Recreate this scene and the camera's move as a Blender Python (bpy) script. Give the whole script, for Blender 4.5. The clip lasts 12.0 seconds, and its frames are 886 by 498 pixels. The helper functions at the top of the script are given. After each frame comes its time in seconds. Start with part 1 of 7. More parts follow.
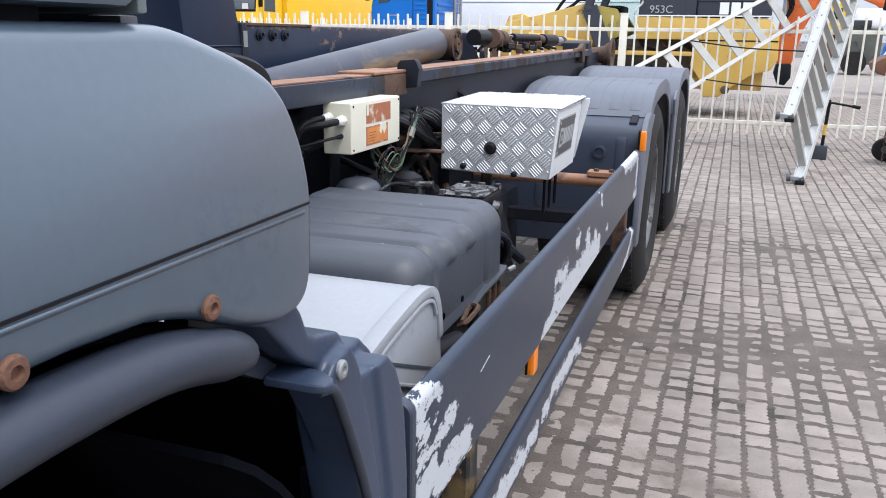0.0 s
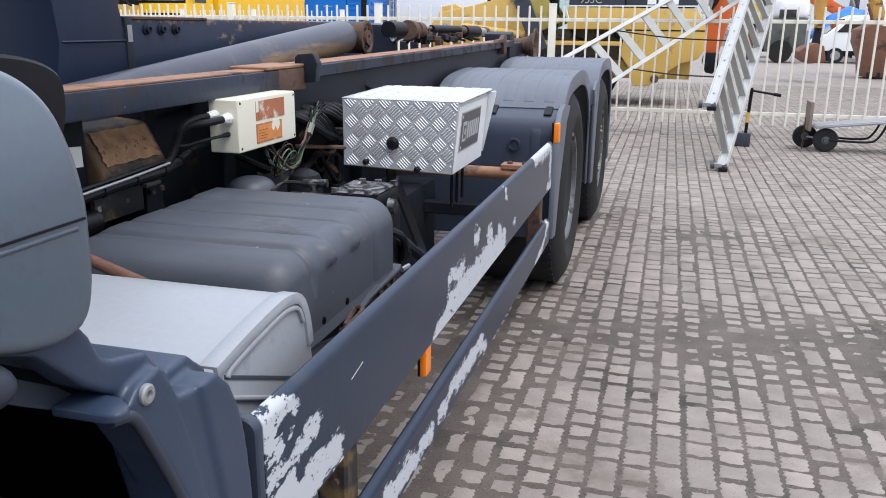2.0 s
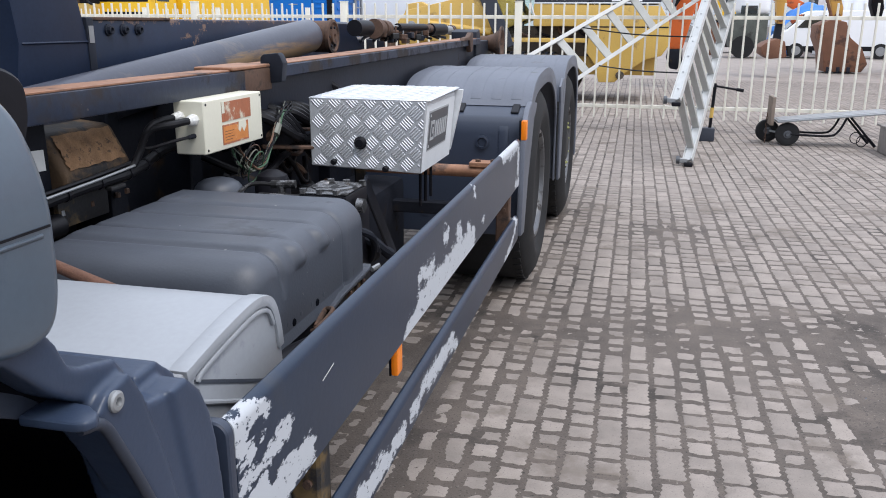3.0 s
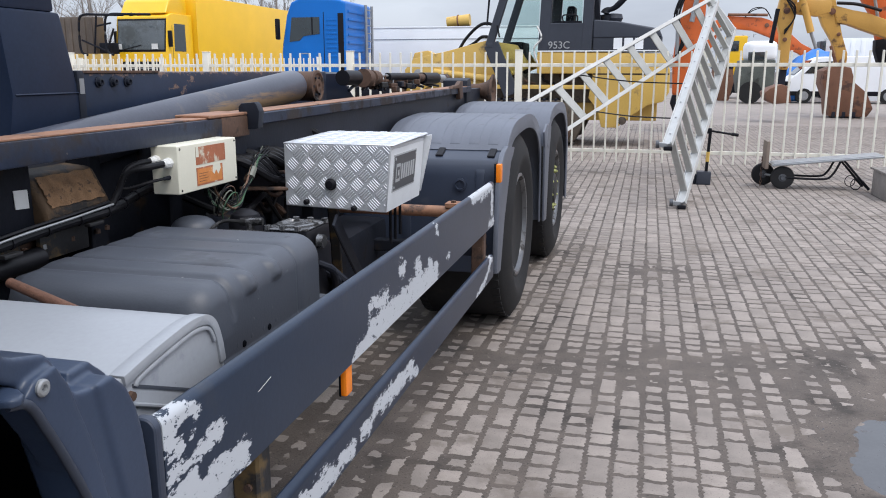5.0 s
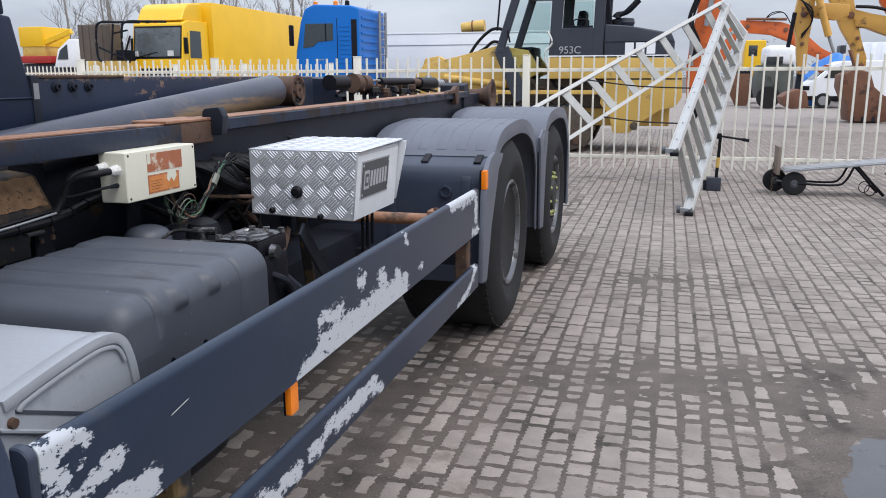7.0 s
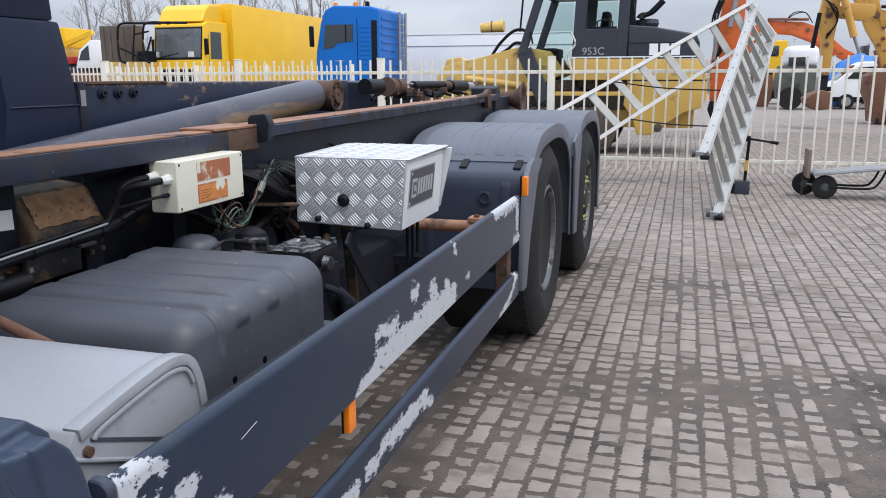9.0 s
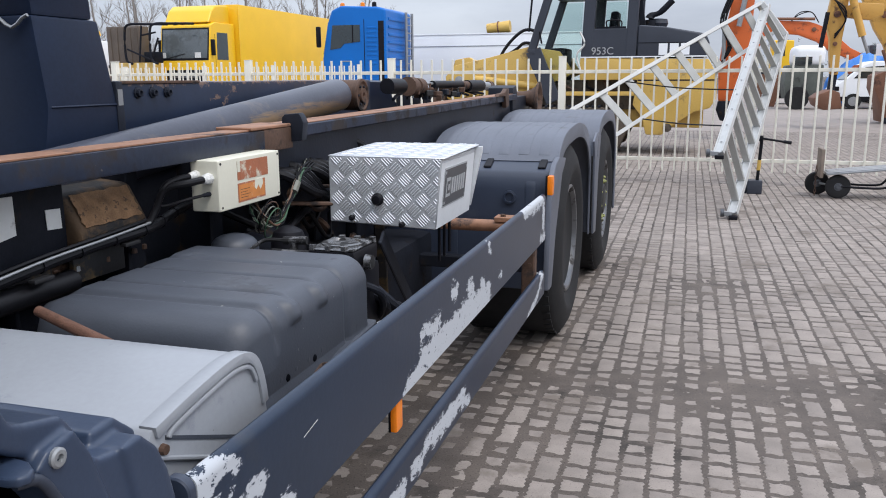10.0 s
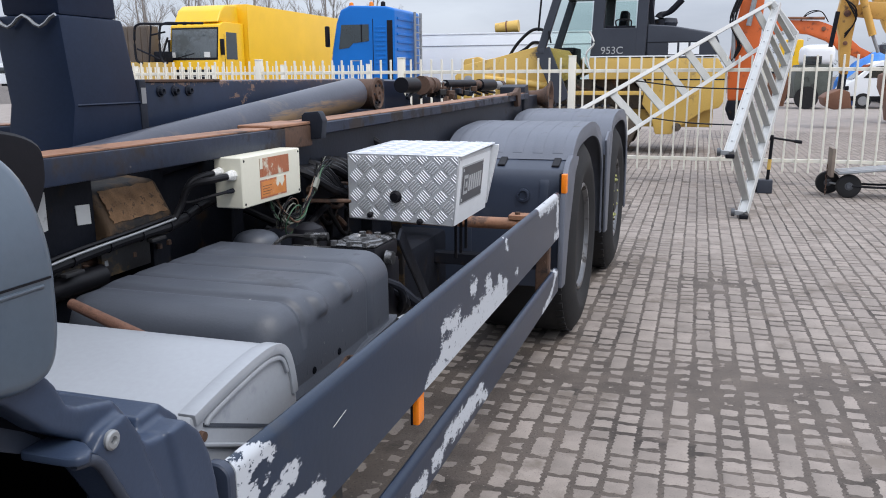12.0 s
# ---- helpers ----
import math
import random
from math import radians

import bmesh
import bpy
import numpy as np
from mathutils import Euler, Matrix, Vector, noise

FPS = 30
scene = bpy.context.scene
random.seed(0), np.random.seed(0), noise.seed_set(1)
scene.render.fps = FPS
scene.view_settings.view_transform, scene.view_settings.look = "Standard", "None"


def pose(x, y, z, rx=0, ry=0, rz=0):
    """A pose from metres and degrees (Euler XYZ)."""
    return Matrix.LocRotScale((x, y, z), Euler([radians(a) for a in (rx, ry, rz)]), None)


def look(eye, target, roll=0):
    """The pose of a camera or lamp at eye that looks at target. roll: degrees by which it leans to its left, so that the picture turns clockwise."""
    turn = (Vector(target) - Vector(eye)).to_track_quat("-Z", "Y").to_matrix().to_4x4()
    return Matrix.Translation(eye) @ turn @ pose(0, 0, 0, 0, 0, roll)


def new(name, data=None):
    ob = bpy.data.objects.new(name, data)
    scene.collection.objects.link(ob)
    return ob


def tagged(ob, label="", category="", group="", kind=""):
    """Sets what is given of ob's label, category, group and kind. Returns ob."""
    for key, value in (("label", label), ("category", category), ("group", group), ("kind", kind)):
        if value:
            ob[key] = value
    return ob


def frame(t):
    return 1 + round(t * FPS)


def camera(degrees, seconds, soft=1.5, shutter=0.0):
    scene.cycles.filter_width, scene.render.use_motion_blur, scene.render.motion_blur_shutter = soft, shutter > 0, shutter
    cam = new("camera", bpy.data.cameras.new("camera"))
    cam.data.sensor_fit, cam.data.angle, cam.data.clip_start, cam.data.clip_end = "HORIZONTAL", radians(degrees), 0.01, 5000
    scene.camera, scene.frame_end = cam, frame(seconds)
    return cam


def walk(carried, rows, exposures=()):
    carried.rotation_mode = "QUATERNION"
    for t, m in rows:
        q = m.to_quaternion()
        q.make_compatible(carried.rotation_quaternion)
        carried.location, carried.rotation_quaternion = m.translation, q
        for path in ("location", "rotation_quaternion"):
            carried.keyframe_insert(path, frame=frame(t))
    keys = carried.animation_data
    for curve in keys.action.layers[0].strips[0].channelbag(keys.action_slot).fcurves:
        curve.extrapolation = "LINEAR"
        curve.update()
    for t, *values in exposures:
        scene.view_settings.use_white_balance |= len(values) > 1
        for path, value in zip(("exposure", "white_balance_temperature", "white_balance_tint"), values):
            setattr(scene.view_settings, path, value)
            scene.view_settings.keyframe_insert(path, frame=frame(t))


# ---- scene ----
import itertools

cam = camera(57.6, 12.0, soft=1.0)
PATH = [
    (0, (0.4, 0.24, 1.449), (-0.239, 2.064, 0.934), 0.9),
    (0.5, (0.434, 0.304, 1.46), (-0.183, 2.134, 0.941), 0.9),
    (1, (0.449, 0.322, 1.459), (-0.153, 2.156, 0.934), 0.7),
    (1.5, (0.508, 0.335, 1.457), (-0.067, 2.176, 0.926), 0.5),
    (2, (0.514, 0.332, 1.457), (0.008, 2.192, 0.923), 0.6),
    (2.5, (0.518, 0.331, 1.457), (0.055, 2.202, 0.921), 0.5),
    (3, (0.516, 0.328, 1.462), (0.083, 2.204, 0.923), 0.3),
    (5, (0.737, 0.19, 1.475), (0.261, 2.084, 1.043), -0.0),
    (5.5, (0.834, 0.256, 1.478), (0.348, 2.148, 1.05), -0.1),
    (6, (0.886, 0.323, 1.469), (0.39, 2.213, 1.043), -0.1),
    (6.5, (0.886, 0.337, 1.467), (0.378, 2.225, 1.048), -0.1),
    (7, (0.876, 0.341, 1.466), (0.355, 2.226, 1.048), -0.2),
    (9, (0.746, 0.374, 1.486), (0.188, 2.248, 1.069), -0.2),
    (9.5, (0.684, 0.365, 1.485), (0.12, 2.238, 1.068), -0.2),
    (10, (0.644, 0.346, 1.481), (0.077, 2.218, 1.065), -0.3),
    (10.5, (0.629, 0.338, 1.482), (0.06, 2.209, 1.064), -0.4),
    (11, (0.616, 0.318, 1.482), (0.045, 2.188, 1.064), -0.3),
    (11.5, (0.62, 0.313, 1.474), (0.044, 2.183, 1.057), -0.4),
    (12, (0.619, 0.305, 1.478), (0.035, 2.172, 1.061), -0.3),
]
walk(cam, [(t, look(eye, target, roll)) for t, eye, target, roll in PATH],
     exposures=[(0, 0.70), (1.0, 0.62), (2.0, 0.52), (3.0, 0.44), (5.0, 0.34), (7.0, 0.26), (12.0, 0.32)])

# ---------------------------------------------------------------- light
world = bpy.data.worlds.new("overcast_sky")
scene.world = world
world.use_nodes = True
wn, wl = world.node_tree.nodes, world.node_tree.links
wn.clear()
w_out = wn.new("ShaderNodeOutputWorld")
w_bg = wn.new("ShaderNodeBackground")
w_sky = wn.new("ShaderNodeTexSky")
w_sky.sky_type = "NISHITA"
w_sky.sun_disc = False
w_sky.sun_elevation = radians(48)
w_sky.sun_rotation = radians(120)
w_sky.dust_density = 3.0
w_tex = wn.new("ShaderNodeTexCoord")
w_map = wn.new("ShaderNodeMapping")
w_map.inputs["Scale"].default_value = (1.2, 1.2, 4.5)
w_noise = wn.new("ShaderNodeTexNoise")
w_noise.inputs["Scale"].default_value = 2.4
w_noise.inputs["Detail"].default_value = 6.0
w_noise.inputs["Roughness"].default_value = 0.55
w_ramp = wn.new("ShaderNodeValToRGB")
w_ramp.color_ramp.elements[0].position = 0.34
w_ramp.color_ramp.elements[0].color = (5.0, 5.5, 6.6, 1)
w_ramp.color_ramp.elements[1].position = 0.66
w_ramp.color_ramp.elements[1].color = (7.2, 7.8, 8.9, 1)
w_mix = wn.new("ShaderNodeMixRGB")
w_mix.inputs[0].default_value = 0.86
wl.new(w_tex.outputs["Generated"], w_map.inputs["Vector"])
wl.new(w_map.outputs[0], w_noise.inputs["Vector"])
wl.new(w_noise.outputs[0], w_ramp.inputs[0])
wl.new(w_sky.outputs[0], w_mix.inputs[1])
wl.new(w_ramp.outputs[0], w_mix.inputs[2])
w_sep = wn.new("ShaderNodeSeparateXYZ")
wl.new(w_tex.outputs["Generated"], w_sep.inputs[0])
w_grad = wn.new("ShaderNodeMapRange")  # an overcast sky is brightest overhead
w_grad.inputs["From Min"].default_value = 0.0
w_grad.inputs["From Max"].default_value = 1.0
w_grad.inputs["To Min"].default_value = 0.50
w_grad.inputs["To Max"].default_value = 1.75
wl.new(w_sep.outputs["Z"], w_grad.inputs["Value"])
w_mul = wn.new("ShaderNodeMixRGB")
w_mul.blend_type = "MULTIPLY"
w_mul.inputs[0].default_value = 1.0
wl.new(w_mix.outputs[0], w_mul.inputs[1])
wl.new(w_grad.outputs[0], w_mul.inputs[2])
wl.new(w_mul.outputs[0], w_bg.inputs[0])
wl.new(w_bg.outputs[0], w_out.inputs[0])
w_bg.inputs["Strength"].default_value = 0.15

sun = new("sun", bpy.data.lights.new("sun", "SUN"))
sun.data.energy = 1.3
sun.data.angle = radians(25)
sun.data.color = (1.0, 0.96, 0.9)
sun.matrix_world = look((0, 0, 20), (-9, 6, 0))

# ---------------------------------------------------------------- materials
def mat(name, color, rough=0.6, metal=0.0, vary=0.18, scale=6.0, fine=60.0, bump=0.15, dirt=None, dirt_at=0.55, dirt_scale=3.0, spec=0.5, each=0.0):
    """A painted or natural surface: tone varied at two scales, fine relief, and dirt in patches of its own shape."""
    m = bpy.data.materials.new(name)
    m.use_nodes = True
    n, l = m.node_tree.nodes, m.node_tree.links
    b = n["Principled BSDF"]
    co = n.new("ShaderNodeTexCoord")
    big = n.new("ShaderNodeTexNoise")
    big.inputs["Scale"].default_value = scale
    big.inputs["Detail"].default_value = 5
    small = n.new("ShaderNodeTexNoise")
    small.inputs["Scale"].default_value = fine
    small.inputs["Detail"].default_value = 3
    for t in (big, small):
        l.new(co.outputs["Object"], t.inputs["Vector"])
    add = n.new("ShaderNodeMath")
    add.operation = "MULTIPLY_ADD"
    l.new(small.outputs[0], add.inputs[0])
    add.inputs[1].default_value = 0.45
    l.new(big.outputs[0], add.inputs[2])
    ramp = n.new("ShaderNodeValToRGB")
    ramp.color_ramp.elements[0].position = 0.42
    ramp.color_ramp.elements[1].position = 1.02
    ramp.color_ramp.elements[0].color = (*[c * (1 - vary) for c in color], 1)
    ramp.color_ramp.elements[1].color = (*[min(1, c * (1 + vary)) for c in color], 1)
    l.new(add.outputs[0], ramp.inputs[0])
    out = ramp.outputs[0]
    if each:
        info = n.new("ShaderNodeObjectInfo")
        geo = n.new("ShaderNodeNewGeometry")
        s1 = n.new("ShaderNodeMath")
        s1.operation = "ADD"
        l.new(info.outputs["Random"], s1.inputs[0])
        l.new(geo.outputs["Random Per Island"], s1.inputs[1])
        s2 = n.new("ShaderNodeMath")
        s2.operation = "FRACT"
        l.new(s1.outputs[0], s2.inputs[0])
        s3 = n.new("ShaderNodeMath")
        s3.operation = "MULTIPLY_ADD"
        l.new(s2.outputs[0], s3.inputs[0])
        s3.inputs[1].default_value = 2 * each
        s3.inputs[2].default_value = 1 - each
        hsv = n.new("ShaderNodeHueSaturation")
        l.new(s3.outputs[0], hsv.inputs["Value"])
        l.new(out, hsv.inputs["Color"])
        out = hsv.outputs[0]
    r_in = b.inputs["Roughness"]
    r_in.default_value = rough
    if dirt:
        dn = n.new("ShaderNodeTexNoise")
        dn.inputs["Scale"].default_value = dirt_scale
        dn.inputs["Detail"].default_value = 8
        dn.inputs["Roughness"].default_value = 0.65
        l.new(co.outputs["Object"], dn.inputs["Vector"])
        dr = n.new("ShaderNodeValToRGB")
        dr.color_ramp.elements[0].position = dirt_at
        dr.color_ramp.elements[1].position = dirt_at + 0.09
        l.new(dn.outputs[0], dr.inputs[0])
        mix = n.new("ShaderNodeMixRGB")
        l.new(dr.outputs[0], mix.inputs[0])
        l.new(out, mix.inputs[1])
        mix.inputs[2].default_value = (*dirt, 1)
        out = mix.outputs[0]
        rr = n.new("ShaderNodeMath")
        rr.operation = "MULTIPLY_ADD"
        rr.use_clamp = True
        l.new(dr.outputs[0], rr.inputs[0])
        rr.inputs[1].default_value = 0.9 - rough
        rr.inputs[2].default_value = rough
        l.new(rr.outputs[0], r_in)
        if metal:
            mm = n.new("ShaderNodeMath")
            mm.operation = "MULTIPLY_ADD"
            mm.use_clamp = True
            l.new(dr.outputs[0], mm.inputs[0])
            mm.inputs[1].default_value = -metal
            mm.inputs[2].default_value = metal
            l.new(mm.outputs[0], b.inputs["Metallic"])
    b.inputs["Metallic"].default_value = metal
    b.inputs["Specular IOR Level"].default_value = spec
    l.new(out, b.inputs["Base Color"])
    bp = n.new("ShaderNodeBump")
    bp.inputs["Strength"].default_value = bump
    bp.inputs["Distance"].default_value = 0.004
    l.new(add.outputs[0], bp.inputs["Height"])
    l.new(bp.outputs[0], b.inputs["Normal"])
    return m


M_paint = mat("truck_paint", (0.013, 0.021, 0.044), 0.38, 0, 0.25, 3, 90, 0.08, (0.028, 0.028, 0.034), 0.64, 5, spec=0.22)


def specked(m, scale, cut, tint):
    """Small pale chips and spatter on a paint."""
    n, l = m.node_tree.nodes, m.node_tree.links
    b = n["Principled BSDF"]
    old = b.inputs["Base Color"].links[0].from_socket
    co = n.new("ShaderNodeTexCoord")
    nz = n.new("ShaderNodeTexNoise")
    nz.inputs["Scale"].default_value = scale
    nz.inputs["Detail"].default_value = 2
    l.new(co.outputs["Object"], nz.inputs["Vector"])
    rp = n.new("ShaderNodeValToRGB")
    rp.color_ramp.elements[0].position = cut
    rp.color_ramp.elements[1].position = cut + 0.02
    l.new(nz.outputs[0], rp.inputs[0])
    mx = n.new("ShaderNodeMixRGB")
    l.new(rp.outputs[0], mx.inputs[0])
    l.new(old, mx.inputs[1])
    mx.inputs[2].default_value = (*tint, 1)
    l.new(mx.outputs[0], b.inputs["Base Color"])


specked(M_paint, 55, 0.79, (0.20, 0.19, 0.18))
M_cab = mat("cab_paint", (0.056, 0.082, 0.114), 0.30, 0, 0.14, 2, 120, 0.04, (0.043, 0.066, 0.097), 0.57, 4, spec=0.6)
M_cab.node_tree.nodes["Principled BSDF"].inputs["Coat Weight"].default_value = 0.7
M_cab.node_tree.nodes["Principled BSDF"].inputs["Coat Roughness"].default_value = 0.22
M_fender = mat("fender_plastic", (0.030, 0.045, 0.080), 0.34, 0, 0.15, 4, 150, 0.12, (0.05, 0.062, 0.095), 0.66, 7, spec=0.42)
M_lip = mat("arch_rubber", (0.026, 0.033, 0.050), 0.42, 0, 0.15, 5, 150, 0.12, spec=0.4)
M_black = mat("black_grime", (0.010, 0.0115, 0.017), 0.6, 0, 0.35, 8, 70, 0.4, (0.036, 0.026, 0.018), 0.58, 6, spec=0.14)
M_hose = mat("black_hose", (0.008, 0.008, 0.010), 0.42, 0, 0.2, 20, 100, 0.1, spec=0.2)
# Near-black without sheen: the shade of deep hollows is put into this colour.
M_shade_black = mat("shade_black_well", (0.0055, 0.006, 0.0085), 0.9, 0, 0.3, 5, 60, 0.2, spec=0.0)
M_step = mat("light_grey_paint", (0.275, 0.29, 0.315), 0.38, 0, 0.10, 3, 90, 0.06, (0.20, 0.215, 0.25), 0.57, 4)
M_tank = mat("tank_plastic", (0.052, 0.059, 0.075), 0.48, 0, 0.14, 5, 160, 0.2, (0.066, 0.070, 0.081), 0.60, 5, spec=0.5)
specked(M_tank, 60, 0.76, (0.20, 0.20, 0.20))
specked(M_step, 40, 0.77, (0.17, 0.16, 0.15))
M_tyre = mat("tyre_rubber", (0.014, 0.014, 0.015), 0.75, 0, 0.25, 8, 120, 0.3, (0.032, 0.029, 0.027), 0.6, 6, spec=0.3)
M_rim = mat("wheel_steel", (0.11, 0.113, 0.12), 0.30, 0.55, 0.25, 6, 90, 0.15, (0.03, 0.026, 0.024), 0.54, 8)
M_hub = mat("hub_black", (0.012, 0.012, 0.012), 0.6, 0.0, 0.3, 9, 80, 0.3, (0.10, 0.105, 0.045), 0.62, 16)
M_mud = mat("mudguard_plastic", (0.098, 0.108, 0.135), 0.5, 0, 0.14, 4, 110, 0.12, (0.14, 0.145, 0.155), 0.62, 6)
M_steel = mat("dark_steel", (0.014, 0.017, 0.026), 0.5, 0.0, 0.3, 5, 60, 0.3, (0.07, 0.036, 0.023), 0.66, 6, spec=0.25)
M_rusty = mat("rusty_steel", (0.085, 0.045, 0.028), 0.75, 0.0, 0.4, 9, 80, 0.5, (0.022, 0.016, 0.014), 0.52, 9)
M_bolt = mat("rusty_bolt", (0.13, 0.062, 0.040), 0.8, 0.1, 0.35, 60, 300, 0.5, (0.055, 0.030, 0.022), 0.58, 60)
M_plate = mat("brushed_dark_plate", (0.075, 0.080, 0.090), 0.4, 0.3, 0.15, 9, 120, 0.05)
M_rustpatch = mat("patchy_rust_plate", (0.012, 0.012, 0.014), 0.6, 0, 0.3, 9, 90, 0.4, (0.13, 0.085, 0.035), 0.52, 7)
M_railside = mat("rail_side_paint", (0.014, 0.021, 0.040), 0.42, 0, 0.35, 6, 70, 0.25, (0.034, 0.028, 0.027), 0.50, 5, spec=0.3)
specked(M_railside, 45, 0.72, (0.10, 0.09, 0.085))
M_railtop = mat("worn_rail_top", (0.27, 0.135, 0.078), 0.6, 0.1, 0.35, 7, 60, 0.4, (0.075, 0.052, 0.045), 0.555, 6)
M_cyl = mat("cylinder_paint", (0.060, 0.065, 0.085), 0.28, 0.1, 0.2, 4, 80, 0.1, (0.10, 0.09, 0.09), 0.60, 5)
M_alu = mat("aluminium_plate", (0.55, 0.565, 0.59), 0.40, 0.4, 0.10, 9, 120, 0.1)
M_tread = mat("raised_tread", (0.62, 0.635, 0.66), 0.36, 0.4, 0.06, 9, 120, 0.05)
M_aluflat = mat("aluminium_sheet", (0.68, 0.70, 0.72), 0.5, 0.2, 0.08, 9, 120, 0.06)
M_cream = mat("cream_enclosure", (0.66, 0.64, 0.53), 0.5, 0, 0.05, 6, 120, 0.05, (0.42, 0.39, 0.3), 0.68, 6)
M_orange = mat("amber_lens", (0.85, 0.22, 0.012), 0.25, 0, 0.1, 20, 120, 0.05)
M_sticker = mat("worn_orange_sticker", (0.36, 0.12, 0.055), 0.55, 0, 0.15, 20, 90, 0.05, (0.58, 0.53, 0.42), 0.56, 16)
M_sticker2 = mat("warning_sticker", (0.55, 0.20, 0.05), 0.55, 0, 0.15, 20, 90, 0.05, (0.6, 0.52, 0.4), 0.56, 18)
M_white = mat("white_label", (0.62, 0.62, 0.60), 0.5, 0, 0.08, 9, 80, 0.05, (0.3, 0.29, 0.27), 0.62, 12)
M_dark = mat("dark_plastic", (0.009, 0.009, 0.012), 0.45, 0, 0.2, 9, 80, 0.1, spec=0.14)
M_wire_w = mat("pale_wire", (0.14, 0.145, 0.12), 0.5)
M_wire_g = mat("green_wire", (0.045, 0.10, 0.055), 0.5)
M_wire_b = mat("brown_wire", (0.16, 0.09, 0.06), 0.5)
M_fence = mat("cream_fence_paint", (0.72, 0.69, 0.60), 0.5, 0, 0.08, 3, 60, 0.08)
M_ladder = mat("ladder_aluminium", (0.47, 0.47, 0.455), 0.42, 0.45, 0.1, 6, 90, 0.1)
M_rung = mat("ladder_tread", (0.42, 0.42, 0.40), 0.5, 0.4, 0.12, 6, 90, 0.1)
M_paver = mat("concrete_paver", (0.236, 0.203, 0.180), 0.85, 0, 0.22, 7, 170, 0.6, (0.165, 0.138, 0.118), 0.54, 2.0, each=0.13)
M_soil = mat("joint_mud", (0.090, 0.072, 0.060), 0.75, 0, 0.42, 4, 150, 1.0, (0.045, 0.037, 0.032), 0.54, 1.6)
M_water = mat("puddle_water", (0.062, 0.062, 0.066), 0.08, 0, 0.2, 4, 60, 0.05, (0.07, 0.068, 0.068), 0.58, 5)
specked(M_water, 60, 0.70, (0.03, 0.028, 0.026))
specked(M_soil, 110, 0.63, (0.035, 0.03, 0.027))
specked(M_soil, 80, 0.69, (0.20, 0.17, 0.15))
specked(M_paver, 130, 0.66, (0.15, 0.13, 0.116))
def by_place(m):
    """Let the pattern run on over the ground from stone to stone."""
    n, l = m.node_tree.nodes, m.node_tree.links
    geo = n.new("ShaderNodeNewGeometry")
    for link in [k for k in l if k.from_node.type == "TEX_COORD"]:
        l.new(geo.outputs["Position"], link.to_socket)


by_place(M_paver)
M_yellow = mat("yellow_cab_paint", (0.80, 0.47, 0.012), 0.35, 0, 0.06, 1, 30, 0.03)
M_blue = mat("blue_cab_paint", (0.002, 0.13, 0.47), 0.35, 0, 0.1, 1, 30, 0.03, spec=0.3)
M_machine = mat("machine_yellow", (0.56, 0.36, 0.085), 0.5, 0, 0.14, 1.5, 40, 0.1, (0.22, 0.15, 0.07), 0.58, 2.2)
M_digger = mat("digger_orange", (0.58, 0.115, 0.02), 0.5, 0, 0.14, 1.5, 40, 0.1, (0.22, 0.07, 0.035), 0.58, 2.2)
M_digyel = mat("digger_yellow", (0.58, 0.33, 0.075), 0.5, 0, 0.14, 1.5, 40, 0.1, (0.15, 0.085, 0.045), 0.57, 2.6)
M_grey = mat("charcoal_machine_paint", (0.028, 0.033, 0.047), 0.45, 0, 0.15, 2, 40, 0.1)
M_glass = mat("cab_glass", (0.02, 0.03, 0.035), 0.05, 0, 0.2, 2, 20, 0.0, spec=0.9)
# Base colour greyed to paint in the sky's reflection on the glass.
M_screen = mat("sky_tinted_screen", (0.065, 0.078, 0.084), 0.08, 0, 0.3, 1.5, 20, 0.0, (0.05, 0.06, 0.062), 0.52, 0.8, spec=0.9)
M_trailer = mat("white_trailer", (0.80, 0.82, 0.84), 0.4, 0, 0.06, 1, 30, 0.03)
M_tarp = mat("blue_tarp", (0.02, 0.16, 0.5), 0.5, 0, 0.25, 2, 20, 0.3)
M_panel = mat("panel_plastic", (0.028, 0.037, 0.060), 0.4, 0, 0.15, 4, 150, 0.12, (0.045, 0.052, 0.07), 0.62, 5)
M_trackmud = mat("muddy_track", (0.075, 0.058, 0.043), 0.85, 0, 0.4, 5, 40, 0.6, (0.03, 0.026, 0.022), 0.55, 5)
M_bucket = mat("rusty_bucket", (0.17, 0.078, 0.045), 0.75, 0, 0.3, 2, 40, 0.3, (0.075, 0.04, 0.03), 0.55, 2)
M_bark = mat("bark", (0.21, 0.19, 0.175), 0.9, 0, 0.25, 4, 30, 0.4)
M_hedge = mat("far_hedge", (0.20, 0.195, 0.18), 0.95, 0, 0.3, 0.3, 3, 0.4)
M_letter = mat("white_lettering", (0.36, 0.37, 0.38), 0.5, 0, 0.05, 9, 80, 0.02)
M_oily = mat("oily_casting", (0.16, 0.16, 0.165), 0.25, 0.7, 0.3, 20, 80, 0.3, (0.006, 0.006, 0.007), 0.44, 18)
M_galv = mat("galvanised_steel", (0.30, 0.31, 0.32), 0.45, 0.5, 0.15, 8, 60, 0.12)


def glass_clear(name):
    m = bpy.data.materials.new(name)
    m.use_nodes = True
    b = m.node_tree.nodes["Principled BSDF"]
    b.inputs["Base Color"].default_value = (0.75, 0.85, 0.83, 1)
    b.inputs["Transmission Weight"].default_value = 1.0
    b.inputs["Roughness"].default_value = 0.02
    b.inputs["IOR"].default_value = 1.1
    return m


M_clear = glass_clear("clear_glass")


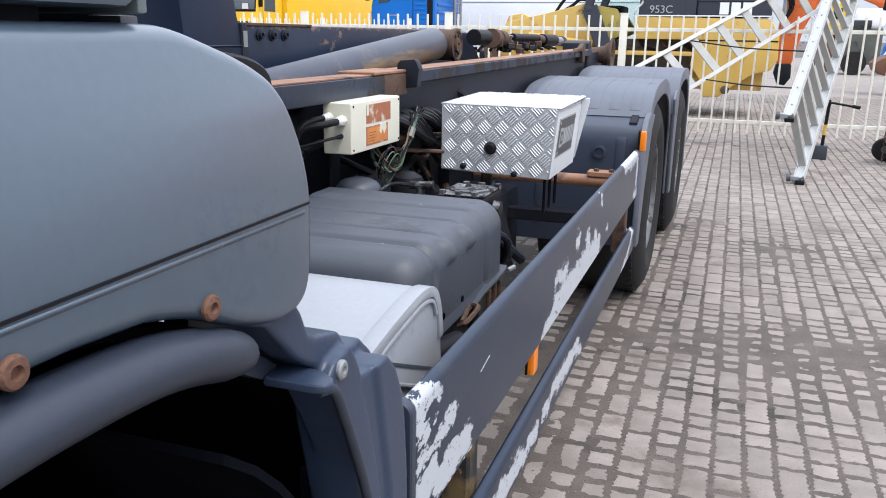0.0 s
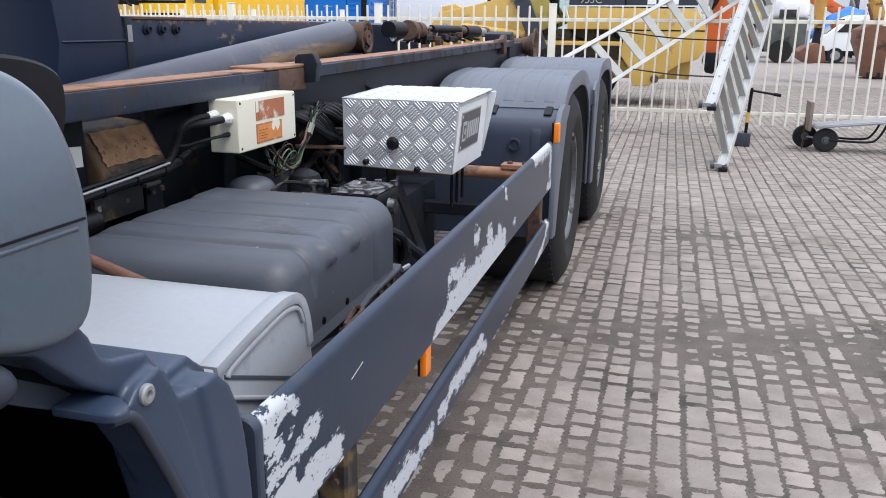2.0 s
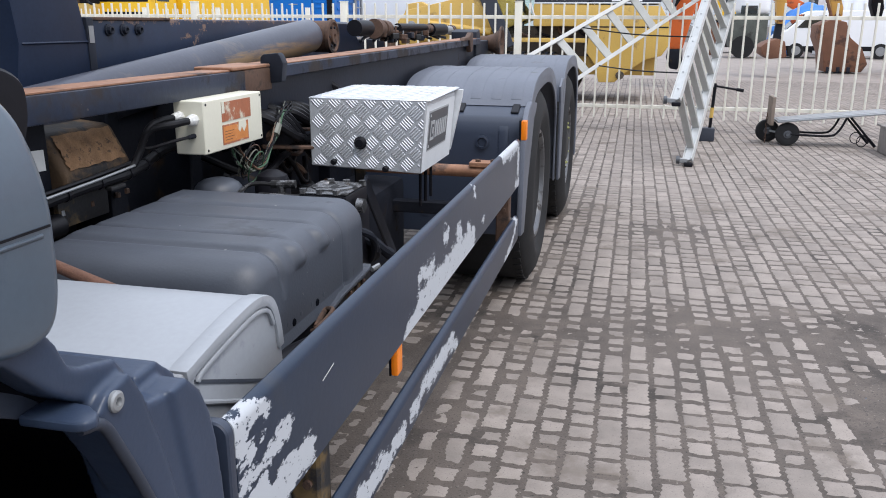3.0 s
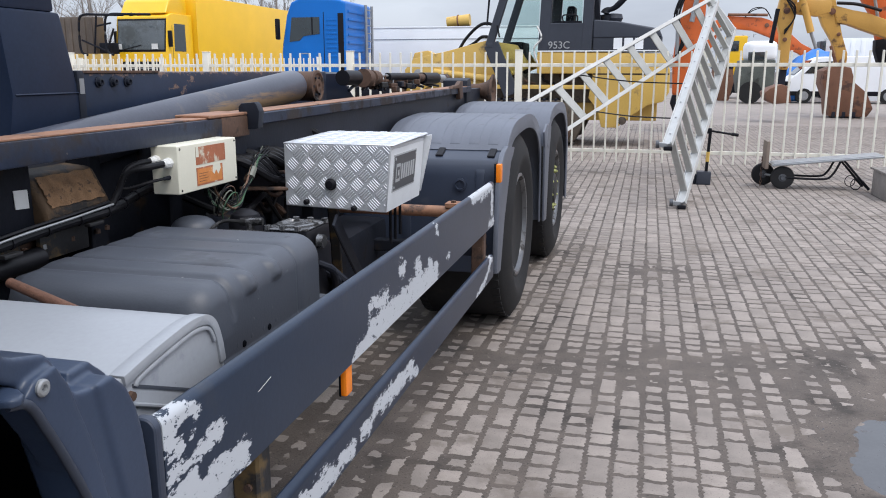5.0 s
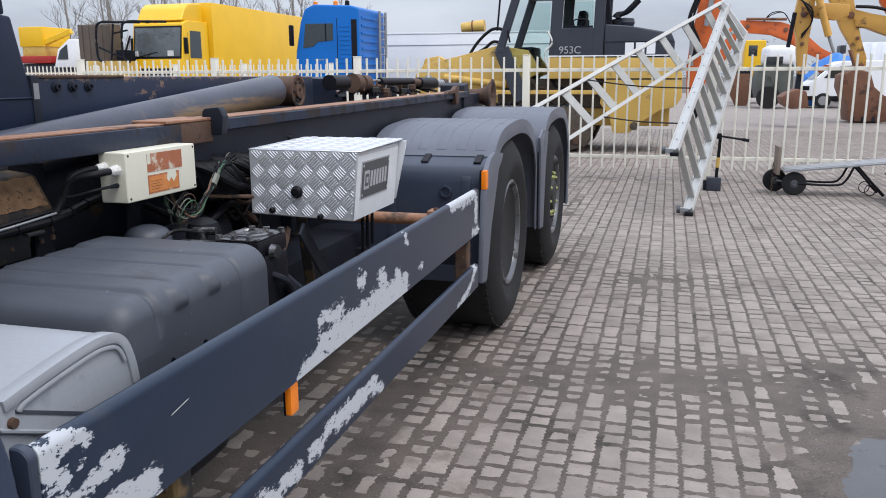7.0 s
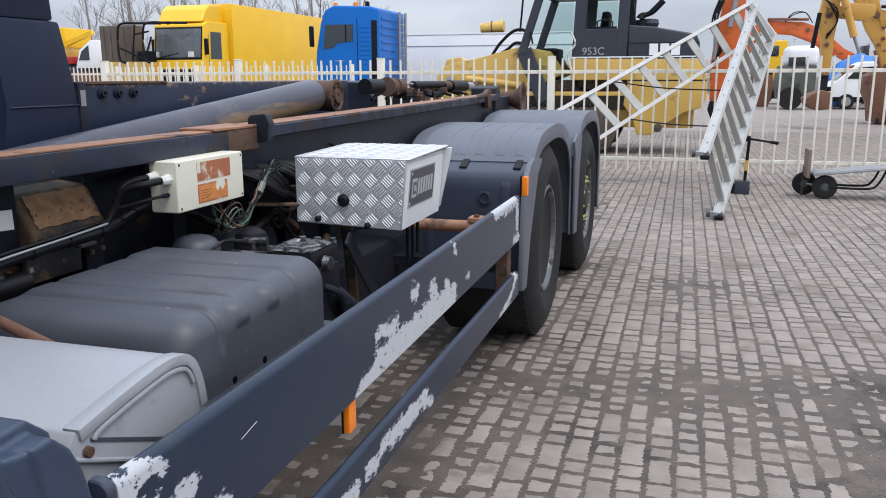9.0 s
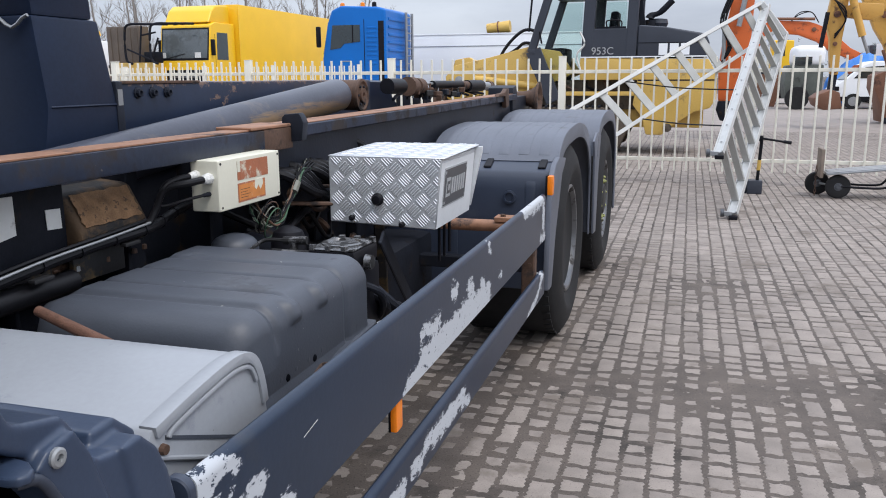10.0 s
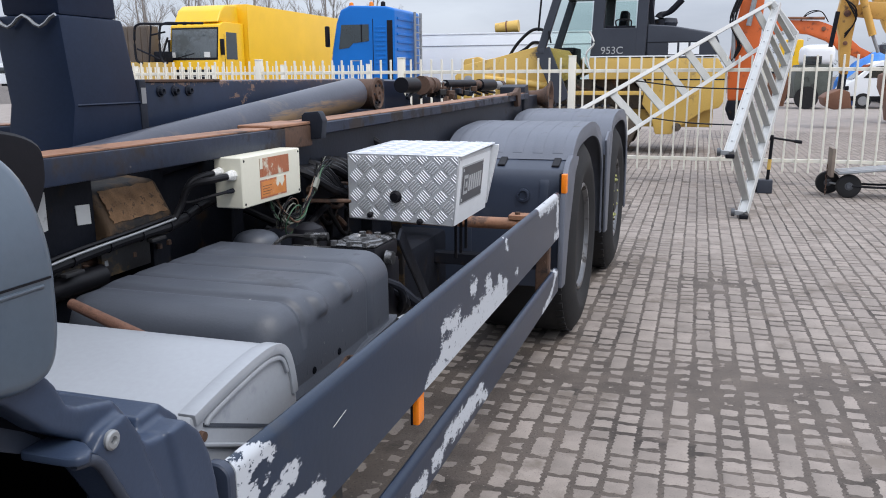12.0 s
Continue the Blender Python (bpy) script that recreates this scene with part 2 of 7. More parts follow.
def chipped(name, paint, under, strokes, soft=0.0, along=0.55):
    """Paint that has flaked off in ragged patches. strokes: (y, z, y, z, half width) of a line along which it is gone;
    soft blurs their edge, along is how fast the raggedness changes lengthwise."""
    m = paint.copy()
    m.name = name
    n, l = m.node_tree.nodes, m.node_tree.links
    b = n["Principled BSDF"]
    old = b.inputs["Base Color"].links[0].from_socket
    co = n.new("ShaderNodeTexCoord")
    sep = n.new("ShaderNodeSeparateXYZ")
    l.new(co.outputs["Object"], sep.inputs[0])

    mp = n.new("ShaderNodeMapping")
    mp.inputs["Scale"].default_value = (1.0, along, 1.15)
    l.new(co.outputs["Object"], mp.inputs[0])

    def cloud(scale, detail, rough):
        q = n.new("ShaderNodeTexNoise")
        q.inputs["Scale"].default_value = scale
        q.inputs["Detail"].default_value = detail
        q.inputs["Roughness"].default_value = rough
        l.new(mp.outputs[0], q.inputs["Vector"])
        return q.outputs[0]

    def calc(op, a, c, d=None, clamp=False):
        q = n.new("ShaderNodeMath")
        q.operation = op
        q.use_clamp = clamp
        for i, v in enumerate((a, c, d)):
            if v is None:
                continue
            if isinstance(v, (int, float)):
                q.inputs[i].default_value = v
            else:
                l.new(v, q.inputs[i])
        return q.outputs[0]

    Y, Z = sep.outputs["Y"], sep.outputs["Z"]
    ragged = calc("MULTIPLY_ADD", calc("SUBTRACT", cloud(26.0, 10, 0.74), 0.5), 0.135, calc("MULTIPLY", calc("SUBTRACT", cloud(110.0, 4, 0.65), 0.5), 0.045))
    total = None
    for ya, za, yb, zb, w in strokes:
        ly, lz = yb - ya, zb - za
        k2 = max(ly * ly + lz * lz, 1e-6)
        py, pz = calc("SUBTRACT", Y, ya), calc("SUBTRACT", Z, za)
        f = calc("MULTIPLY_ADD", py, ly / k2, calc("MULTIPLY", pz, lz / k2), clamp=True)
        dy, dz = calc("MULTIPLY_ADD", f, -ly, py), calc("MULTIPLY_ADD", f, -lz, pz)
        dist = calc("SQRT", calc("MULTIPLY_ADD", dy, dy, calc("MULTIPLY", dz, dz)), 0.0)
        edge = calc("ADD", dist, ragged)
        inside = calc("DIVIDE", calc("SUBTRACT", w, edge), soft, clamp=True) if soft else calc("LESS_THAN", edge, w)
        total = inside if total is None else calc("MAXIMUM", total, inside)
    specks = calc("GREATER_THAN", cloud(70.0, 6, 0.72), 0.385)
    total = calc("MULTIPLY", total, specks)
    mix = n.new("ShaderNodeMixRGB")
    l.new(total, mix.inputs[0])
    l.new(old, mix.inputs[1])
    mix.inputs[2].default_value = (*under, 1)
    l.new(mix.outputs[0], b.inputs["Base Color"])
    l.new(calc("MULTIPLY_ADD", total, 0.25, 0.30), b.inputs["Roughness"])
    b.inputs["Specular IOR Level"].default_value = 0.32
    return m


# ---------------------------------------------------------------- builders
BASE = {}


def thing(name, base, label, category, group="", kind=""):
    ob = new(name)
    ob.empty_display_size = 0.1
    ob.location = base
    BASE[ob] = Vector(base)
    return tagged(ob, label, category, group, kind)


def part(name, bm, material, parent=None, label="", smooth=35):
    """Links a bmesh, made in the place's metres, as one mesh under its thing."""
    if parent is not None:
        bmesh.ops.translate(bm, verts=bm.verts, vec=-BASE[parent])
    bmesh.ops.recalc_face_normals(bm, faces=bm.faces)
    me = bpy.data.meshes.new(name)
    for f in bm.faces:
        f.smooth = True
    for e in bm.edges:
        if len(e.link_faces) == 2 and e.calc_face_angle(0) > radians(smooth):
            e.smooth = False
    bm.to_mesh(me)
    bm.free()
    me.materials.append(material)
    ob = new(name, me)
    if parent is not None:
        ob.parent = parent
        BASE[ob] = BASE[parent]
    if label:
        ob["label"] = label
    return ob


def sharp_bevel(bm, r, seg=2, geom=None, angle=25):
    es = [e for e in (geom or bm.edges) if len(e.link_faces) == 2 and e.calc_face_angle(0) > radians(angle)]
    if es and r > 0:
        bmesh.ops.bevel(bm, geom=es, offset=r, segments=seg, profile=0.6, affect="EDGES", clamp_overlap=True)


def join_bm(a, b):
    me = bpy.data.meshes.new("tmp")
    b.to_mesh(me)
    a.from_mesh(me)
    bpy.data.meshes.remove(me)
    b.free()
    return a


CUBE = ((0, 1, 3, 2), (4, 6, 7, 5), (0, 4, 5, 1), (2, 3, 7, 6), (0, 2, 6, 4), (1, 5, 7, 3))


def box(lo, hi, r=0.0, seg=2, into=None, m=None):
    if into is not None and not r:
        vs = [Vector((x, y, z)) for x in (lo[0], hi[0]) for y in (lo[1], hi[1]) for z in (lo[2], hi[2])]
        vs = [into.verts.new(m @ v if m is not None else v) for v in vs]
        for f in CUBE:
            into.faces.new([vs[i] for i in f])
        return into
    bm = bmesh.new()
    bmesh.ops.create_cube(bm, size=1)
    lo, hi = Vector(lo), Vector(hi)
    for v in bm.verts:
        v.co = Vector([(lo[i] + hi[i]) / 2 + v.co[i] * (hi[i] - lo[i]) for i in range(3)])
    if r:
        sharp_bevel(bm, r, seg)
    if m is not None:
        bm.transform(m)
    return join_bm(into, bm) if into else bm


def prism(pts, a, b, axis="x", r=0.0, seg=2, into=None, rim=None):
    """A flat outline pushed along an axis. axis x: points are (y, z); y: (x, z); z: (x, y)."""
    bm = bmesh.new()
    put = {"x": lambda u, v, w: (w, u, v), "y": lambda u, v, w: (u, w, v), "z": lambda u, v, w: (u, v, w)}[axis]
    lo = [bm.verts.new(put(u, v, a)) for u, v in pts]
    hi = [bm.verts.new(put(u, v, b)) for u, v in pts]
    bm.faces.new(lo)
    bm.faces.new(list(reversed(hi)))
    for i in range(len(pts)):
        j = (i + 1) % len(pts)
        bm.faces.new((lo[i], hi[i], hi[j], lo[j]))
    bmesh.ops.recalc_face_normals(bm, faces=bm.faces)
    if r:
        sharp_bevel(bm, r, seg)
    return join_bm(into, bm) if into else bm


def smooth_line(pts, n=6):
    """A rounded line through the points."""
    pts = [Vector(p) for p in pts]
    out = []
    for i in range(len(pts) - 1):
        p0, p1, p2, p3 = pts[max(i - 1, 0)], pts[i], pts[i + 1], pts[min(i + 2, len(pts) - 1)]
        for k in range(n):
            t = k / n
            out.append(0.5 * ((2 * p1) + (p2 - p0) * t + (2 * p0 - 5 * p1 + 4 * p2 - p3) * t * t + (3 * p1 - p0 - 3 * p2 + p3) * t ** 3))
    out.append(pts[-1])
    return out


def tube(pts, r, seg=8, into=None, flat=1.0):
    """A round bar or hose along the points; r: one radius, or one for each point."""
    bm = into if into is not None else bmesh.new()
    pts = [Vector(p) for p in pts]
    rings, up = [], Vector((0, 0, 1))
    for i, p in enumerate(pts):
        d = (pts[min(i + 1, len(pts) - 1)] - pts[max(i - 1, 0)]).normalized()
        side = d.cross(up)
        if side.length < 0.05:
            side = d.cross(Vector((1, 0, 0)))
        side.normalize()
        top = side.cross(d)
        rr = r[i] if isinstance(r, (list, tuple)) else r
        rings.append([bm.verts.new(p + side * (rr * math.cos(a)) + top * (rr * flat * math.sin(a))) for a in [2 * math.pi * k / seg for k in range(seg)]])
    for a, b in zip(rings, rings[1:]):
        for k in range(seg):
            bm.faces.new((a[k], a[(k + 1) % seg], b[(k + 1) % seg], b[k]))
    bm.faces.new(rings[0])
    bm.faces.new(rings[-1])
    return bm


def bar(a, b, w, h, r=0.0, into=None, up=(0, 0, 1)):
    """A rectangular bar from a to b, w across and h deep."""
    a, b = Vector(a), Vector(b)
    d = (b - a).normalized()
    side = d.cross(Vector(up))
    if side.length < 0.01:
        side = d.cross(Vector((1, 0, 0)))
    side.normalize()
    top = side.cross(d)
    m = Matrix((side, d, top)).transposed().to_4x4()
    m.translation = (a + b) / 2
    n = (b - a).length
    return box((-w / 2, -n / 2, -h / 2), (w / 2, n / 2, h / 2), r, 1, into, m)


def lathe(prof, centre, axis="x", seg=48, into=None, caps=True):
    """A turned shape: prof is (distance along the axis, radius)."""
    bm = bmesh.new()
    c = Vector(centre)
    rings = []
    for d, r in prof:
        ring = []
        for k in range(seg):
            a = 2 * math.pi * k / seg
            p = {"x": (d, r * math.cos(a), r * math.sin(a)), "y": (r * math.cos(a), d, r * math.sin(a)), "z": (r * math.cos(a), r * math.sin(a), d)}[axis]
            ring.append(bm.verts.new(c + Vector(p)))
        rings.append(ring)
    for a, b in zip(rings, rings[1:]):
        for k in range(seg):
            bm.faces.new((a[k], a[(k + 1) % seg], b[(k + 1) % seg], b[k]))
    if caps:
        bm.faces.new(rings[0])
        bm.faces.new(rings[-1])
    bmesh.ops.recalc_face_normals(bm, faces=bm.faces)
    return join_bm(into, bm) if into else bm


def shell(outer, thick, a, b, r=0.0, into=None):
    """A bent sheet: the line of (y, z) points, given a thickness downwards and inwards, pushed along x."""
    pts = [Vector((u, v)) for u, v in outer]
    inner = []
    for i, p in enumerate(pts):
        d = (pts[min(i + 1, len(pts) - 1)] - pts[max(i - 1, 0)]).normalized()
        inner.append(p + Vector((d.y, -d.x)) * thick)
    return prism([tuple(p) for p in pts] + [tuple(p) for p in reversed(inner)], a, b, "x", r, 2, into)

# ---------------------------------------------------------------- ground
def mud_height(x, y):
    """How high the trodden mud lies against the tops of the paving stones, in metres."""
    n = noise.noise(Vector((x * 0.55, y * 0.8, 0.3))) + 0.5 * noise.noise(Vector((x * 1.9, y * 2.3, 4.0)))
    f = noise.noise(Vector((x * 16, y * 16, 1.0))) + 0.9 * noise.noise(Vector((x * 34, y * 34, 2.0)))
    band = math.exp(-((y - 4.2 - 0.10 * (x - 0.5)) / 0.42) ** 2) * (0.9 if x < 2.6 else 0.6)
    under = 0.9 * min(max((0.55 - x) / 0.75, 0.0), 1.0)
    spot = 0.9 * math.exp(-(((x - 0.95) / 0.42) ** 2 + ((y - 6.35) / 0.33) ** 2))
    weeds = 0.9 * math.exp(-((y - 12.3) / 0.25) ** 2)
    far = 0.0019 * min(max((y - 6.5) / 1.5, 0.0), 1.0)
    d = math.hypot((x - 2.05) / 0.52, (y - 3.42) / 0.42) + 0.25 * noise.noise(Vector((x * 3, y * 3, 7.0)))
    shore = 0.0065 * math.exp(-((d - 1.10) / 0.20) ** 2)
    return -0.0030 + shore - far + 0.0013 * max(n, -0.7) + 0.0014 * f + 0.0037 * max(band, under * 0.9, spot * 0.8, weeds * 0.8)


def build_ground():
    x0, x1, y0, y1, s = -1.6, 4.4, 0.8, 12.8, 0.026
    nx, ny = int((x1 - x0) / s), int((y1 - y0) / s)
    verts = []
    for j in range(ny + 1):
        for i in range(nx + 1):
            rim = min(1.0, min(i, j, nx - i, ny - j) * s / 0.25)  # the sheet sinks to its level at the rim
            verts.append((x0 + i * s, y0 + j * s, -0.006 + rim * (mud_height(x0 + i * s, y0 + j * s) + 0.006)))
    w = nx + 1
    faces = [(j * w + i, j * w + i + 1, (j + 1) * w + i + 1, (j + 1) * w + i) for j in range(ny) for i in range(nx)]
    xe, ye = x0 + nx * s, y0 + ny * s
    k = len(verts)
    far = 900.0
    verts += [(-far, -far, -0.006), (far, -far, -0.006), (far, far, -0.006), (-far, far, -0.006)]
    edge_b = [i for i in range(w)]
    edge_t = [ny * w + i for i in range(w)]
    edge_l = [j * w for j in range(ny + 1)]
    edge_r = [j * w + nx for j in range(ny + 1)]
    faces += [tuple([k, k + 1] + list(reversed(edge_b))), tuple([k + 1, k + 2] + list(reversed(edge_r))), tuple([k + 2, k + 3] + edge_t), tuple([k + 3, k] + edge_l)]
    me = bpy.data.meshes.new("ground")
    me.from_pydata(verts, [], faces)
    me.polygons.foreach_set("use_smooth", [True] * len(me.polygons))
    me.materials.append(M_soil)
    ob = new("ground", me)
    return tagged(ob, "brown-grey trodden mud between and over paving stones", "ground", kind="structure")


build_ground()


def build_puddle(name, cx, cy, rx, ry, seed):
    bm = bmesh.new()
    vs = []
    for k in range(72):
        a = 2 * math.pi * k / 72
        w = 1 + 0.22 * noise.noise(Vector((math.cos(a) * 1.4, math.sin(a) * 1.4, seed))) + 0.10 * noise.noise(Vector((math.cos(a) * 5, math.sin(a) * 5, seed)))
        vs.append(bm.verts.new((cx + rx * w * math.cos(a), cy + ry * w * math.sin(a), 0.0022)))
    bm.faces.new(vs)
    ob = part(name, bm, M_water)
    return tagged(ob, "shallow grey puddle lying on the muddy paving", "puddle", kind="structure")


build_puddle("puddle", 2.05, 3.42, 0.60, 0.49, 3.0)

# ---------------------------------------------------------------- the hook-lift truck
TRUCK = thing("hooklift_truck", (-1.25, 0, 0), "dark blue-grey three-axle hook-lift truck without container", "truck")

M_guard = chipped("chipped_guard_paint", mat("guard_paint", (0.015, 0.026, 0.049), 0.30, 0, 0.16, 3, 60, 0.1, (0.030, 0.037, 0.052), 0.60, 3), (0.44, 0.46, 0.49),
                  [(1.242, 0.915, 1.252, 0.878, 0.022), (1.276, 0.930, 1.290, 0.915, 0.016), (1.245, 0.862, 1.275, 0.862, 0.012), (1.318, 0.918, 1.325, 0.905, 0.012),
                   (1.372, 0.843, 1.405, 0.838, 0.018), (1.311, 0.875, 1.315, 0.862, 0.008), (1.250, 0.826, 1.335, 0.836, 0.018), (1.240, 0.760, 1.300, 0.790, 0.030),
                   (1.340, 0.755, 1.480, 0.755, 0.032), (2.115, 0.728, 2.251, 0.748, 0.028), (2.25, 0.745, 2.60, 0.752, 0.052), (2.23, 0.828, 2.376, 0.824, 0.020),
                   (2.60, 0.760, 2.95, 0.752, 0.045), (2.52, 0.872, 2.55, 0.865, 0.024), (2.70, 0.845, 2.74, 0.80, 0.030), (2.86, 0.815, 2.90, 0.80, 0.016),
                   (3.12, 0.776, 3.15, 0.772, 0.016), (2.96, 0.916, 2.975, 0.90, 0.014), (3.60, 0.930, 4.02, 0.930, 0.026), (4.04, 0.90, 4.05, 0.80, 0.030), (3.98, 0.752, 4.09, 0.742, 0.018)])
M_lowrail = chipped("chipped_rail_paint", mat("rail_paint", (0.014, 0.024, 0.046), 0.28, 0, 0.16, 3, 60, 0.1), (0.44, 0.46, 0.49),
                    [(1.30, 0.500, 1.90, 0.500, 0.028), (1.93, 0.485, 2.06, 0.490, 0.022), (2.14, 0.500, 2.20, 0.490, 0.020), (2.25, 0.515, 2.62, 0.515, 0.026), (2.60, 0.50, 2.68, 0.475, 0.016),
                     (3.70, 0.462, 3.92, 0.490, 0.016), (3.92, 0.495, 4.04, 0.560, 0.020)])


def guard_strip(name, y0, y1, prof, material, drop=0.0, parent=TRUCK):
    """A long sheet-metal board: prof is its cross-section as (x, z); drop lowers its foot at the front end."""
    bm = bmesh.new()
    n = 24
    zmin = min(p[1] for p in prof)
    zmax = max(p[1] for p in prof)
    rings = []
    for i in range(n + 1):
        t = i / n
        y = y0 + (y1 - y0) * t
        sag = drop * (1 - t) ** 1.6
        ring = []
        for x, z in prof:
            k = 1 - (z - zmin) / (zmax - zmin)
            ring.append(bm.verts.new((x, y, z - sag * k)))
        rings.append(ring)
    m = len(prof)
    for a, b in zip(rings, rings[1:]):
        for k in range(m):
            bm.faces.new((a[k], a[(k + 1) % m], b[(k + 1) % m], b[k]))
    bm.faces.new(rings[0])
    bm.faces.new(rings[-1])
    return part(name, bm, material, parent, smooth=50)


def c_profile(x, z0, z1, roll, t=0.004):
    """An upright board whose top rolls inwards."""
    out = [(x - 0.012, z0 - 0.004), (x, z0)]
    for k in range(0, 11):
        a = math.pi / 2 * k / 10
        out.append((x - roll + roll * math.cos(a), z1 - roll + roll * math.sin(a)))
    inner = [(px - t, pz - t) for px, pz in reversed(out[2:])]
    inner += [(x - t, z0 + t), (x - 0.012, z0 + t)]
    return out + inner


guard_strip("side_guard", 1.232, 4.10, c_profile(0.016, 0.722, 0.941, 0.019), M_guard, 0.0)["label"] = "grey side guard board with paint flaked to white"
guard_strip("lower_side_rail", 1.0, 4.09, c_profile(0.019, 0.458, 0.574, 0.020), M_lowrail)["label"] = "narrow grey lower rail with flaked paint"
# rubber end cap of the upper board
roll = [(-0.006 + 0.023 * math.cos(radians(a)), 0.921 + 0.023 * math.sin(radians(a))) for a in range(0, 91, 10)]
bm = prism([(0.017, 0.716)] + roll + [(-0.020, 0.944), (-0.020, 0.716)], 1.212, 1.232, "y", 0.007, 3)
part("guard_end_cap", bm, M_panel, TRUCK, "black end cap")
bm = box((-0.05, 4.09, 0.728), (0.010, 4.15, 0.738), 0.003, 1)
part("guard_end_lip", bm, M_white, TRUCK)
# hangers of the guards
for y in (1.62, 4.02):
    bm = box((-0.075, y - 0.03, 0.46), (-0.012, y + 0.03, 0.76), 0.006, 1)
    part("guard_bracket", bm, M_rustpatch if y < 2 else M_rusty, TRUCK, "rusty steel bracket")
    part("bracket_arm", box((-0.60, y - 0.03, 0.58), (-0.07, y + 0.03, 0.64), 0.006, 1), M_black, TRUCK)
    for z in (0.52, 0.62, 0.68):
        bm = lathe([(0, 0.009), (0.008, 0.009), (0.009, 0.005), (0.014, 0.005)], (-0.035, y - 0.040, z), "y", 8)
        part("bolt", bm, M_rusty, TRUCK)


def amber_marker(x, y, z, w, d, h):
    body = part("side_marker_lamp", box((x - d * 0.62, y - w / 2 + 0.004, z - h / 2), (x - d * 0.45, y + w / 2 + 0.01, z + h / 2), 0.004), M_dark, TRUCK, "amber side marker lamp")
    part("lens", box((x - d * 0.45, y - w / 2, z - h / 2 + 0.003), (x, y + w / 2, z + h / 2 - 0.003), 0.006), M_orange, body, "amber lens")
    return body


amber_marker(0.005, 2.085, 0.672, 0.045, 0.04, 0.085)
amber_marker(0.03, 4.235, 0.965, 0.05, 0.06, 0.10)


# -- wheels
M_disc = mat("wheel_disc_dirt", (0.035, 0.033, 0.032), 0.6, 0, 0.3, 9, 80, 0.3, (0.012, 0.011, 0.010), 0.52, 7)
def wheel(y, x_face, wide, r, recess, nuts):
    q = r / 0.545
    w = part("wheel", lathe([(-recess, 0.1), (-wide + 0.02, 0.1)], (x_face, y, r), "x", 24), M_black, TRUCK)
    prof = [(-wide, 0.30 * q), (-wide + 0.01, r * 0.75), (-wide + 0.02, r - 0.05), (-wide + 0.05, r - 0.008), (-wide + 0.08, r)]
    prof += [(-0.085, r), (-0.055, r - 0.008), (-0.038, r - 0.03), (-0.018, r - 0.065), (-0.004, r - 0.115), (0.0, r - 0.14), (-0.008, r - 0.17), (-0.02, r - 0.195), (-0.035, 0.298 * q), (-0.05, 0.285 * q)]
    bm = lathe(prof, (x_face, y, r), "x", 64)
    tyre = part("tyre", bm, M_tyre, w, "black tyre", smooth=50)
    # shoulder blocks and tread grooves
    bm = bmesh.new()
    for k in range(56):
        a = 2 * math.pi * k / 56
        for x0, x1 in ((-0.10, -0.058), (-wide + 0.055, -wide + 0.10)):
            m = Matrix.Translation((x_face, y, r)) @ Matrix.Rotation(a, 4, "X")
            box((x0, -0.02, r - 0.012), (x1, 0.02, r + 0.003), 0, 1, bm, m)
    part("tread_pattern", bm, M_tyre, w)["kind"] = "stuff"
    bm = lathe([(-0.042, 0.300 * q), (-0.030, 0.306 * q), (-0.024, 0.298 * q), (-0.026, 0.288 * q), (-0.045, 0.274 * q), (-0.08, 0.266 * q), (-0.12, 0.262 * q), (-recess, 0.255 * q)], (x_face, y, r), "x", 56, None, False)
    part("rim", bm, M_rim, w, "steel rim", smooth=40)
    bm = lathe([(-recess, 0.26 * q), (-recess - 0.012, 0.20), (-recess, 0.15), (-recess, 0.09)], (x_face, y, r), "x", 40)
    # A deep disc and hub get shade-black: the dish's shade is painted in.
    part("wheel_disc", bm, M_disc if recess < 0.1 else M_shade_black, w, "wheel disc, dirty when shallow, painted shade-black when deep", smooth=40)
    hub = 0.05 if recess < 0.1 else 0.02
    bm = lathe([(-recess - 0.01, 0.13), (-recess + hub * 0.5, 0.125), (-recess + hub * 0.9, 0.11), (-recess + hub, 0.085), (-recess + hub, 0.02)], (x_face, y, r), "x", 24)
    part("hub", bm, M_hub if recess < 0.1 else M_shade_black, w, "dark wheel hub, painted shade-black when deep")
    for k in range(10):
        a = 2 * math.pi * (k + 0.3) / 10
        c = (x_face - recess, y + 0.168 * math.cos(a), r + 0.168 * math.sin(a))
        part("wheel_nut", lathe([(0, 0.02), (0.03, 0.019), (0.042, 0.012), (0.05, 0.006)], c, "x", 6), nuts, w)
    for k in range(8):
        a = 2 * math.pi * (k + 0.5) / 8
        c = (x_face - recess - 0.004, y + 0.215 * math.cos(a), r + 0.215 * math.sin(a))
        # Hand holes are flat discs; their dark inside is painted.
        part("hand_hole", lathe([(0.0, 0.024), (0.006, 0.022)], c, "x", 10), M_shade_black, w)
    return w


M_nut = mat("nut_indicator", (0.30, 0.32, 0.10), 0.5, 0, 0.3, 20, 90, 0.2, (0.03, 0.026, 0.02), 0.5, 18)
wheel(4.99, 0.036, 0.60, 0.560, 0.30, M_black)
wheel(6.68, 0.066, 0.33, 0.550, 0.07, M_nut)
# the wheels of the far side and the steered wheel in its well
for y in (5.2, 6.7):
    bm = lathe([(-0.02, 0.28), (0, 0.44), (0.03, 0.515), (0.5, 0.515), (0.55, 0.44), (0.57, 0.28)], (-2.5, y, 0.515), "x", 40)
    part("far_wheel", bm, M_tyre, TRUCK)
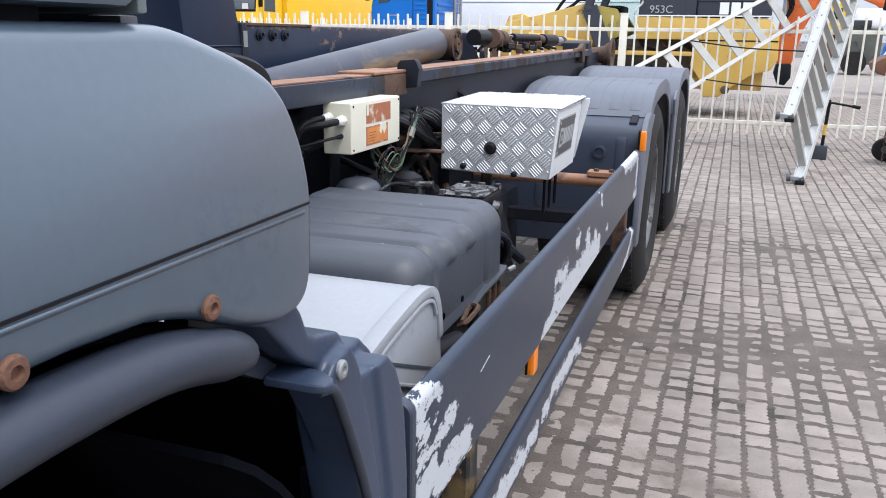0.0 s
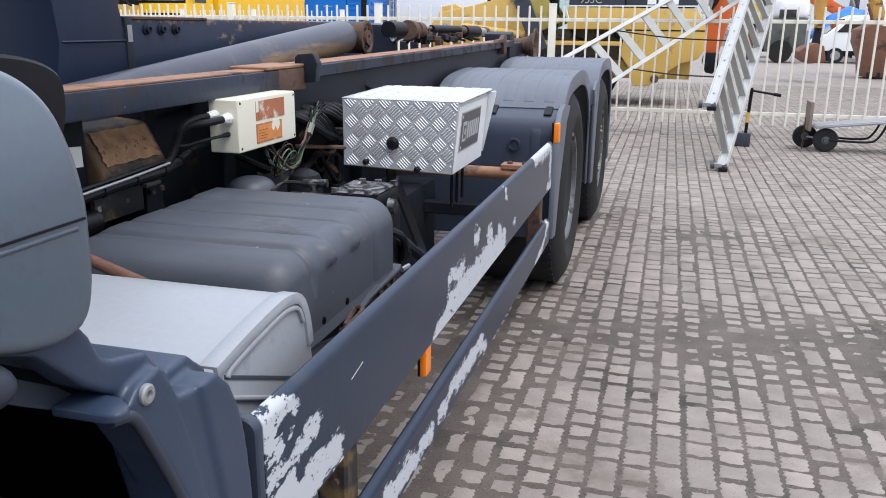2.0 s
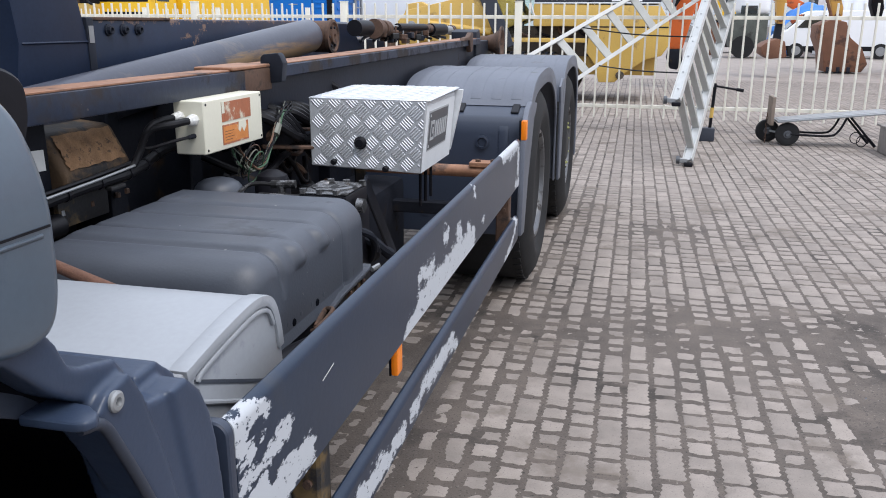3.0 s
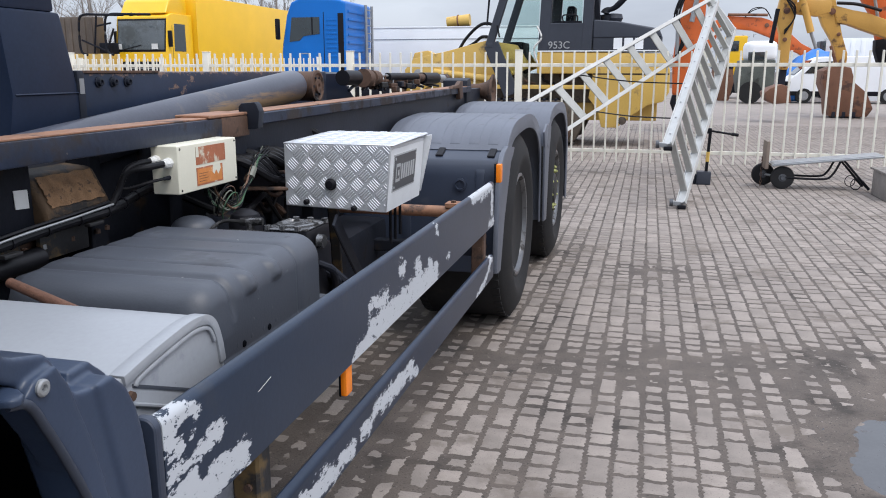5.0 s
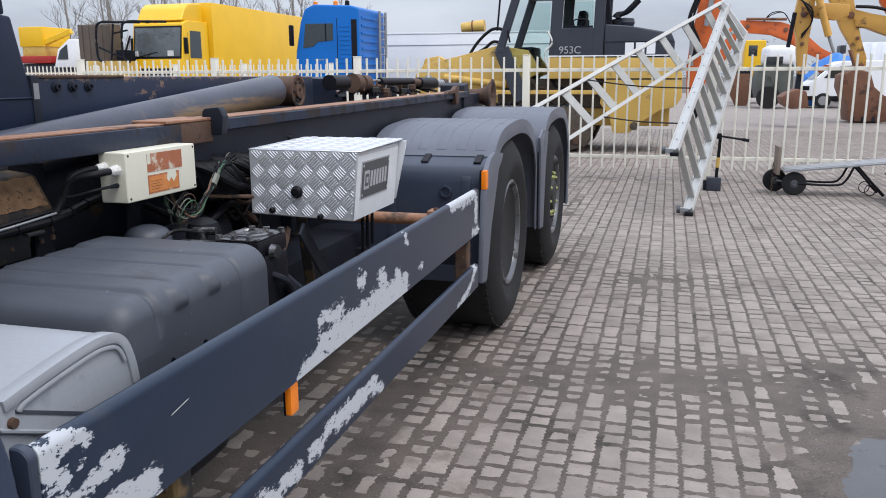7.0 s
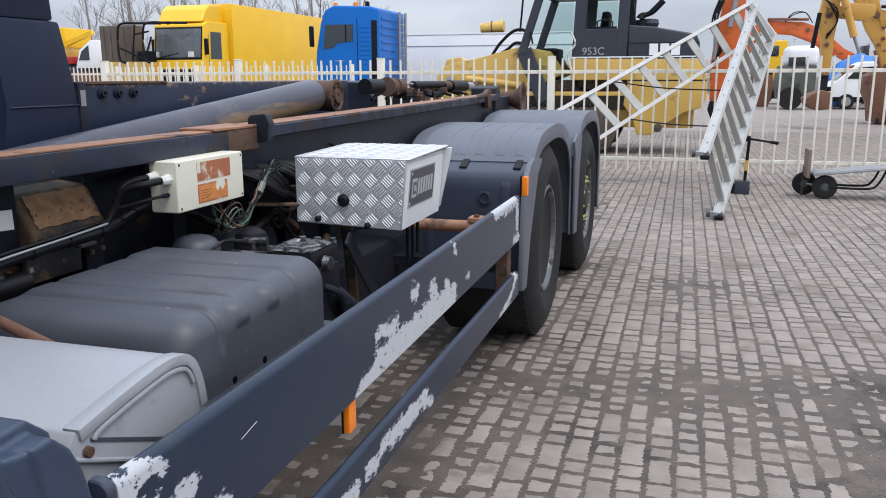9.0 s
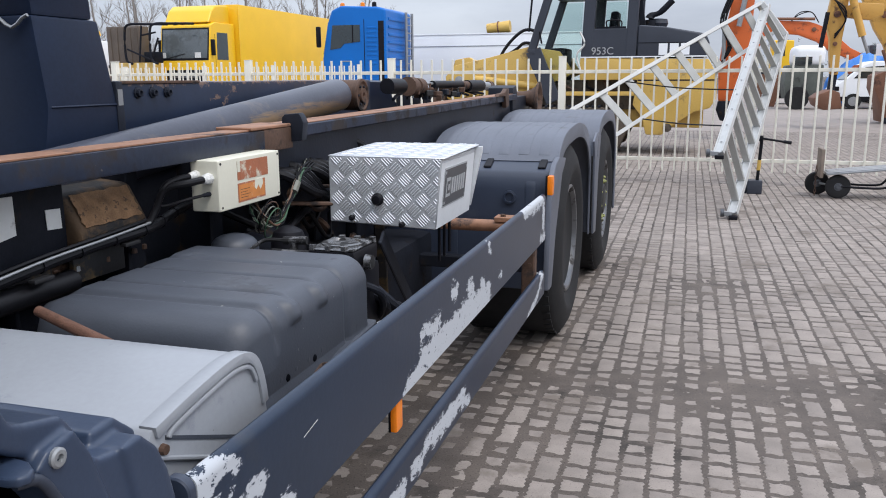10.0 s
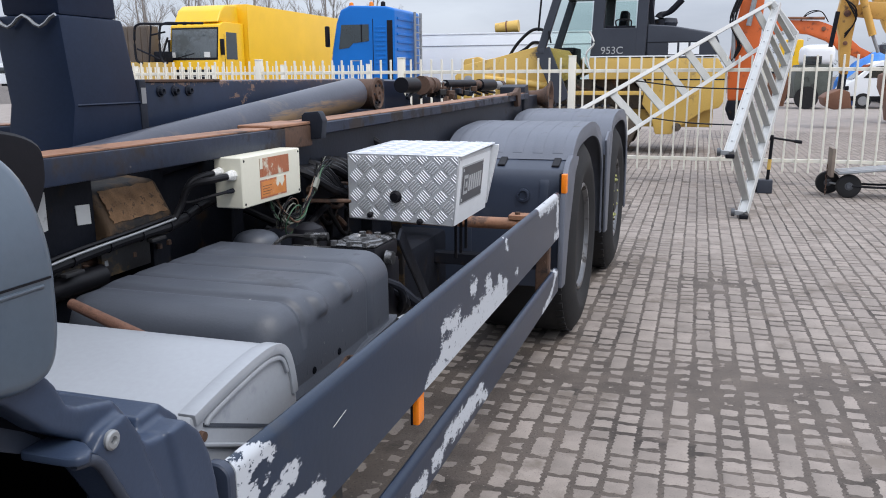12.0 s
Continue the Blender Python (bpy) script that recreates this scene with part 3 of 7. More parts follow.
bm = lathe([(-0.30, 0.28), (-0.28, 0.45), (-0.25, 0.5), (-0.05, 0.5), (-0.02, 0.45), (0, 0.3), (-0.03, 0.28)], (-0.2, 0.55, 0.505), "x", 48)
part("front_wheel", bm, M_tyre, TRUCK)


# -- rear mudguards
def mudguard(name, prof, x_in, x_out, lip=0.0):
    pts = [(p[0], p[1]) for p in smooth_line([(a, b, 0) for a, b in prof], 6)]
    bm = shell(pts, 0.012, x_in, x_out, 0.0)
    # turned-down outer edge
    edge = shell([(a, b + 0.001) for a, b in pts], 0.085, x_out - 0.008, x_out + 0.004, 0.003)
    join_bm(bm, edge)
    ob = part(name, bm, M_mud, TRUCK, "grey plastic mudguard", smooth=30)
    # moulded cross ribs
    up = []
    for i, (a, b) in enumerate(pts[3:-8]):
        c, d = pts[i + 4]
        v = Vector((c - a, d - b)).normalized()
        up.append((a - v.y * 0.0018, b + v.x * 0.0018))
    for k in range(6):
        x = x_in + 0.05 + 0.105 * k
        part("moulded_rib", shell(up, 0.009, x, x + 0.055, 0.003), M_mud, ob)
    return ob


mudguard("mudguard", [(4.42, 1.062), (4.50, 1.125), (4.64, 1.18), (4.85, 1.205), (5.2, 1.215), (5.5, 1.18), (5.72, 1.10), (5.86, 0.97), (5.93, 0.8), (5.94, 0.42)], -0.66, 0.02)
mudguard("mudguard", [(5.97, 0.95), (6.02, 1.08), (6.14, 1.17), (6.35, 1.215), (6.75, 1.23), (7.1, 1.20), (7.32, 1.1), (7.45, 0.95), (7.50, 0.78), (7.5, 0.36)], -0.66, 0.05)
# front panel of the first mudguard
bm = prism([(4.28, 0.42), (4.295, 0.93), (4.302, 0.985), (4.322, 1.018), (4.36, 1.036), (4.46, 1.072), (4.475, 1.055), (4.35, 0.9), (4.32, 0.42)], -0.86, 0.012, "x", 0.010, 3)
mgf = part("mudguard_front_panel", bm, M_panel, TRUCK, "dark smooth plastic front panel of mudguard")
for x in (-0.33, -0.05):
    part("rubber_latch", bar((x, 4.345, 1.034), (x, 4.44, 1.068), 0.040, 0.012, 0.004), M_dark, mgf, "black rubber latch")
bm = lathe([(0, 0.034), (-0.012, 0.034), (-0.014, 0.024), (-0.004, 0.022), (-0.004, 0.004)], (-0.2, 4.292, 0.892), "y", 20)
part("round_boss", bm, M_panel, mgf)
for x in (-0.52, -0.12):
    part("panel_rib", prism([(4.278, 0.5), (4.290, 0.94), (4.300, 0.975), (4.32, 0.97), (4.32, 0.5)], x, x + 0.05, "x", 0.006, 2), M_panel, mgf)
bm = prism([(4.15, 0.455), (4.20, 0.88), (4.24, 1.0), (4.33, 1.06), (4.44, 1.085), (4.66, 1.06), (4.60, 1.015), (4.535, 0.985), (4.45, 0.845), (4.358, 0.70), (4.262, 0.447)], 0.0, 0.028, "x", 0.008, 2)
part("mudguard_side_flap", bm, M_mud, TRUCK, "grey side flap of mudguard")
bm = prism([(5.88, 0.42), (5.86, 0.95), (5.80, 1.06), (5.95, 1.11), (6.20, 1.08), (6.10, 0.85), (6.03, 0.41)], 0.036, 0.052, "x", 0.006, 2)
part("mudguard_side_flap", bm, M_mud, TRUCK)

# rusty cross tube before the mudguard
bm = tube([(-0.75, 3.98, 0.80), (-0.02, 3.98, 0.80)], 0.028, 14)
bm = box((-0.20, 3.95, 0.822), (-0.03, 4.03, 0.846), 0.003, 1, bm)
tb = part("cross_tube", bm, M_railtop, TRUCK, "rusty brown cross tube")
for x in (-0.16, -0.09):
    part("bolt", lathe([(0, 0.013), (0.012, 0.012)], (x, 3.97, 0.846), "z", 6), M_rusty, tb)


# -- cab corner, fairing and front wheel arch
fair0 = [(-0.9, 1.10), (-0.9, 1.4535), (0.66, 1.4535), (0.765, 1.4535), (0.80, 1.450), (0.84, 1.438), (0.88, 1.424), (0.910, 1.408), (0.927, 1.386), (0.934, 1.360), (0.937, 1.328), (0.937, 1.29), (0.934, 1.225), (0.920, 1.192), (0.890, 1.181), (0.849, 1.186), (0.80, 1.202), (0.742, 1.227), (0.69, 1.241), (0.62, 1.246), (0.45, 1.247), (0.28, 1.225), (0.1, 1.155)]
corner = smooth_line([(a, b, 0) for a, b in fair0[2:19]], 4)
fair = fair0[:2] + [(p.x, p.y) for p in corner] + fair0[19:]
bm = prism(fair, -0.55, 0.02, "x", 0.0)
es = [e for e in bm.edges if all(abs(v.co.x - 0.02) < 1e-4 for v in e.verts)]
bmesh.ops.bevel(bm, geom=es, offset=0.014, segments=4, profile=0.5, affect="EDGES", clamp_overlap=True)
for z in (1.30, 1.325, 1.35, 1.375, 1.40, 1.42, 1.435):
    bmesh.ops.bisect_plane(bm, geom=bm.verts[:] + bm.edges[:] + bm.faces[:], plane_co=(0, 0, z), plane_no=(0, 0, 1))
for v in bm.verts:
    if v.co.x > -0.05 and v.co.z > 1.29:
        v.co.x -= 0.045 * ((v.co.z - 1.29) / 0.166) ** 1.5
FAIR = part("cab_side_fairing", bm, M_cab, TRUCK, "smooth grey-blue fairing behind the cab", smooth=40)
# seam of the fairing, its bolts
part("fairing_seam", prism([(-0.4, 1.2850), (0.40, 1.2858), (0.925, 1.2890), (0.925, 1.2868), (0.40, 1.2832), (-0.4, 1.2824)], -0.02, 0.0212, "x"), M_dark, FAIR)
part("seam_bead", prism([(0.015, 1.2835), (0.0212, 1.2828), (0.0222, 1.2808), (0.0198, 1.2775), (0.015, 1.2770)], -0.4, 0.915, "y", 0.0006, 1), M_cab, FAIR)
for y, z in ((0.759, 1.2330), (0.5675, 1.2545)):
    bm = lathe([(0, 0.0112), (0.003, 0.0112), (0.005, 0.0095), (0.0055, 0.005), (0.002, 0.004)], (0.019, y, z), "x", 16)
    part("fairing_bolt", bm, M_bolt, FAIR, "rusty round bolt")
# cab behind and above it
bm = prism([(-1.6, 1.46), (-1.6, 3.0), (0.62, 3.0), (0.74, 2.9), (0.757, 1.474), (0.74, 1.464)], -2.45, -0.02, "x", 0.008, 2)
part("cab", bm, M_cab, TRUCK, "grey-blue cab")
part("cab_rear_trim", box((-0.156, 0.757, 1.4605), (-0.026, 0.768, 1.62), 0.003), mat("grey_green_trim", (0.13, 0.16, 0.165), 0.5), TRUCK, "grey-green cab corner trim")
# Black block added to close the see-through gap under the cab with dark.
part("cab_gap_block", box((-0.62, 0.775, 1.38), (-0.085, 0.81, 1.475), 0.004), M_black, TRUCK)
part("cab_stop", box((-0.083, 0.765, 1.42), (-0.050, 0.785, 1.4595), 0.002), M_plate, TRUCK, "grey cab stop block")
bm = box((-2.3, -1.5, 1.40), (-0.06, 0.70, 1.47), 0.01)
part("cab_floor", bm, M_black, TRUCK)
# Plain block under the cab, painted shade-black like the wheel well.
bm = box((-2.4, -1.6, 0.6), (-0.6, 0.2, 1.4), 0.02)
part("engine_bay", bm, M_shade_black, TRUCK)
# black rounded intake cap behind the fairing
bm = prism([(p.x, p.y) for p in smooth_line([(0.78, 1.30, 0), (0.78, 1.428, 0), (0.92, 1.430, 0), (1.0, 1.424, 0), (1.045, 1.406, 0), (1.052, 1.375, 0), (1.044, 1.345, 0), (1.02, 1.305, 0)], 4)], -0.50, -0.09, "x", 0.010, 3)
part("intake_cap", bm, M_dark, TRUCK, "black rounded plastic intake cap")

# arch lip: a fat rounded rubber band over the front wheel
arc = smooth_line([(0.008, -0.02, 0.93), (0.008, 0.15, 1.10), (0.008, 0.32, 1.185), (0.010, 0.45, 1.208), (0.010, 0.55, 1.2125), (0.010, 0.62, 1.2115), (0.010, 0.68, 1.207), (0.009, 0.73, 1.198), (0.007, 0.775, 1.184), (0.004, 0.805, 1.174), (0.000, 0.826, 1.168)], 4)
bm = tube(arc, [0.030] * (len(arc) - 8) + [0.030, 0.029, 0.028, 0.027, 0.025, 0.022, 0.017, 0.009], 16, None, 0.78)
part("arch_lip", bm, M_lip, TRUCK, "fat black rubber wheel-arch lip", smooth=60)
# fender behind the wheel: moulded in one soft-edged piece
def moulded(ob, voxel, rounds):
    m = ob.modifiers.new("remesh", "REMESH")
    m.mode, m.voxel_size, m.use_smooth_shade = "VOXEL", voxel, True
    m = ob.modifiers.new("soften", "SMOOTH")
    m.factor, m.iterations = 0.5, rounds
    return ob


# arm that comes down from under the fairing and ends in a flat shelf
bm = prism([(0.84, 1.215), (0.915, 1.190), (0.931, 1.172), (0.945, 1.142), (0.962, 1.134), (1.014, 1.121), (1.030, 1.100), (1.036, 1.04), (1.005, 1.045), (0.976, 1.088), (0.946, 1.104), (0.917, 1.124), (0.892, 1.149), (0.866, 1.175), (0.83, 1.19)], -0.12, 0.006, "x")
# outer panel between the opening and the ridge that runs down from the shelf
prism([(0.972, 1.100), (1.012, 1.108), (1.034, 1.072), (1.047, 1.032), (1.063, 0.988), (1.092, 0.88), (1.108, 0.75), (1.112, 0.48), (1.085, 0.48), (1.080, 0.70), (1.060, 0.86), (1.033, 0.945), (1.002, 1.005), (0.972, 1.055), (0.955, 1.085)], -0.04, 0.022, "x", 0, 2, bm)
# hollow web, rounded rear hump and the block behind them
prism([(1.01, 1.085), (1.056, 1.052), (1.10, 1.045), (1.16, 0.96), (1.185, 0.48), (1.095, 0.48), (1.07, 0.8), (1.02, 1.0)], -0.06, 0.013, "x", 0, 2, bm)
prism([(1.088, 1.050), (1.122, 1.053), (1.150, 1.026), (1.170, 0.985), (1.181, 0.94), (1.190, 0.86), (1.194, 0.48), (1.135, 0.48), (1.128, 0.86), (1.10, 0.99)], -0.12, 0.020, "x", 0, 2, bm)
prism([(1.060, 1.0), (1.084, 1.066), (1.128, 1.068), (1.164, 1.036), (1.175, 0.93)], -0.22, -0.022, "x", 0, 2, bm)
FEND = moulded(part("front_fender", bm, M_fender, TRUCK, "dark blue-grey plastic rear half of front fender"), 0.0035, 6)
# ledge of the inner fender, its side band and the bead round the opening
out = [(-0.034, 0.957), (-0.033, 0.912), (0.026, 0.912), (0.038, 0.916), (0.043, 0.926), (0.037, 0.938), (0.018, 0.950)]
part("fender_ledge", prism(out, 1.090, 1.101, "z", 0.004, 3), M_fender, FEND, "pale worn ledge")
out = [(0.800, 1.215), (0.846, 1.195), (0.886, 1.162), (0.916, 1.138), (0.957, 1.101), (0.914, 1.096), (0.880, 1.116), (0.845, 1.138), (0.795, 1.160)]
part("inner_fender_band", prism(out, -0.060, -0.033, "x", 0.003, 2), M_lip, FEND, "dark inner fender band")
rimline = smooth_line([(0.028, 0.920, 1.089), (0.030, 0.949, 1.081), (0.029, 0.976, 1.036), (0.027, 1.004, 0.983), (0.025, 1.036, 0.915), (0.023, 1.063, 0.84), (0.021, 1.080, 0.74), (0.020, 1.086, 0.62), (0.020, 1.086, 0.48)], 5)
part("opening_bead", tube(rimline, [0.005, 0.0055] + [0.0065] * (len(rimline) - 2), 12), M_lip, FEND, smooth=80)
bm = lathe([(0, 0.0115), (0.004, 0.0115), (0.006, 0.009), (0.006, 0.005), (0.001, 0.004)], (0.021, 0.983, 1.089), "x", 16)
part("fender_bolt", bm, M_galv, FEND, "pale round bolt")
# wheel well, its deep shade painted in as near-black
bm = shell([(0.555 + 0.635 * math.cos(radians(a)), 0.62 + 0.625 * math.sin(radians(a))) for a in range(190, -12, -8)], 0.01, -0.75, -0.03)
# Added inner shell: hides the fender's lit inside so the opening stays dark.
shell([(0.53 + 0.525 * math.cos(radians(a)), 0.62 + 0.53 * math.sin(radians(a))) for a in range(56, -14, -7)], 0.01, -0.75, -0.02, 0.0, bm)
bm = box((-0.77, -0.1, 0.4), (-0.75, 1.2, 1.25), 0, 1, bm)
part("shade_black_well", bm, M_shade_black, TRUCK, "wheel well painted near-black for its deep shade")

# -- light grey box behind the fender
crown = smooth_line([(1.262, 0.985, 0), (1.36, 1.003, 0), (1.46, 1.016, 0), (1.515, 1.014, 0), (1.55, 0.999, 0), (1.572, 0.965, 0), (1.587, 0.90, 0), (1.60, 0.75, 0)], 4)
step = [(1.245, 0.50), (1.245, 0.965)] + [(p.x, p.y) for p in crown] + [(1.60, 0.50)]
bm = prism(step, -0.95, -0.073, "x", 0.006, 2)
STEP = part("battery_box", bm, M_step, TRUCK, "light grey painted box with rounded lid", smooth=40)
rim = [(y, z + 0.004) for y, z in step[2:27]]
bm = shell(rim, 0.020, -0.098, -0.0675, 0.003)
part("lid_rim", bm, M_step, STEP)
rim2 = [(p.x, p.y) for p in smooth_line([(1.289, 0.962, 0), (1.305, 0.974, 0), (1.38, 0.988, 0), (1.47, 0.999, 0), (1.512, 0.996, 0), (1.537, 0.984, 0), (1.553, 0.955, 0)], 4)]
bm = shell(rim2, 0.008, -0.078, -0.0665, 0.0025)
part("lid_rib", bm, M_step, STEP)
part("lid_joint", prism([(1.288, 0.9655), (1.60, 0.8285), (1.60, 0.8215), (1.288, 0.9585)], -0.5, -0.0715, "x"), M_tank, STEP)
part("lower_step_edge", prism([(1.25, 0.951), (1.60, 0.790), (1.60, 0.782), (1.25, 0.943)], -0.5, -0.0655, "x", 0.002, 1), M_step, STEP)
part("rust_stud", lathe([(0, 0.009), (0.008, 0.008)], (-0.072, 1.278, 0.948), "x", 10), M_rusty, STEP)

# -- fuel tank with its moulded waves
def fuel_tank(x0, x1, y0, y1, z0, z1):
    """Moulded cover: grooves over the top beside tongues that end below the shoulder, a rib at the rear."""
    bm = bmesh.new()
    ny, rad = 240, 0.062
    bell = lambda y, c, w, p=2: math.exp(-(abs(y - c) / w) ** p)
    rings = []
    for i in range(ny + 1):
        t = i / ny
        y = y0 + (y1 - y0) * t
        front, rear = (y - y0), (y1 - y)
        pull = 0.0
        if front < 0.075:
            pull = 0.075 - math.sqrt(max(0.075 ** 2 - (0.075 - front) ** 2, 0))
        elif rear < 0.03:
            pull = 0.03 - math.sqrt(max(0.03 ** 2 - (0.03 - rear) ** 2, 0))
        low = 0.010 / (1 + math.exp((y - 1.765) / 0.008))
        ring = []

        def add(x, z, nx, nz, top, side):
            d = low * (1 if top > 0 else max(0, 1 - side * 2)) + 0.009 * bell(y, 1.772, 0.009) * max(top, 1 - side * 3)
            for g in (1.865, 2.000):
                d += 0.009 * bell(y, g, 0.008) * top
                k = max(0.0, min(1.0, (z - 0.966) / 0.009)) * max(0.0, min(1.0, (1.022 - z) / 0.020))
                d -= 0.016 * bell(y, g - 0.014, 0.025, 4) * k
            d += 0.005 * bell(y, 2.115, 0.008) - 0.005 / (1 + math.exp(-(y - 2.125) / 0.006))
            ring.append((x - nx * d, z - nz * d))

        zt, xr, xl, zb = z1 - pull, x1 - pull * 0.8, x0 + pull * 0.8, z0 + pull * 0.3
        for k in range(13):
            f = k / 12
            add(xl + 0.05 + (xr - rad - xl - 0.05) * f, zt, 0, 1, 1.0 if f < 0.9 else 0.9, 0)
        for k in range(1, 13):
            a = math.pi / 2 * k / 12
            add(xr - rad + rad * math.sin(a), zt - rad + rad * math.cos(a), math.sin(a), math.cos(a), 0.75 * (1 - k / 12), 0)
        for k in range(1, 81):
            f = k / 80
            add(xr + (0.008 * max(0, f - 0.85) / 0.15), zt - rad - (zt - rad - zb) * f, 1, 0, 0, f)
        ring += [(xl, zb), (xl, zt - 0.06), (xl + 0.015, zt - 0.02)]
        rings.append([bm.verts.new((x, y, z)) for x, z in ring])
    m = len(rings[0])
    for a, b in zip(rings, rings[1:]):
        for k in range(m):
            bm.faces.new((a[k], a[(k + 1) % m], b[(k + 1) % m], b[k]))
    bm.faces.new(rings[0])
    bm.faces.new(rings[-1])
    return bm


TANK = part("fuel_tank", fuel_tank(-0.69, -0.145, 1.655, 2.265, 0.825, 1.025), M_tank, TRUCK, "dark grey moulded plastic tank cover with wavy ribs", smooth=60)
part("tank_body", box((-0.68, 1.80, 0.50), (-0.165, 2.12, 0.83), 0.10, 5), M_black, TANK, "black tank below its cover")
part("air_tank", box((-0.70, 1.31, 0.47), (-0.115, 1.735, 0.80), 0.13, 6), M_black, TANK, "black rounded air tank")
for y in (1.40, 1.64):
    part("air_tank_band", box((-0.705, y, 0.465), (-0.110, y + 0.035, 0.80), 0.13, 6), M_hub, TANK, "grimy tank band")
bm = prism([(1.99, 0.826), (2.06, 0.836), (2.262, 0.842), (2.275, 0.850), (2.275, 0.832), (2.06, 0.826), (1.99, 0.815)], -0.16, -0.128, "x", 0.002, 1)
part("cover_flange", bm, M_tank, TANK)
for y, hole in ((1.775, 0), (1.805, 1), (1.845, 0), (1.905, 0), (1.935, 1), (1.975, 0)):
    if hole:
        # Flat near-black disc: the dark inside of the hole is painted on.
        part("flange_hole", lathe([(0, 0.009), (0.003, 0.007)], (-0.1455, y, 0.856), "x", 12), M_shade_black, TANK)
    else:
        bm = lathe([(0.0, 0.012), (0.002, 0.009), (0.003, 0.003)], (-0.1475, y, 0.862), "x", 12)
        part("cover_boss", bm, M_tank, TANK)
bm = tube(smooth_line([(-0.12, 1.84, 0.825), (-0.10, 1.83, 0.84), (-0.095, 1.90, 0.852), (-0.12, 1.92, 0.845), (-0.12, 1.86, 0.828)]), 0.006, 6)
part("strap_buckle", bm, M_rusty, TANK, "metal strap buckle")
part("filler_pipe", tube([(-0.15, 1.70, 0.79), (-0.10, 1.79, 0.80)], 0.034, 16), M_dark, TANK)
part("cover_bracket", box((-0.158, 2.06, 0.72), (-0.140, 2.25, 0.826), 0.003, 1), M_rustpatch, TANK, "black bracket with brown rust")
for y in (2.12, 2.17, 2.22):
    part("bracket_rib", box((-0.140, y, 0.73), (-0.130, y + 0.012, 0.822), 0.002, 1), M_rusty, TANK)
part("side_valve", tube([(-0.125, 2.27, 0.835), (-0.115, 2.30, 0.838)], 0.007, 8), M_galv, TANK)
# grey dome behind the tank
bm = lathe([(0, 0.072), (0.018, 0.0715), (0.032, 0.067), (0.043, 0.058), (0.051, 0.044), (0.056, 0.026), (0.058, 0.006)], (-0.652, 2.45, 0.966), "z", 36)
part("air_dome", bm, M_tank, TRUCK, "dark grey rounded cap", smooth=80)
part("air_bottle", tube([(-0.74, 2.56, 0.90), (-0.74, 2.98, 0.90)], 0.075, 20), M_black, TRUCK)
# broken wooden stick between box and tank
bm = tube([(-0.600, 1.615, 1.022), (-0.36, 1.568, 0.972)], [0.011, 0.013], 12)
part("rusty_rod", bm, M_bolt, TRUCK, "rusty orange steel rod")

# -- chassis frame and dark machinery
part("frame_rail", box((-0.93, -1.0, 0.62), (-0.86, 8.0, 0.92), 0.01), M_black, TRUCK, "black chassis rail")
part("frame_rail", box((-1.64, -1.0, 0.62), (-1.57, 8.0, 0.92), 0.01), M_black, TRUCK)
for y in (0.8, 2.6, 4.2, 6.0, 7.6):
    part("cross_member", box((-1.58, y, 0.65), (-0.92, y + 0.1, 0.88), 0.01), M_black, TRUCK)
part("inner_wall", box((-0.98, 0.9, 0.90), (-0.92, 4.3, 1.24), 0.004), M_black, TRUCK)
for y in (4.99, 6.68):
    part("axle", tube([(-2.4, y, 0.515), (-0.1, y, 0.575)], 0.09, 14), M_black, TRUCK)
for y in (1.75, 2.15, 2.55, 3.3, 3.75):
    part("frame_bracket", prism([(y, 0.75), (y + 0.02, 1.24), (y + 0.07, 1.24), (y + 0.09, 0.75)], -0.925, -0.80, "x", 0.006, 1), M_black, TRUCK)

# Unseen boxes added to stop far-side sky light reaching under the truck.
for lo, hi in (((-2.48, 1.0, 0.42), (-1.75, 2.6, 1.05)), ((-2.48, 2.75, 0.45), (-1.75, 4.2, 1.0))):
    part("far_side_light_block", box(lo, hi, 0.05, 3), M_black, TRUCK, "unseen block added to keep far-side light out")
# Unseen underbody parts, also added to darken the ground below.
part("underbody_light_block", box((-1.5, 0.6, 0.45), (-1.0, 2.4, 0.95), 0.08, 2), M_black, TRUCK)
part("drive_shaft", tube([(-1.25, 2.4, 0.62), (-1.25, 5.1, 0.55)], 0.06, 12), M_black, TRUCK)
# Black block added to stand for the deep shade behind the guard.
part("dark_bay_block", box((-0.86, 2.62, 0.30), (-0.58, 4.22, 0.72), 0.04, 2), M_black, TRUCK)
part("diagonal_brace", bar((-0.36, 2.92, 0.94), (-0.36, 3.26, 0.58), 0.012, 0.055, 0.003), M_steel, TRUCK, "black steel brace with brown rust")

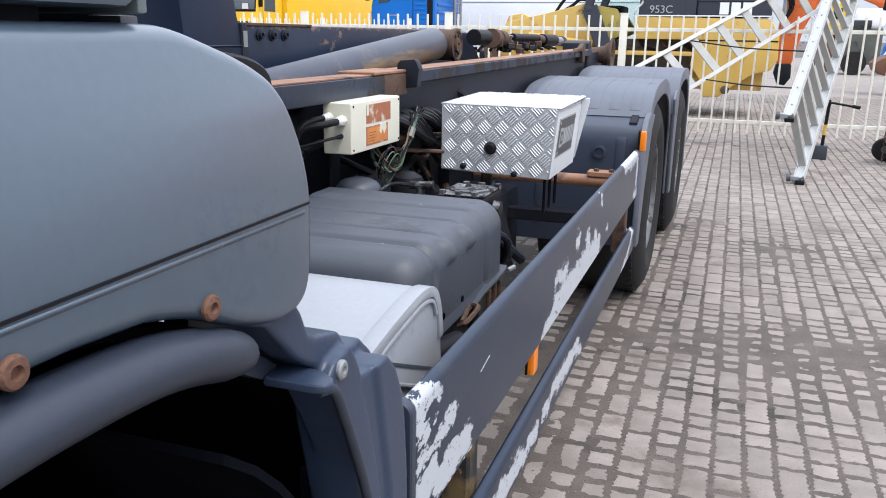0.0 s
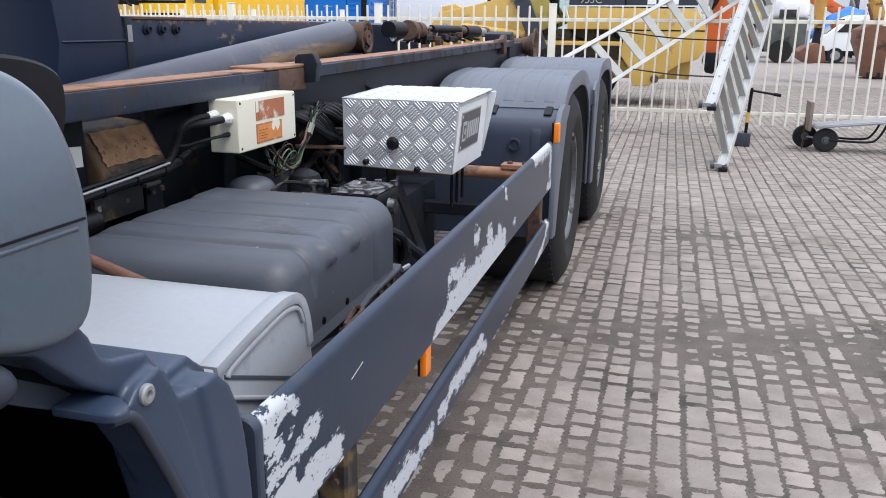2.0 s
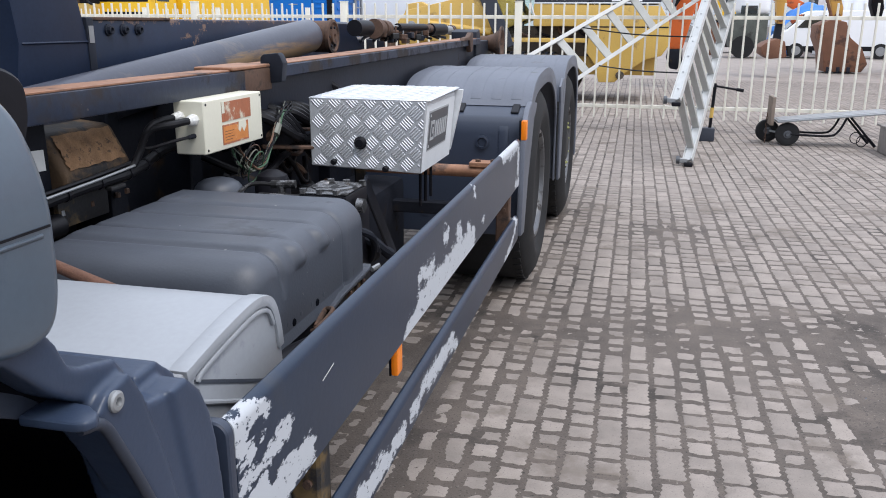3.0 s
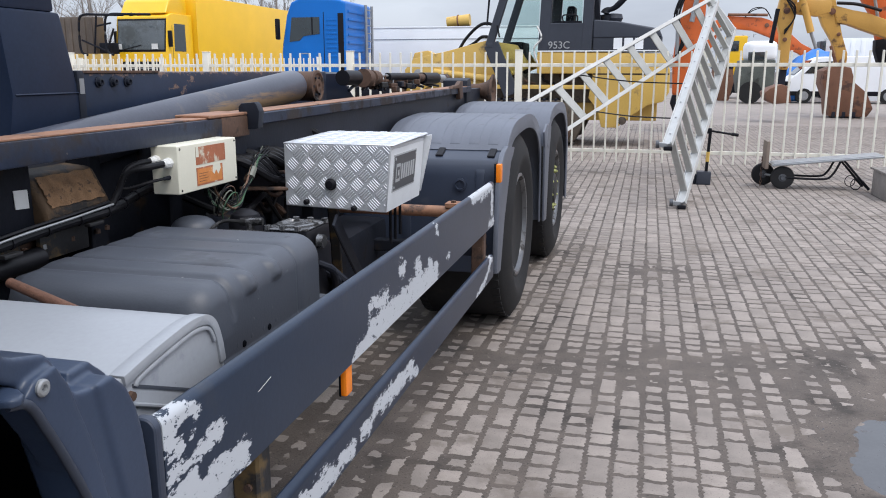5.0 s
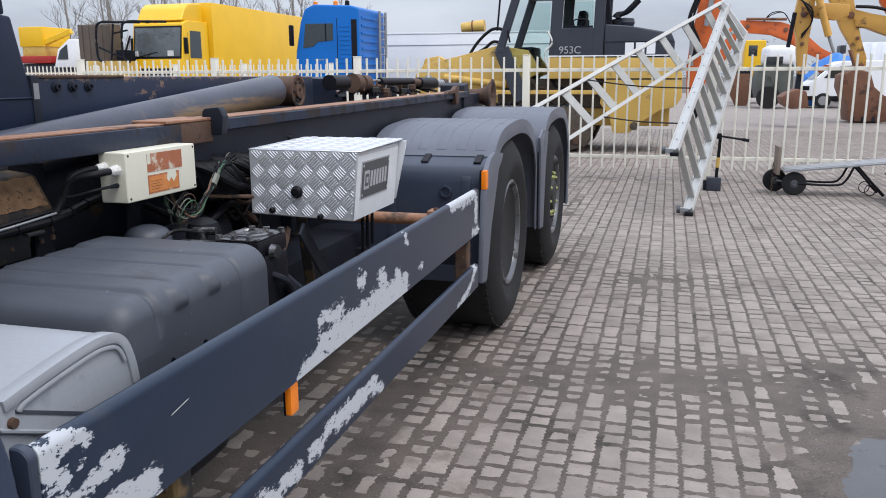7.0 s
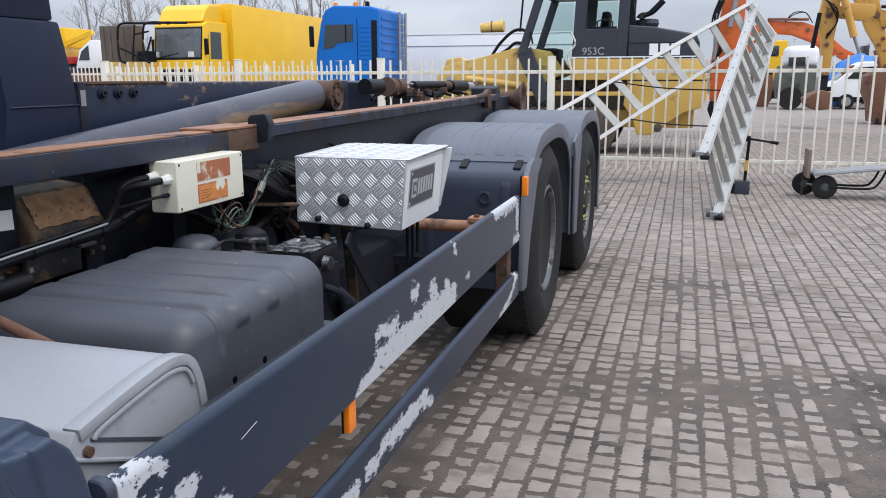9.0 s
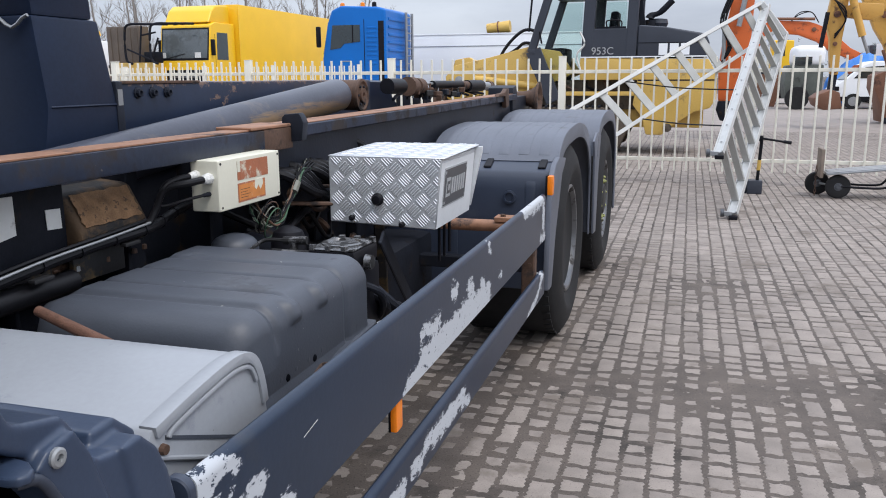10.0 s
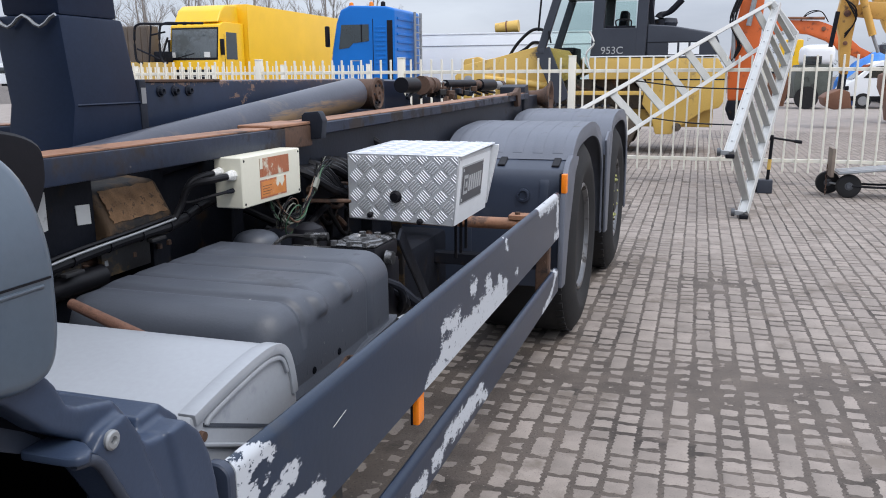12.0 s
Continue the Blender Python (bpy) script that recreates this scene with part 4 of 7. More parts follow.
# -- hook-lift: outer rail, boom, upright arm, cylinder
def lift_rail(x_out):
    bm = box((x_out - 0.12, 0.9, 1.255), (x_out, 2.70, 1.316), 0.006)
    a = part("lift_rail", bm, M_railside, TRUCK, "dark rail with rusty worn top")
    part("worn_top", box((x_out - 0.105, 0.9, 1.3165), (x_out - 0.012, 2.70, 1.3215), 0.001, 1), M_railtop, a, "rusty worn rail top")
    bm = prism([(2.70, 1.27), (2.70, 1.31), (6.70, 1.345), (6.70, 1.17), (6.0, 1.05), (4.2, 1.03), (2.9, 1.03)], x_out - 0.13, x_out - 0.03, "x", 0.004, 1)
    b = part("lift_frame", bm, M_steel, TRUCK, "dark steel lift frame")
    part("top_flange", prism([(2.95, 1.278), (2.95, 1.322), (6.72, 1.352), (6.72, 1.308)], x_out - 0.14, x_out, "x", 0.004, 1), M_railside, b)
    part("worn_top", prism([(2.95, 1.3222), (2.95, 1.3262), (6.70, 1.3561), (6.70, 1.3521)], x_out - 0.125, x_out - 0.010, "x", 0.001, 1), M_railtop, b, "rusty worn rail top")
    return b


lift_rail(-0.67)
lift_rail(-1.72)
bm = box((-0.80, 2.70, 1.245), (-0.672, 2.90, 1.318), 0.006)
part("rail_shoe", bm, M_rusty, TRUCK, "brown rusty rail shoe")
part("shoe_top", box((-0.802, 2.62, 1.3185), (-0.672, 2.905, 1.3300), 0.003, 1), M_railtop, TRUCK)
bm = prism([(-0.712, 1.262), (-0.705, 1.350), (-0.694, 1.360), (-0.642, 1.365), (-0.634, 1.355), (-0.624, 1.331), (-0.632, 1.270)], 2.885, 2.925, "y", 0.004, 2)
part("locking_lug", bm, M_steel, TRUCK, "black steel locking lug")
# rear roller and end horn
bm = lathe([(-0.30, 0.055), (-0.12, 0.060), (-0.06, 0.075), (-0.02, 0.105), (0.0, 0.140), (0.012, 0.140), (0.014, 0.110), (-0.02, 0.070), (-0.02, 0.02)], (-0.585, 7.2, 1.305), "x", 28)
part("rear_roller", bm, M_rusty, TRUCK, "rusty rear guide roller")
bm = prism([(6.62, 1.16), (6.62, 1.40), (6.75, 1.42), (6.8, 1.33), (7.3, 1.33), (7.3, 1.18)], -0.88, -0.68, "x", 0.01, 2)
part("rail_horn", bm, M_steel, TRUCK)
part("rail_hook", prism([(6.02, 1.345), (6.05, 1.365), (6.22, 1.372), (6.30, 1.400), (6.36, 1.398), (6.36, 1.27), (6.28, 1.26), (6.24, 1.345)], -0.69, -0.655, "x", 0.006, 2), M_rusty, TRUCK, "rusty hook plate on the rail")

bm = box((-1.30, 2.54, 1.16), (-1.10, 4.7, 1.472), 0.012)
bm = prism([(4.68, 1.16), (4.68, 1.47), (4.95, 1.466), (5.24, 1.30), (5.24, 1.16)], -1.29, -1.12, "x", 0.01, 1, bm)
M_boom = chipped("scratched_boom_paint", M_paint, (0.17, 0.11, 0.085), [(3.15, 1.388, 3.21, 1.425, 0.0045), (3.21, 1.425, 3.245, 1.446, 0.004), (3.07, 1.405, 3.12, 1.410, 0.004), (2.6, 1.470, 4.6, 1.471, 0.004), (3.62, 1.395, 3.66, 1.43, 0.003)], 0.004, 1.0)
BOOM = part("boom", bm, M_boom, TRUCK, "dark blue-grey steel boom")
part("boom_edge", box((-1.305, 2.535, 1.466), (-1.095, 3.0, 1.476), 0.002, 1), M_rusty, BOOM)
part("boom_collar", box((-1.315, 2.52, 1.22), (-1.085, 2.555, 1.476), 0.008), M_steel, BOOM, "dark boom collar")
part("collar_patch", box((-1.0845, 2.525, 1.40), (-1.0835, 2.548, 1.45), 0), M_galv, BOOM)
for y in (2.641, 2.720, 2.800):
    bm = lathe([(0, 0.019), (0.005, 0.019), (0.006, 0.014), (0.016, 0.013), (0.017, 0.008), (0.010, 0.006)], (-1.10, y, 1.437), "x", 10)
    part("boom_bolt", bm, M_steel, BOOM)
bm = prism([(2.19, 1.20), (2.235, 1.405), (2.205, 1.655), (2.47, 1.655), (2.53, 1.40), (2.55, 1.20)], -1.325, -1.09, "x", 0.012, 2)
ARM = part("lift_arm", bm, M_paint, TRUCK, "dark blue-grey upright hook arm")
bm = prism([(2.22, 1.655), (2.16, 2.4), (2.40, 2.4), (2.46, 1.655)], -1.30, -1.10, "x", 0.012, 2)
part("arm_upper", bm, M_paint, ARM)
part("arm_weld", box((-1.12, 2.245, 1.400), (-1.086, 2.528, 1.407), 0.003, 1), M_paint, ARM)
wav = [(-1.32 + 0.225 * k / 12, 1.638 + 0.016 * math.cos(k / 12 * 4 * math.pi)) for k in range(13)]
part("arm_edge", tube([(x, 2.198, z) for x, z in wav], 0.005, 6), M_galv, ARM, "pale worn plate edge")
c0, c1 = Vector((-0.95, 1.0, 1.128)), Vector((-0.95, 3.90, 1.403))
bm = tube([c0, c0.lerp(c1, 0.05), c0.lerp(c1, 0.06), c1], [0.045, 0.045, 0.074, 0.074], 28)
M_cylworn = chipped("worn_cylinder_paint", M_cyl, (0.23, 0.155, 0.09), [(3.00, 1.316, 3.90, 1.352, 0.040), (3.42, 1.372, 3.78, 1.372, 0.018), (2.55, 1.262, 3.10, 1.310, 0.034), (2.2, 1.215, 2.5, 1.25, 0.012)], 0.030, 0.10)
CYL = part("lift_cylinder", bm, M_cylworn, TRUCK, "grey hydraulic cylinder with rust streaks", smooth=50)
bm = lathe([(-0.06, 0.072), (0.035, 0.072), (0.040, 0.078), (0.055, 0.078), (0.058, 0.066), (0.050, 0.056), (0.050, 0.036), (0.062, 0.034), (0.062, 0.014), (0.054, 0.010)], (-0.915, 4.0, 1.40), "x", 32)
EYE = part("cylinder_eye", bm, M_rusty, CYL, "rusty cylinder pivot")
for k in range(6):
    a = math.pi * k / 3
    part("pivot_bolt", lathe([(0, 0.007), (0.008, 0.006)], (-0.866, 4.0 + 0.046 * math.cos(a), 1.40 + 0.046 * math.sin(a)), "x", 6), M_steel, EYE)
# valve gear and hoses behind the cylinder
for y0, y1, z, r, m in ((4.70, 4.93, 1.435, 0.045, M_dark), (5.05, 5.14, 1.43, 0.058, M_rusty), (5.20, 5.30, 1.43, 0.050, M_rusty), (5.30, 6.40, 1.443, 0.008, M_galv), (5.14, 6.30, 1.408, 0.012, M_rusty),
                        (5.55, 6.25, 1.434, 0.028, M_dark), (6.25, 6.42, 1.425, 0.032, M_rusty), (6.42, 6.85, 1.417, 0.046, M_dark), (6.85, 7.10, 1.412, 0.034, M_galv), (7.10, 7.20, 1.41, 0.040, M_rusty)):
    part("valve_spool", tube([(-1.0, y0, z), (-1.0, y1, z - 0.002)], r, 14), m, TRUCK)
random.seed(55)
for k in range(22):
    y, z, w = random.uniform(5.0, 6.4), random.uniform(1.345, 1.40), random.uniform(0.02, 0.045)
    m = pose(-1.0 + random.uniform(-0.05, 0.06), y, z, 0, 0, random.uniform(-20, 20))
    part("valve_block", box((-0.02, -w, -0.018), (0.02, w, 0.018), 0.004, 1, None, m), (M_rusty, M_steel, M_dark, M_rusty, M_hub)[k % 5], TRUCK)
for k in range(8):
    y = 5.1 + 0.17 * k
    part("valve_stud", tube([(-0.985, y, 1.36), (-0.985, y + 0.02, 1.425 + 0.01 * (k % 3))], 0.006, 6), M_galv if k % 3 == 0 else M_rusty, TRUCK)
random.seed(5)
for k in range(7):
    y = 4.8 + 0.24 * k
    pts = smooth_line([(-1.0, y, 1.36), (-1.02, y + 0.15, 1.385), (-1.05, y + 0.4, 1.375 + 0.02 * random.random()), (-1.0, y + 0.7, 1.35)])
    part("hydraulic_hose", tube(pts, 0.010, 8), M_hose if k % 3 else M_steel, TRUCK)

# -- cream control enclosure
bm = box((-0.694, 2.309, 1.112), (-0.604, 2.664, 1.258), 0.006, 3)
CB = part("control_enclosure", bm, M_cream, TRUCK, "cream plastic control enclosure with worn orange stickers")
part("sticker", box((-0.6038, 2.408, 1.191), (-0.6028, 2.586, 1.246), 0), M_sticker, CB, "faded orange sticker")
part("sticker_print", box((-0.6031, 2.422, 1.197), (-0.6025, 2.578, 1.238), 0), M_sticker, CB)
part("sticker_tear", box((-0.6031, 2.408, 1.215), (-0.6024, 2.424, 1.247), 0), M_cream, CB)
part("sticker", box((-0.6038, 2.407, 1.126), (-0.6028, 2.565, 1.182), 0), M_sticker, CB, "peeling orange warning sticker")
part("sticker_print", box((-0.6031, 2.412, 1.131), (-0.6025, 2.560, 1.177), 0), M_sticker2, CB)
part("sticker_tear", prism([(2.500, 1.160), (2.505, 1.183), (2.548, 1.184), (2.552, 1.168), (2.535, 1.150), (2.522, 1.166), (2.510, 1.152)], -0.6031, -0.6020, "x"), M_cream, CB, "torn pale patch")
for k in range(4):
    part("print_line", box((-0.6026, 2.420, 1.138 + 0.008 * k), (-0.6022, 2.462 + 0.012 * (k % 2), 1.1395 + 0.008 * k), 0), M_rusty, CB)
for y, z in ((2.322, 1.123), (2.322, 1.247), (2.652, 1.123), (2.652, 1.247)):
    part("lid_screw", lathe([(0, 0.0038), (0.0015, 0.0032), (0.0, 0.0015)], (-0.604, y, z), "x", 10), M_dark, CB)
for x, z, r in ((-0.674, 1.216, 0.014), (-0.633, 1.208, 0.016), (-0.636, 1.164, 0.007)):
    bm = lathe([(0, r), (-0.012, r), (-0.014, r * 0.85), (-0.028, r * 0.85), (-0.032, r * 0.55), (-0.034, r * 0.5)], (x, 2.309, z), "y", 8)
    part("cable_gland", bm, M_white if r > 0.01 else M_black, CB, "white cable gland" if r > 0.01 else "")
    pts = smooth_line([(x, 2.285, z), (x - 0.015, 2.235, z - 0.004), (-0.70 - 0.2 * r, 2.20, z - 0.02), (-0.725, 2.185, 1.15 - r), (-0.738, 2.150, 1.095), (-0.745, 2.05, 1.086)])
    part("cable", tube(pts, r * 0.62, 10), M_hose, CB, "black cable")

# -- aluminium tread-plate tool box
BX = part("tool_box", prism([(-0.556, 0.985), (-0.556, 1.216), (-0.1415, 1.214), (-0.165, 0.972)], 2.93, 3.37, "y", 0.003, 1), M_alu, TRUCK, "aluminium tread-plate tool box")
bm = bmesh.new()
TU, TV = 0.0625, 0.0690  # pitch of the tread figures


def tread_cells(u0, u1, v0, v1):
    """Centres of the five-bar figures: a lattice, and its cell centres turned the other way."""
    for i in range(-1, 12):
        for j in range(-1, 12):
            for half in (0, 1):
                u, v = u0 + (i + half / 2) * TU, v0 + (j + half / 2) * TV
                if u0 - 0.02 < u < u1 and v0 - 0.02 < v < v1:
                    yield u, v, half


def ridge(into, h, m, inside):
    """A raised bar of the tread: a low roof along local x, proud in local z, cut off at the plate's edge."""
    w, t = 0.0027, 0.0017
    on = [q for q in (-h + 2 * h * k / 16 for k in range(17)) if inside(m @ Vector((q, 0, 0)))]
    if len(on) < 4:
        return
    a, b = on[0], on[-1]
    e = min(0.004, (b - a) / 3)
    vs = [into.verts.new(m @ Vector(q)) for q in ((a, -w, 0), (b, -w, 0), (b, w, 0), (a, w, 0), (a + e, 0, t), (b - e, 0, t))]
    for f in ((0, 1, 5, 4), (2, 3, 4, 5), (1, 2, 5), (3, 0, 4), (3, 2, 1, 0)):
        into.faces.new([vs[i] for i in f])


UPRIGHT = Matrix.Rotation(radians(90), 4, "X")
for cx, cz, half in tread_cells(-0.523, -0.13, 1.002, 1.235):
    a = radians(45 if half else -45)
    for d in (-0.0170, -0.0085, 0, 0.0085, 0.0170):
        h = 0.0195 - abs(d) * 0.10
        m = Matrix.Translation((cx, 2.9292, cz)) @ UPRIGHT @ Matrix.Rotation(a, 4, "Z") @ Matrix.Translation((0, d, 0))
        ridge(bm, h, m, lambda e: -0.554 < e.x < -0.168 + (e.z - 0.972) * 0.097 and 0.988 - (e.x + 0.556) * 0.033 < e.z < 1.213)
part("tread_pattern", bm, M_tread, BX)
LID = part("lid", prism([(2.929, 1.2135), (2.929, 1.218), (3.395, 1.228), (3.395, 1.222)], -0.558, -0.130, "x", 0.003, 1), M_alu, BX, "tread-plate lid")
bm = bmesh.new()
for cx, cy, half in tread_cells(-0.54, -0.12, 2.95, 3.40):
    a = radians(45 if half else -45)
    for d in (-0.0170, -0.0085, 0, 0.0085, 0.0170):
        m = Matrix.Translation((cx, cy, 1.2182 + (cy - 2.929) * 0.0215)) @ Matrix.Rotation(a, 4, "Z") @ Matrix.Translation((0, d, 0))
        ridge(bm, 0.0185, m, lambda e: -0.555 < e.x < -0.133 and 2.931 < e.y < 3.392)
part("tread_pattern", bm, M_tread, LID)
part("side_flange", prism([(-0.145, 1.218), (-0.112, 1.222), (-0.114, 1.200), (-0.160, 0.990), (-0.176, 0.986)], 3.374, 3.386, "y", 0.002, 1), M_aluflat, BX)
# dark maker's plate with a plain emblem and bars
def on_side(y0, y1, f0, f1, lift):
    """A thin plate on the sloped right side, f: share of its height."""
    xa, za, xb, zb = -0.165, 0.972, -0.1429, 1.2
    bm = bmesh.new()
    q = [(y0, f0), (y1, f0), (y1, f1), (y0, f1)]
    lo = [bm.verts.new((xa + (xb - xa) * f + 0.0005, y, za + (zb - za) * f)) for y, f in q]
    hi = [bm.verts.new((xa + (xb - xa) * f + lift, y, za + (zb - za) * f)) for y, f in q]
    bm.faces.new(hi)
    for i in range(4):
        bm.faces.new((lo[i], lo[(i + 1) % 4], hi[(i + 1) % 4], hi[i]))
    return bm


part("side_sheet", on_side(2.934, 3.366, 0.006, 0.995, 0.0015), M_aluflat, BX, "plain aluminium side sheet")
PL = part("name_plate", on_side(2.975, 3.262, 0.30, 0.90, 0.0035), M_letter, BX, "dark plate with pale border, emblem and bars")
part("plate_face", on_side(2.981, 3.256, 0.325, 0.875, 0.0045), M_plate, PL)
part("emblem", on_side(3.000, 3.050, 0.45, 0.74, 0.006), M_letter, PL)
part("emblem_core", on_side(3.008, 3.042, 0.50, 0.69, 0.0068), M_plate, PL)
part("emblem_mark", on_side(3.018, 3.034, 0.55, 0.64, 0.0076), M_letter, PL)
for k in range(6):
    part("pale_bar", on_side(3.064 + k * 0.030, 3.064 + k * 0.030 + 0.019, 0.47, 0.72, 0.006), M_letter, PL)
for y in (2.987, 3.250):
    for f in (0.37, 0.83):
        part("plate_rivet", on_side(y - 0.003, y + 0.003, f - 0.02, f + 0.02, 0.0065), M_alu, PL)
bm = lathe([(0, 0.022), (-0.006, 0.022), (-0.012, 0.016), (-0.02, 0.014), (-0.021, 0.004)], (-0.373, 2.928, 1.07), "y", 18)
part("lock", bm, M_dark, BX, "black twist lock")
for x, z in ((-0.47, 1.002), (-0.285, 0.985)):
    bm = lathe([(0, 0.011), (-0.012, 0.01), (-0.016, 0.006)], (x, 2.928, z), "y", 12)
    part("lid_stud", bm, M_dark, BX)
part("box_bracket", bar((-0.42, 3.05, 0.98), (-0.50, 3.3, 0.55), 0.04, 0.02, 0.005), M_rustpatch, TRUCK)
for x, z in ((-0.235, 0.80), (-0.215, 0.82), (-0.195, 0.84)):
    part("hanging_rod", tube([(x, 3.2, 0.98), (x, 3.2, z)], 0.006, 6), M_dark, TRUCK)

# -- pump block and fittings
bm = box((-0.36, 2.34, 0.96), (-0.215, 2.52, 1.012), 0.012, 2)
PU = part("pump_block", bm, M_dark, TRUCK, "oily grey cast pump block")
bm = lathe([(0, 0.062), (0.012, 0.062), (0.014, 0.05), (0.006, 0.045), (0.006, 0.01)], (-0.285, 2.43, 1.010), "z", 20)
part("pump_top", box((-0.355, 2.345, 1.010), (-0.22, 2.515, 1.018), 0.003, 1), M_oily, PU, "shiny oily top plate")
part("pump_ring", bm, M_oily, PU, "shiny oily ring")
part("pump_body", box((-0.38, 2.36, 0.60), (-0.20, 2.50, 0.965), 0.02, 2), M_dark, PU)
for k in range(6):
    part("pump_bolt", lathe([(0, 0.012), (0.014, 0.011)], (-0.345 + 0.024 * k, 2.352 + 0.15 * (k % 2), 1.012), "z", 6), M_oily, PU)
part("pump_port", lathe([(0, 0.022), (0.02, 0.02), (0.022, 0.012)], (-0.205, 2.40, 0.975), "x", 12), M_oily, PU)
part("hose_fitting", tube([(-0.50, 2.40, 0.985), (-0.37, 2.40, 0.985)], 0.012, 10), M_oily, TRUCK)
random.seed(9)
for k in range(4):
    y = 2.38 + 0.05 * k
    pts = smooth_line([(-0.24 - 0.02 * (k % 4), y, 0.92 - 0.02 * (k % 3)), (-0.17 - 0.02 * (k % 3), y + 0.04, 0.88 - 0.03 * (k % 4)), (-0.22, y + 0.12, 0.78), (-0.45, y + 0.3, 0.70)])
    part("hose", tube(pts, 0.011 + 0.004 * (k % 2), 8), M_black, TRUCK)

# -- wiring between enclosure and tool box
random.seed(11)
for k in range(20):
    q = lambda d: random.uniform(-d, d)
    pts = smooth_line([(-0.67, 2.60 + q(0.04), 1.105), (-0.63 + q(0.02), 2.585 + q(0.03), 1.045 + q(0.02)), (-0.615 + q(0.01), 2.65 + q(0.02), 1.035 + q(0.02)), (-0.615 + q(0.008), 2.735 + q(0.012), 1.075 + q(0.010)),
                       (-0.62 + q(0.008), 2.80 + q(0.012), 1.125 + q(0.010)), (-0.63 + q(0.010), 2.86 + q(0.015), 1.168 + q(0.010)), (-0.67 + q(0.02), 2.98 + q(0.03), 1.175 + q(0.02)), (-0.74, 3.12, 1.15)])
    part("wire", tube(pts, 0.0020 + 0.0015 * (k % 4 == 0), 6), (M_hose, M_wire_w, M_hose, M_wire_w, M_wire_g, M_hose, M_hose, M_wire_b, M_hose)[k % 9], TRUCK)
for k in range(8):
    y0 = 2.75 + 0.05 * k
    pts = smooth_line([(-0.80, y0, 1.20 - 0.03 * (k % 3)), (-0.66, y0 + 0.05, 1.16 - 0.02 * k % 5 * 0.01), (-0.60, y0 + 0.15, 1.09 - 0.02 * (k % 4)), (-0.62, y0 + 0.3, 1.06)])
    part("hose", tube(pts, 0.016, 8), M_hose, TRUCK)
# loom along the frame with ties
pts = smooth_line([(-0.76, 1.40, 1.022), (-0.75, 1.7, 1.058), (-0.745, 1.95, 1.078), (-0.74, 2.18, 1.088), (-0.80, 2.4, 1.10), (-0.86, 2.8, 1.12)])
LOOM = part("cable_loom", tube(pts, 0.014, 10), M_hose, TRUCK, "black cable loom with ties")
for k, p in enumerate(pts[2::3]):
    part("cable_tie", tube([p + Vector((0, -0.004, 0)), p + Vector((0, 0.004, 0))], 0.017, 10), M_dark, LOOM)
# rusty block under the rail, labels on the inner wall
bm = prism([(-0.93, 1.060), (-0.93, 1.222), (-0.803, 1.210), (-0.752, 1.116), (-0.752, 1.060)], 1.925, 2.185, "y", 0.014, 3)
RB = part("rusty_block", bm, mat("grimy_block", (0.012, 0.011, 0.011), 0.8, 0, 0.4, 14, 120, 0.8, (0.085, 0.052, 0.028), 0.47, 9), TRUCK, "grimy steel block with a crusty rusty face")
M_crust = mat("rust_crust", (0.21, 0.118, 0.058), 0.9, 0, 0.5, 30, 260, 1.0, (0.07, 0.042, 0.026), 0.56, 60)
bm = bmesh.new()
bmesh.ops.create_grid(bm, x_segments=26, y_segments=14, size=0.5)
for v in bm.verts:  # a lumpy crust with a broken outline
    u, w = v.co.x, v.co.y
    edge = max(abs(u), abs(w)) * 2
    lump = 0.004 * noise.noise(Vector((u * 9, w * 6, 2.0))) + 0.003 * noise.noise(Vector((u * 25, w * 18, 5.0)))
    k = 0.5 + w * (1 - 0.10 * noise.noise(Vector((u * 7, 1.0, 0.0))) - 0.06)
    v.co = Vector((-0.756 - 0.045 * k, 2.055 + u * 0.215 + 0.008 * noise.noise(Vector((w * 8, 3.0, 0.0))), 1.121 + 0.083 * k))
    v.co += Vector((0.88, 0, 0.47)) * (0.0055 + lump * 0.7 + 0.003 * (1 - edge ** 4))
part("crust_face", bm, M_crust, RB, "crusty orange-brown rust", 180)
part("white_label", prism([(1.60, 1.115), (1.60, 1.235), (1.765, 1.228), (1.765, 1.14)], -0.785, -0.783, "x"), M_white, TRUCK)
part("white_label", prism([(1.858, 1.135), (1.856, 1.183), (1.903, 1.180), (1.904, 1.132)], -0.785, -0.783, "x"), M_white, TRUCK)
part("inner_plate", box((-0.80, 1.2, 1.06), (-0.786, 1.92, 1.25), 0.003), M_black, TRUCK)
for k in range(12):
    y = 1.5 + 0.07 * k
    part("frame_bolt", lathe([(0, 0.014), (0.014, 0.013), (0.016, 0.008)], (-0.86, y, 1.0 + 0.03 * (k % 2)), "x", 8), M_rusty if k % 2 else M_galv, TRUCK)
part("rusty_strut", tube([(-0.86, 1.3, 1.01), (-0.84, 2.2, 1.03)], 0.022, 10), M_rusty, TRUCK)

# -- clutter in the dark bay: coil of spare wire, black bottle, hoses, rusty plates
random.seed(31)
for k in range(7):
    c, r = Vector((-0.625 + random.uniform(-0.02, 0.02), 2.63 + random.uniform(-0.03, 0.03), 1.045 + random.uniform(-0.015, 0.015))), random.uniform(0.028, 0.05)
    tilt = random.uniform(-0.5, 0.5)
    loop = [c + Vector((r * 0.35 * math.sin(a + tilt), r * math.cos(a), r * math.sin(a))) for a in [2 * math.pi * q / 18 for q in range(19)]]
    part("wire_loop", tube(loop, 0.0022, 6), (M_wire_w, M_hose, M_wire_w, M_wire_g, M_hose, M_wire_b, M_hose)[k], TRUCK)
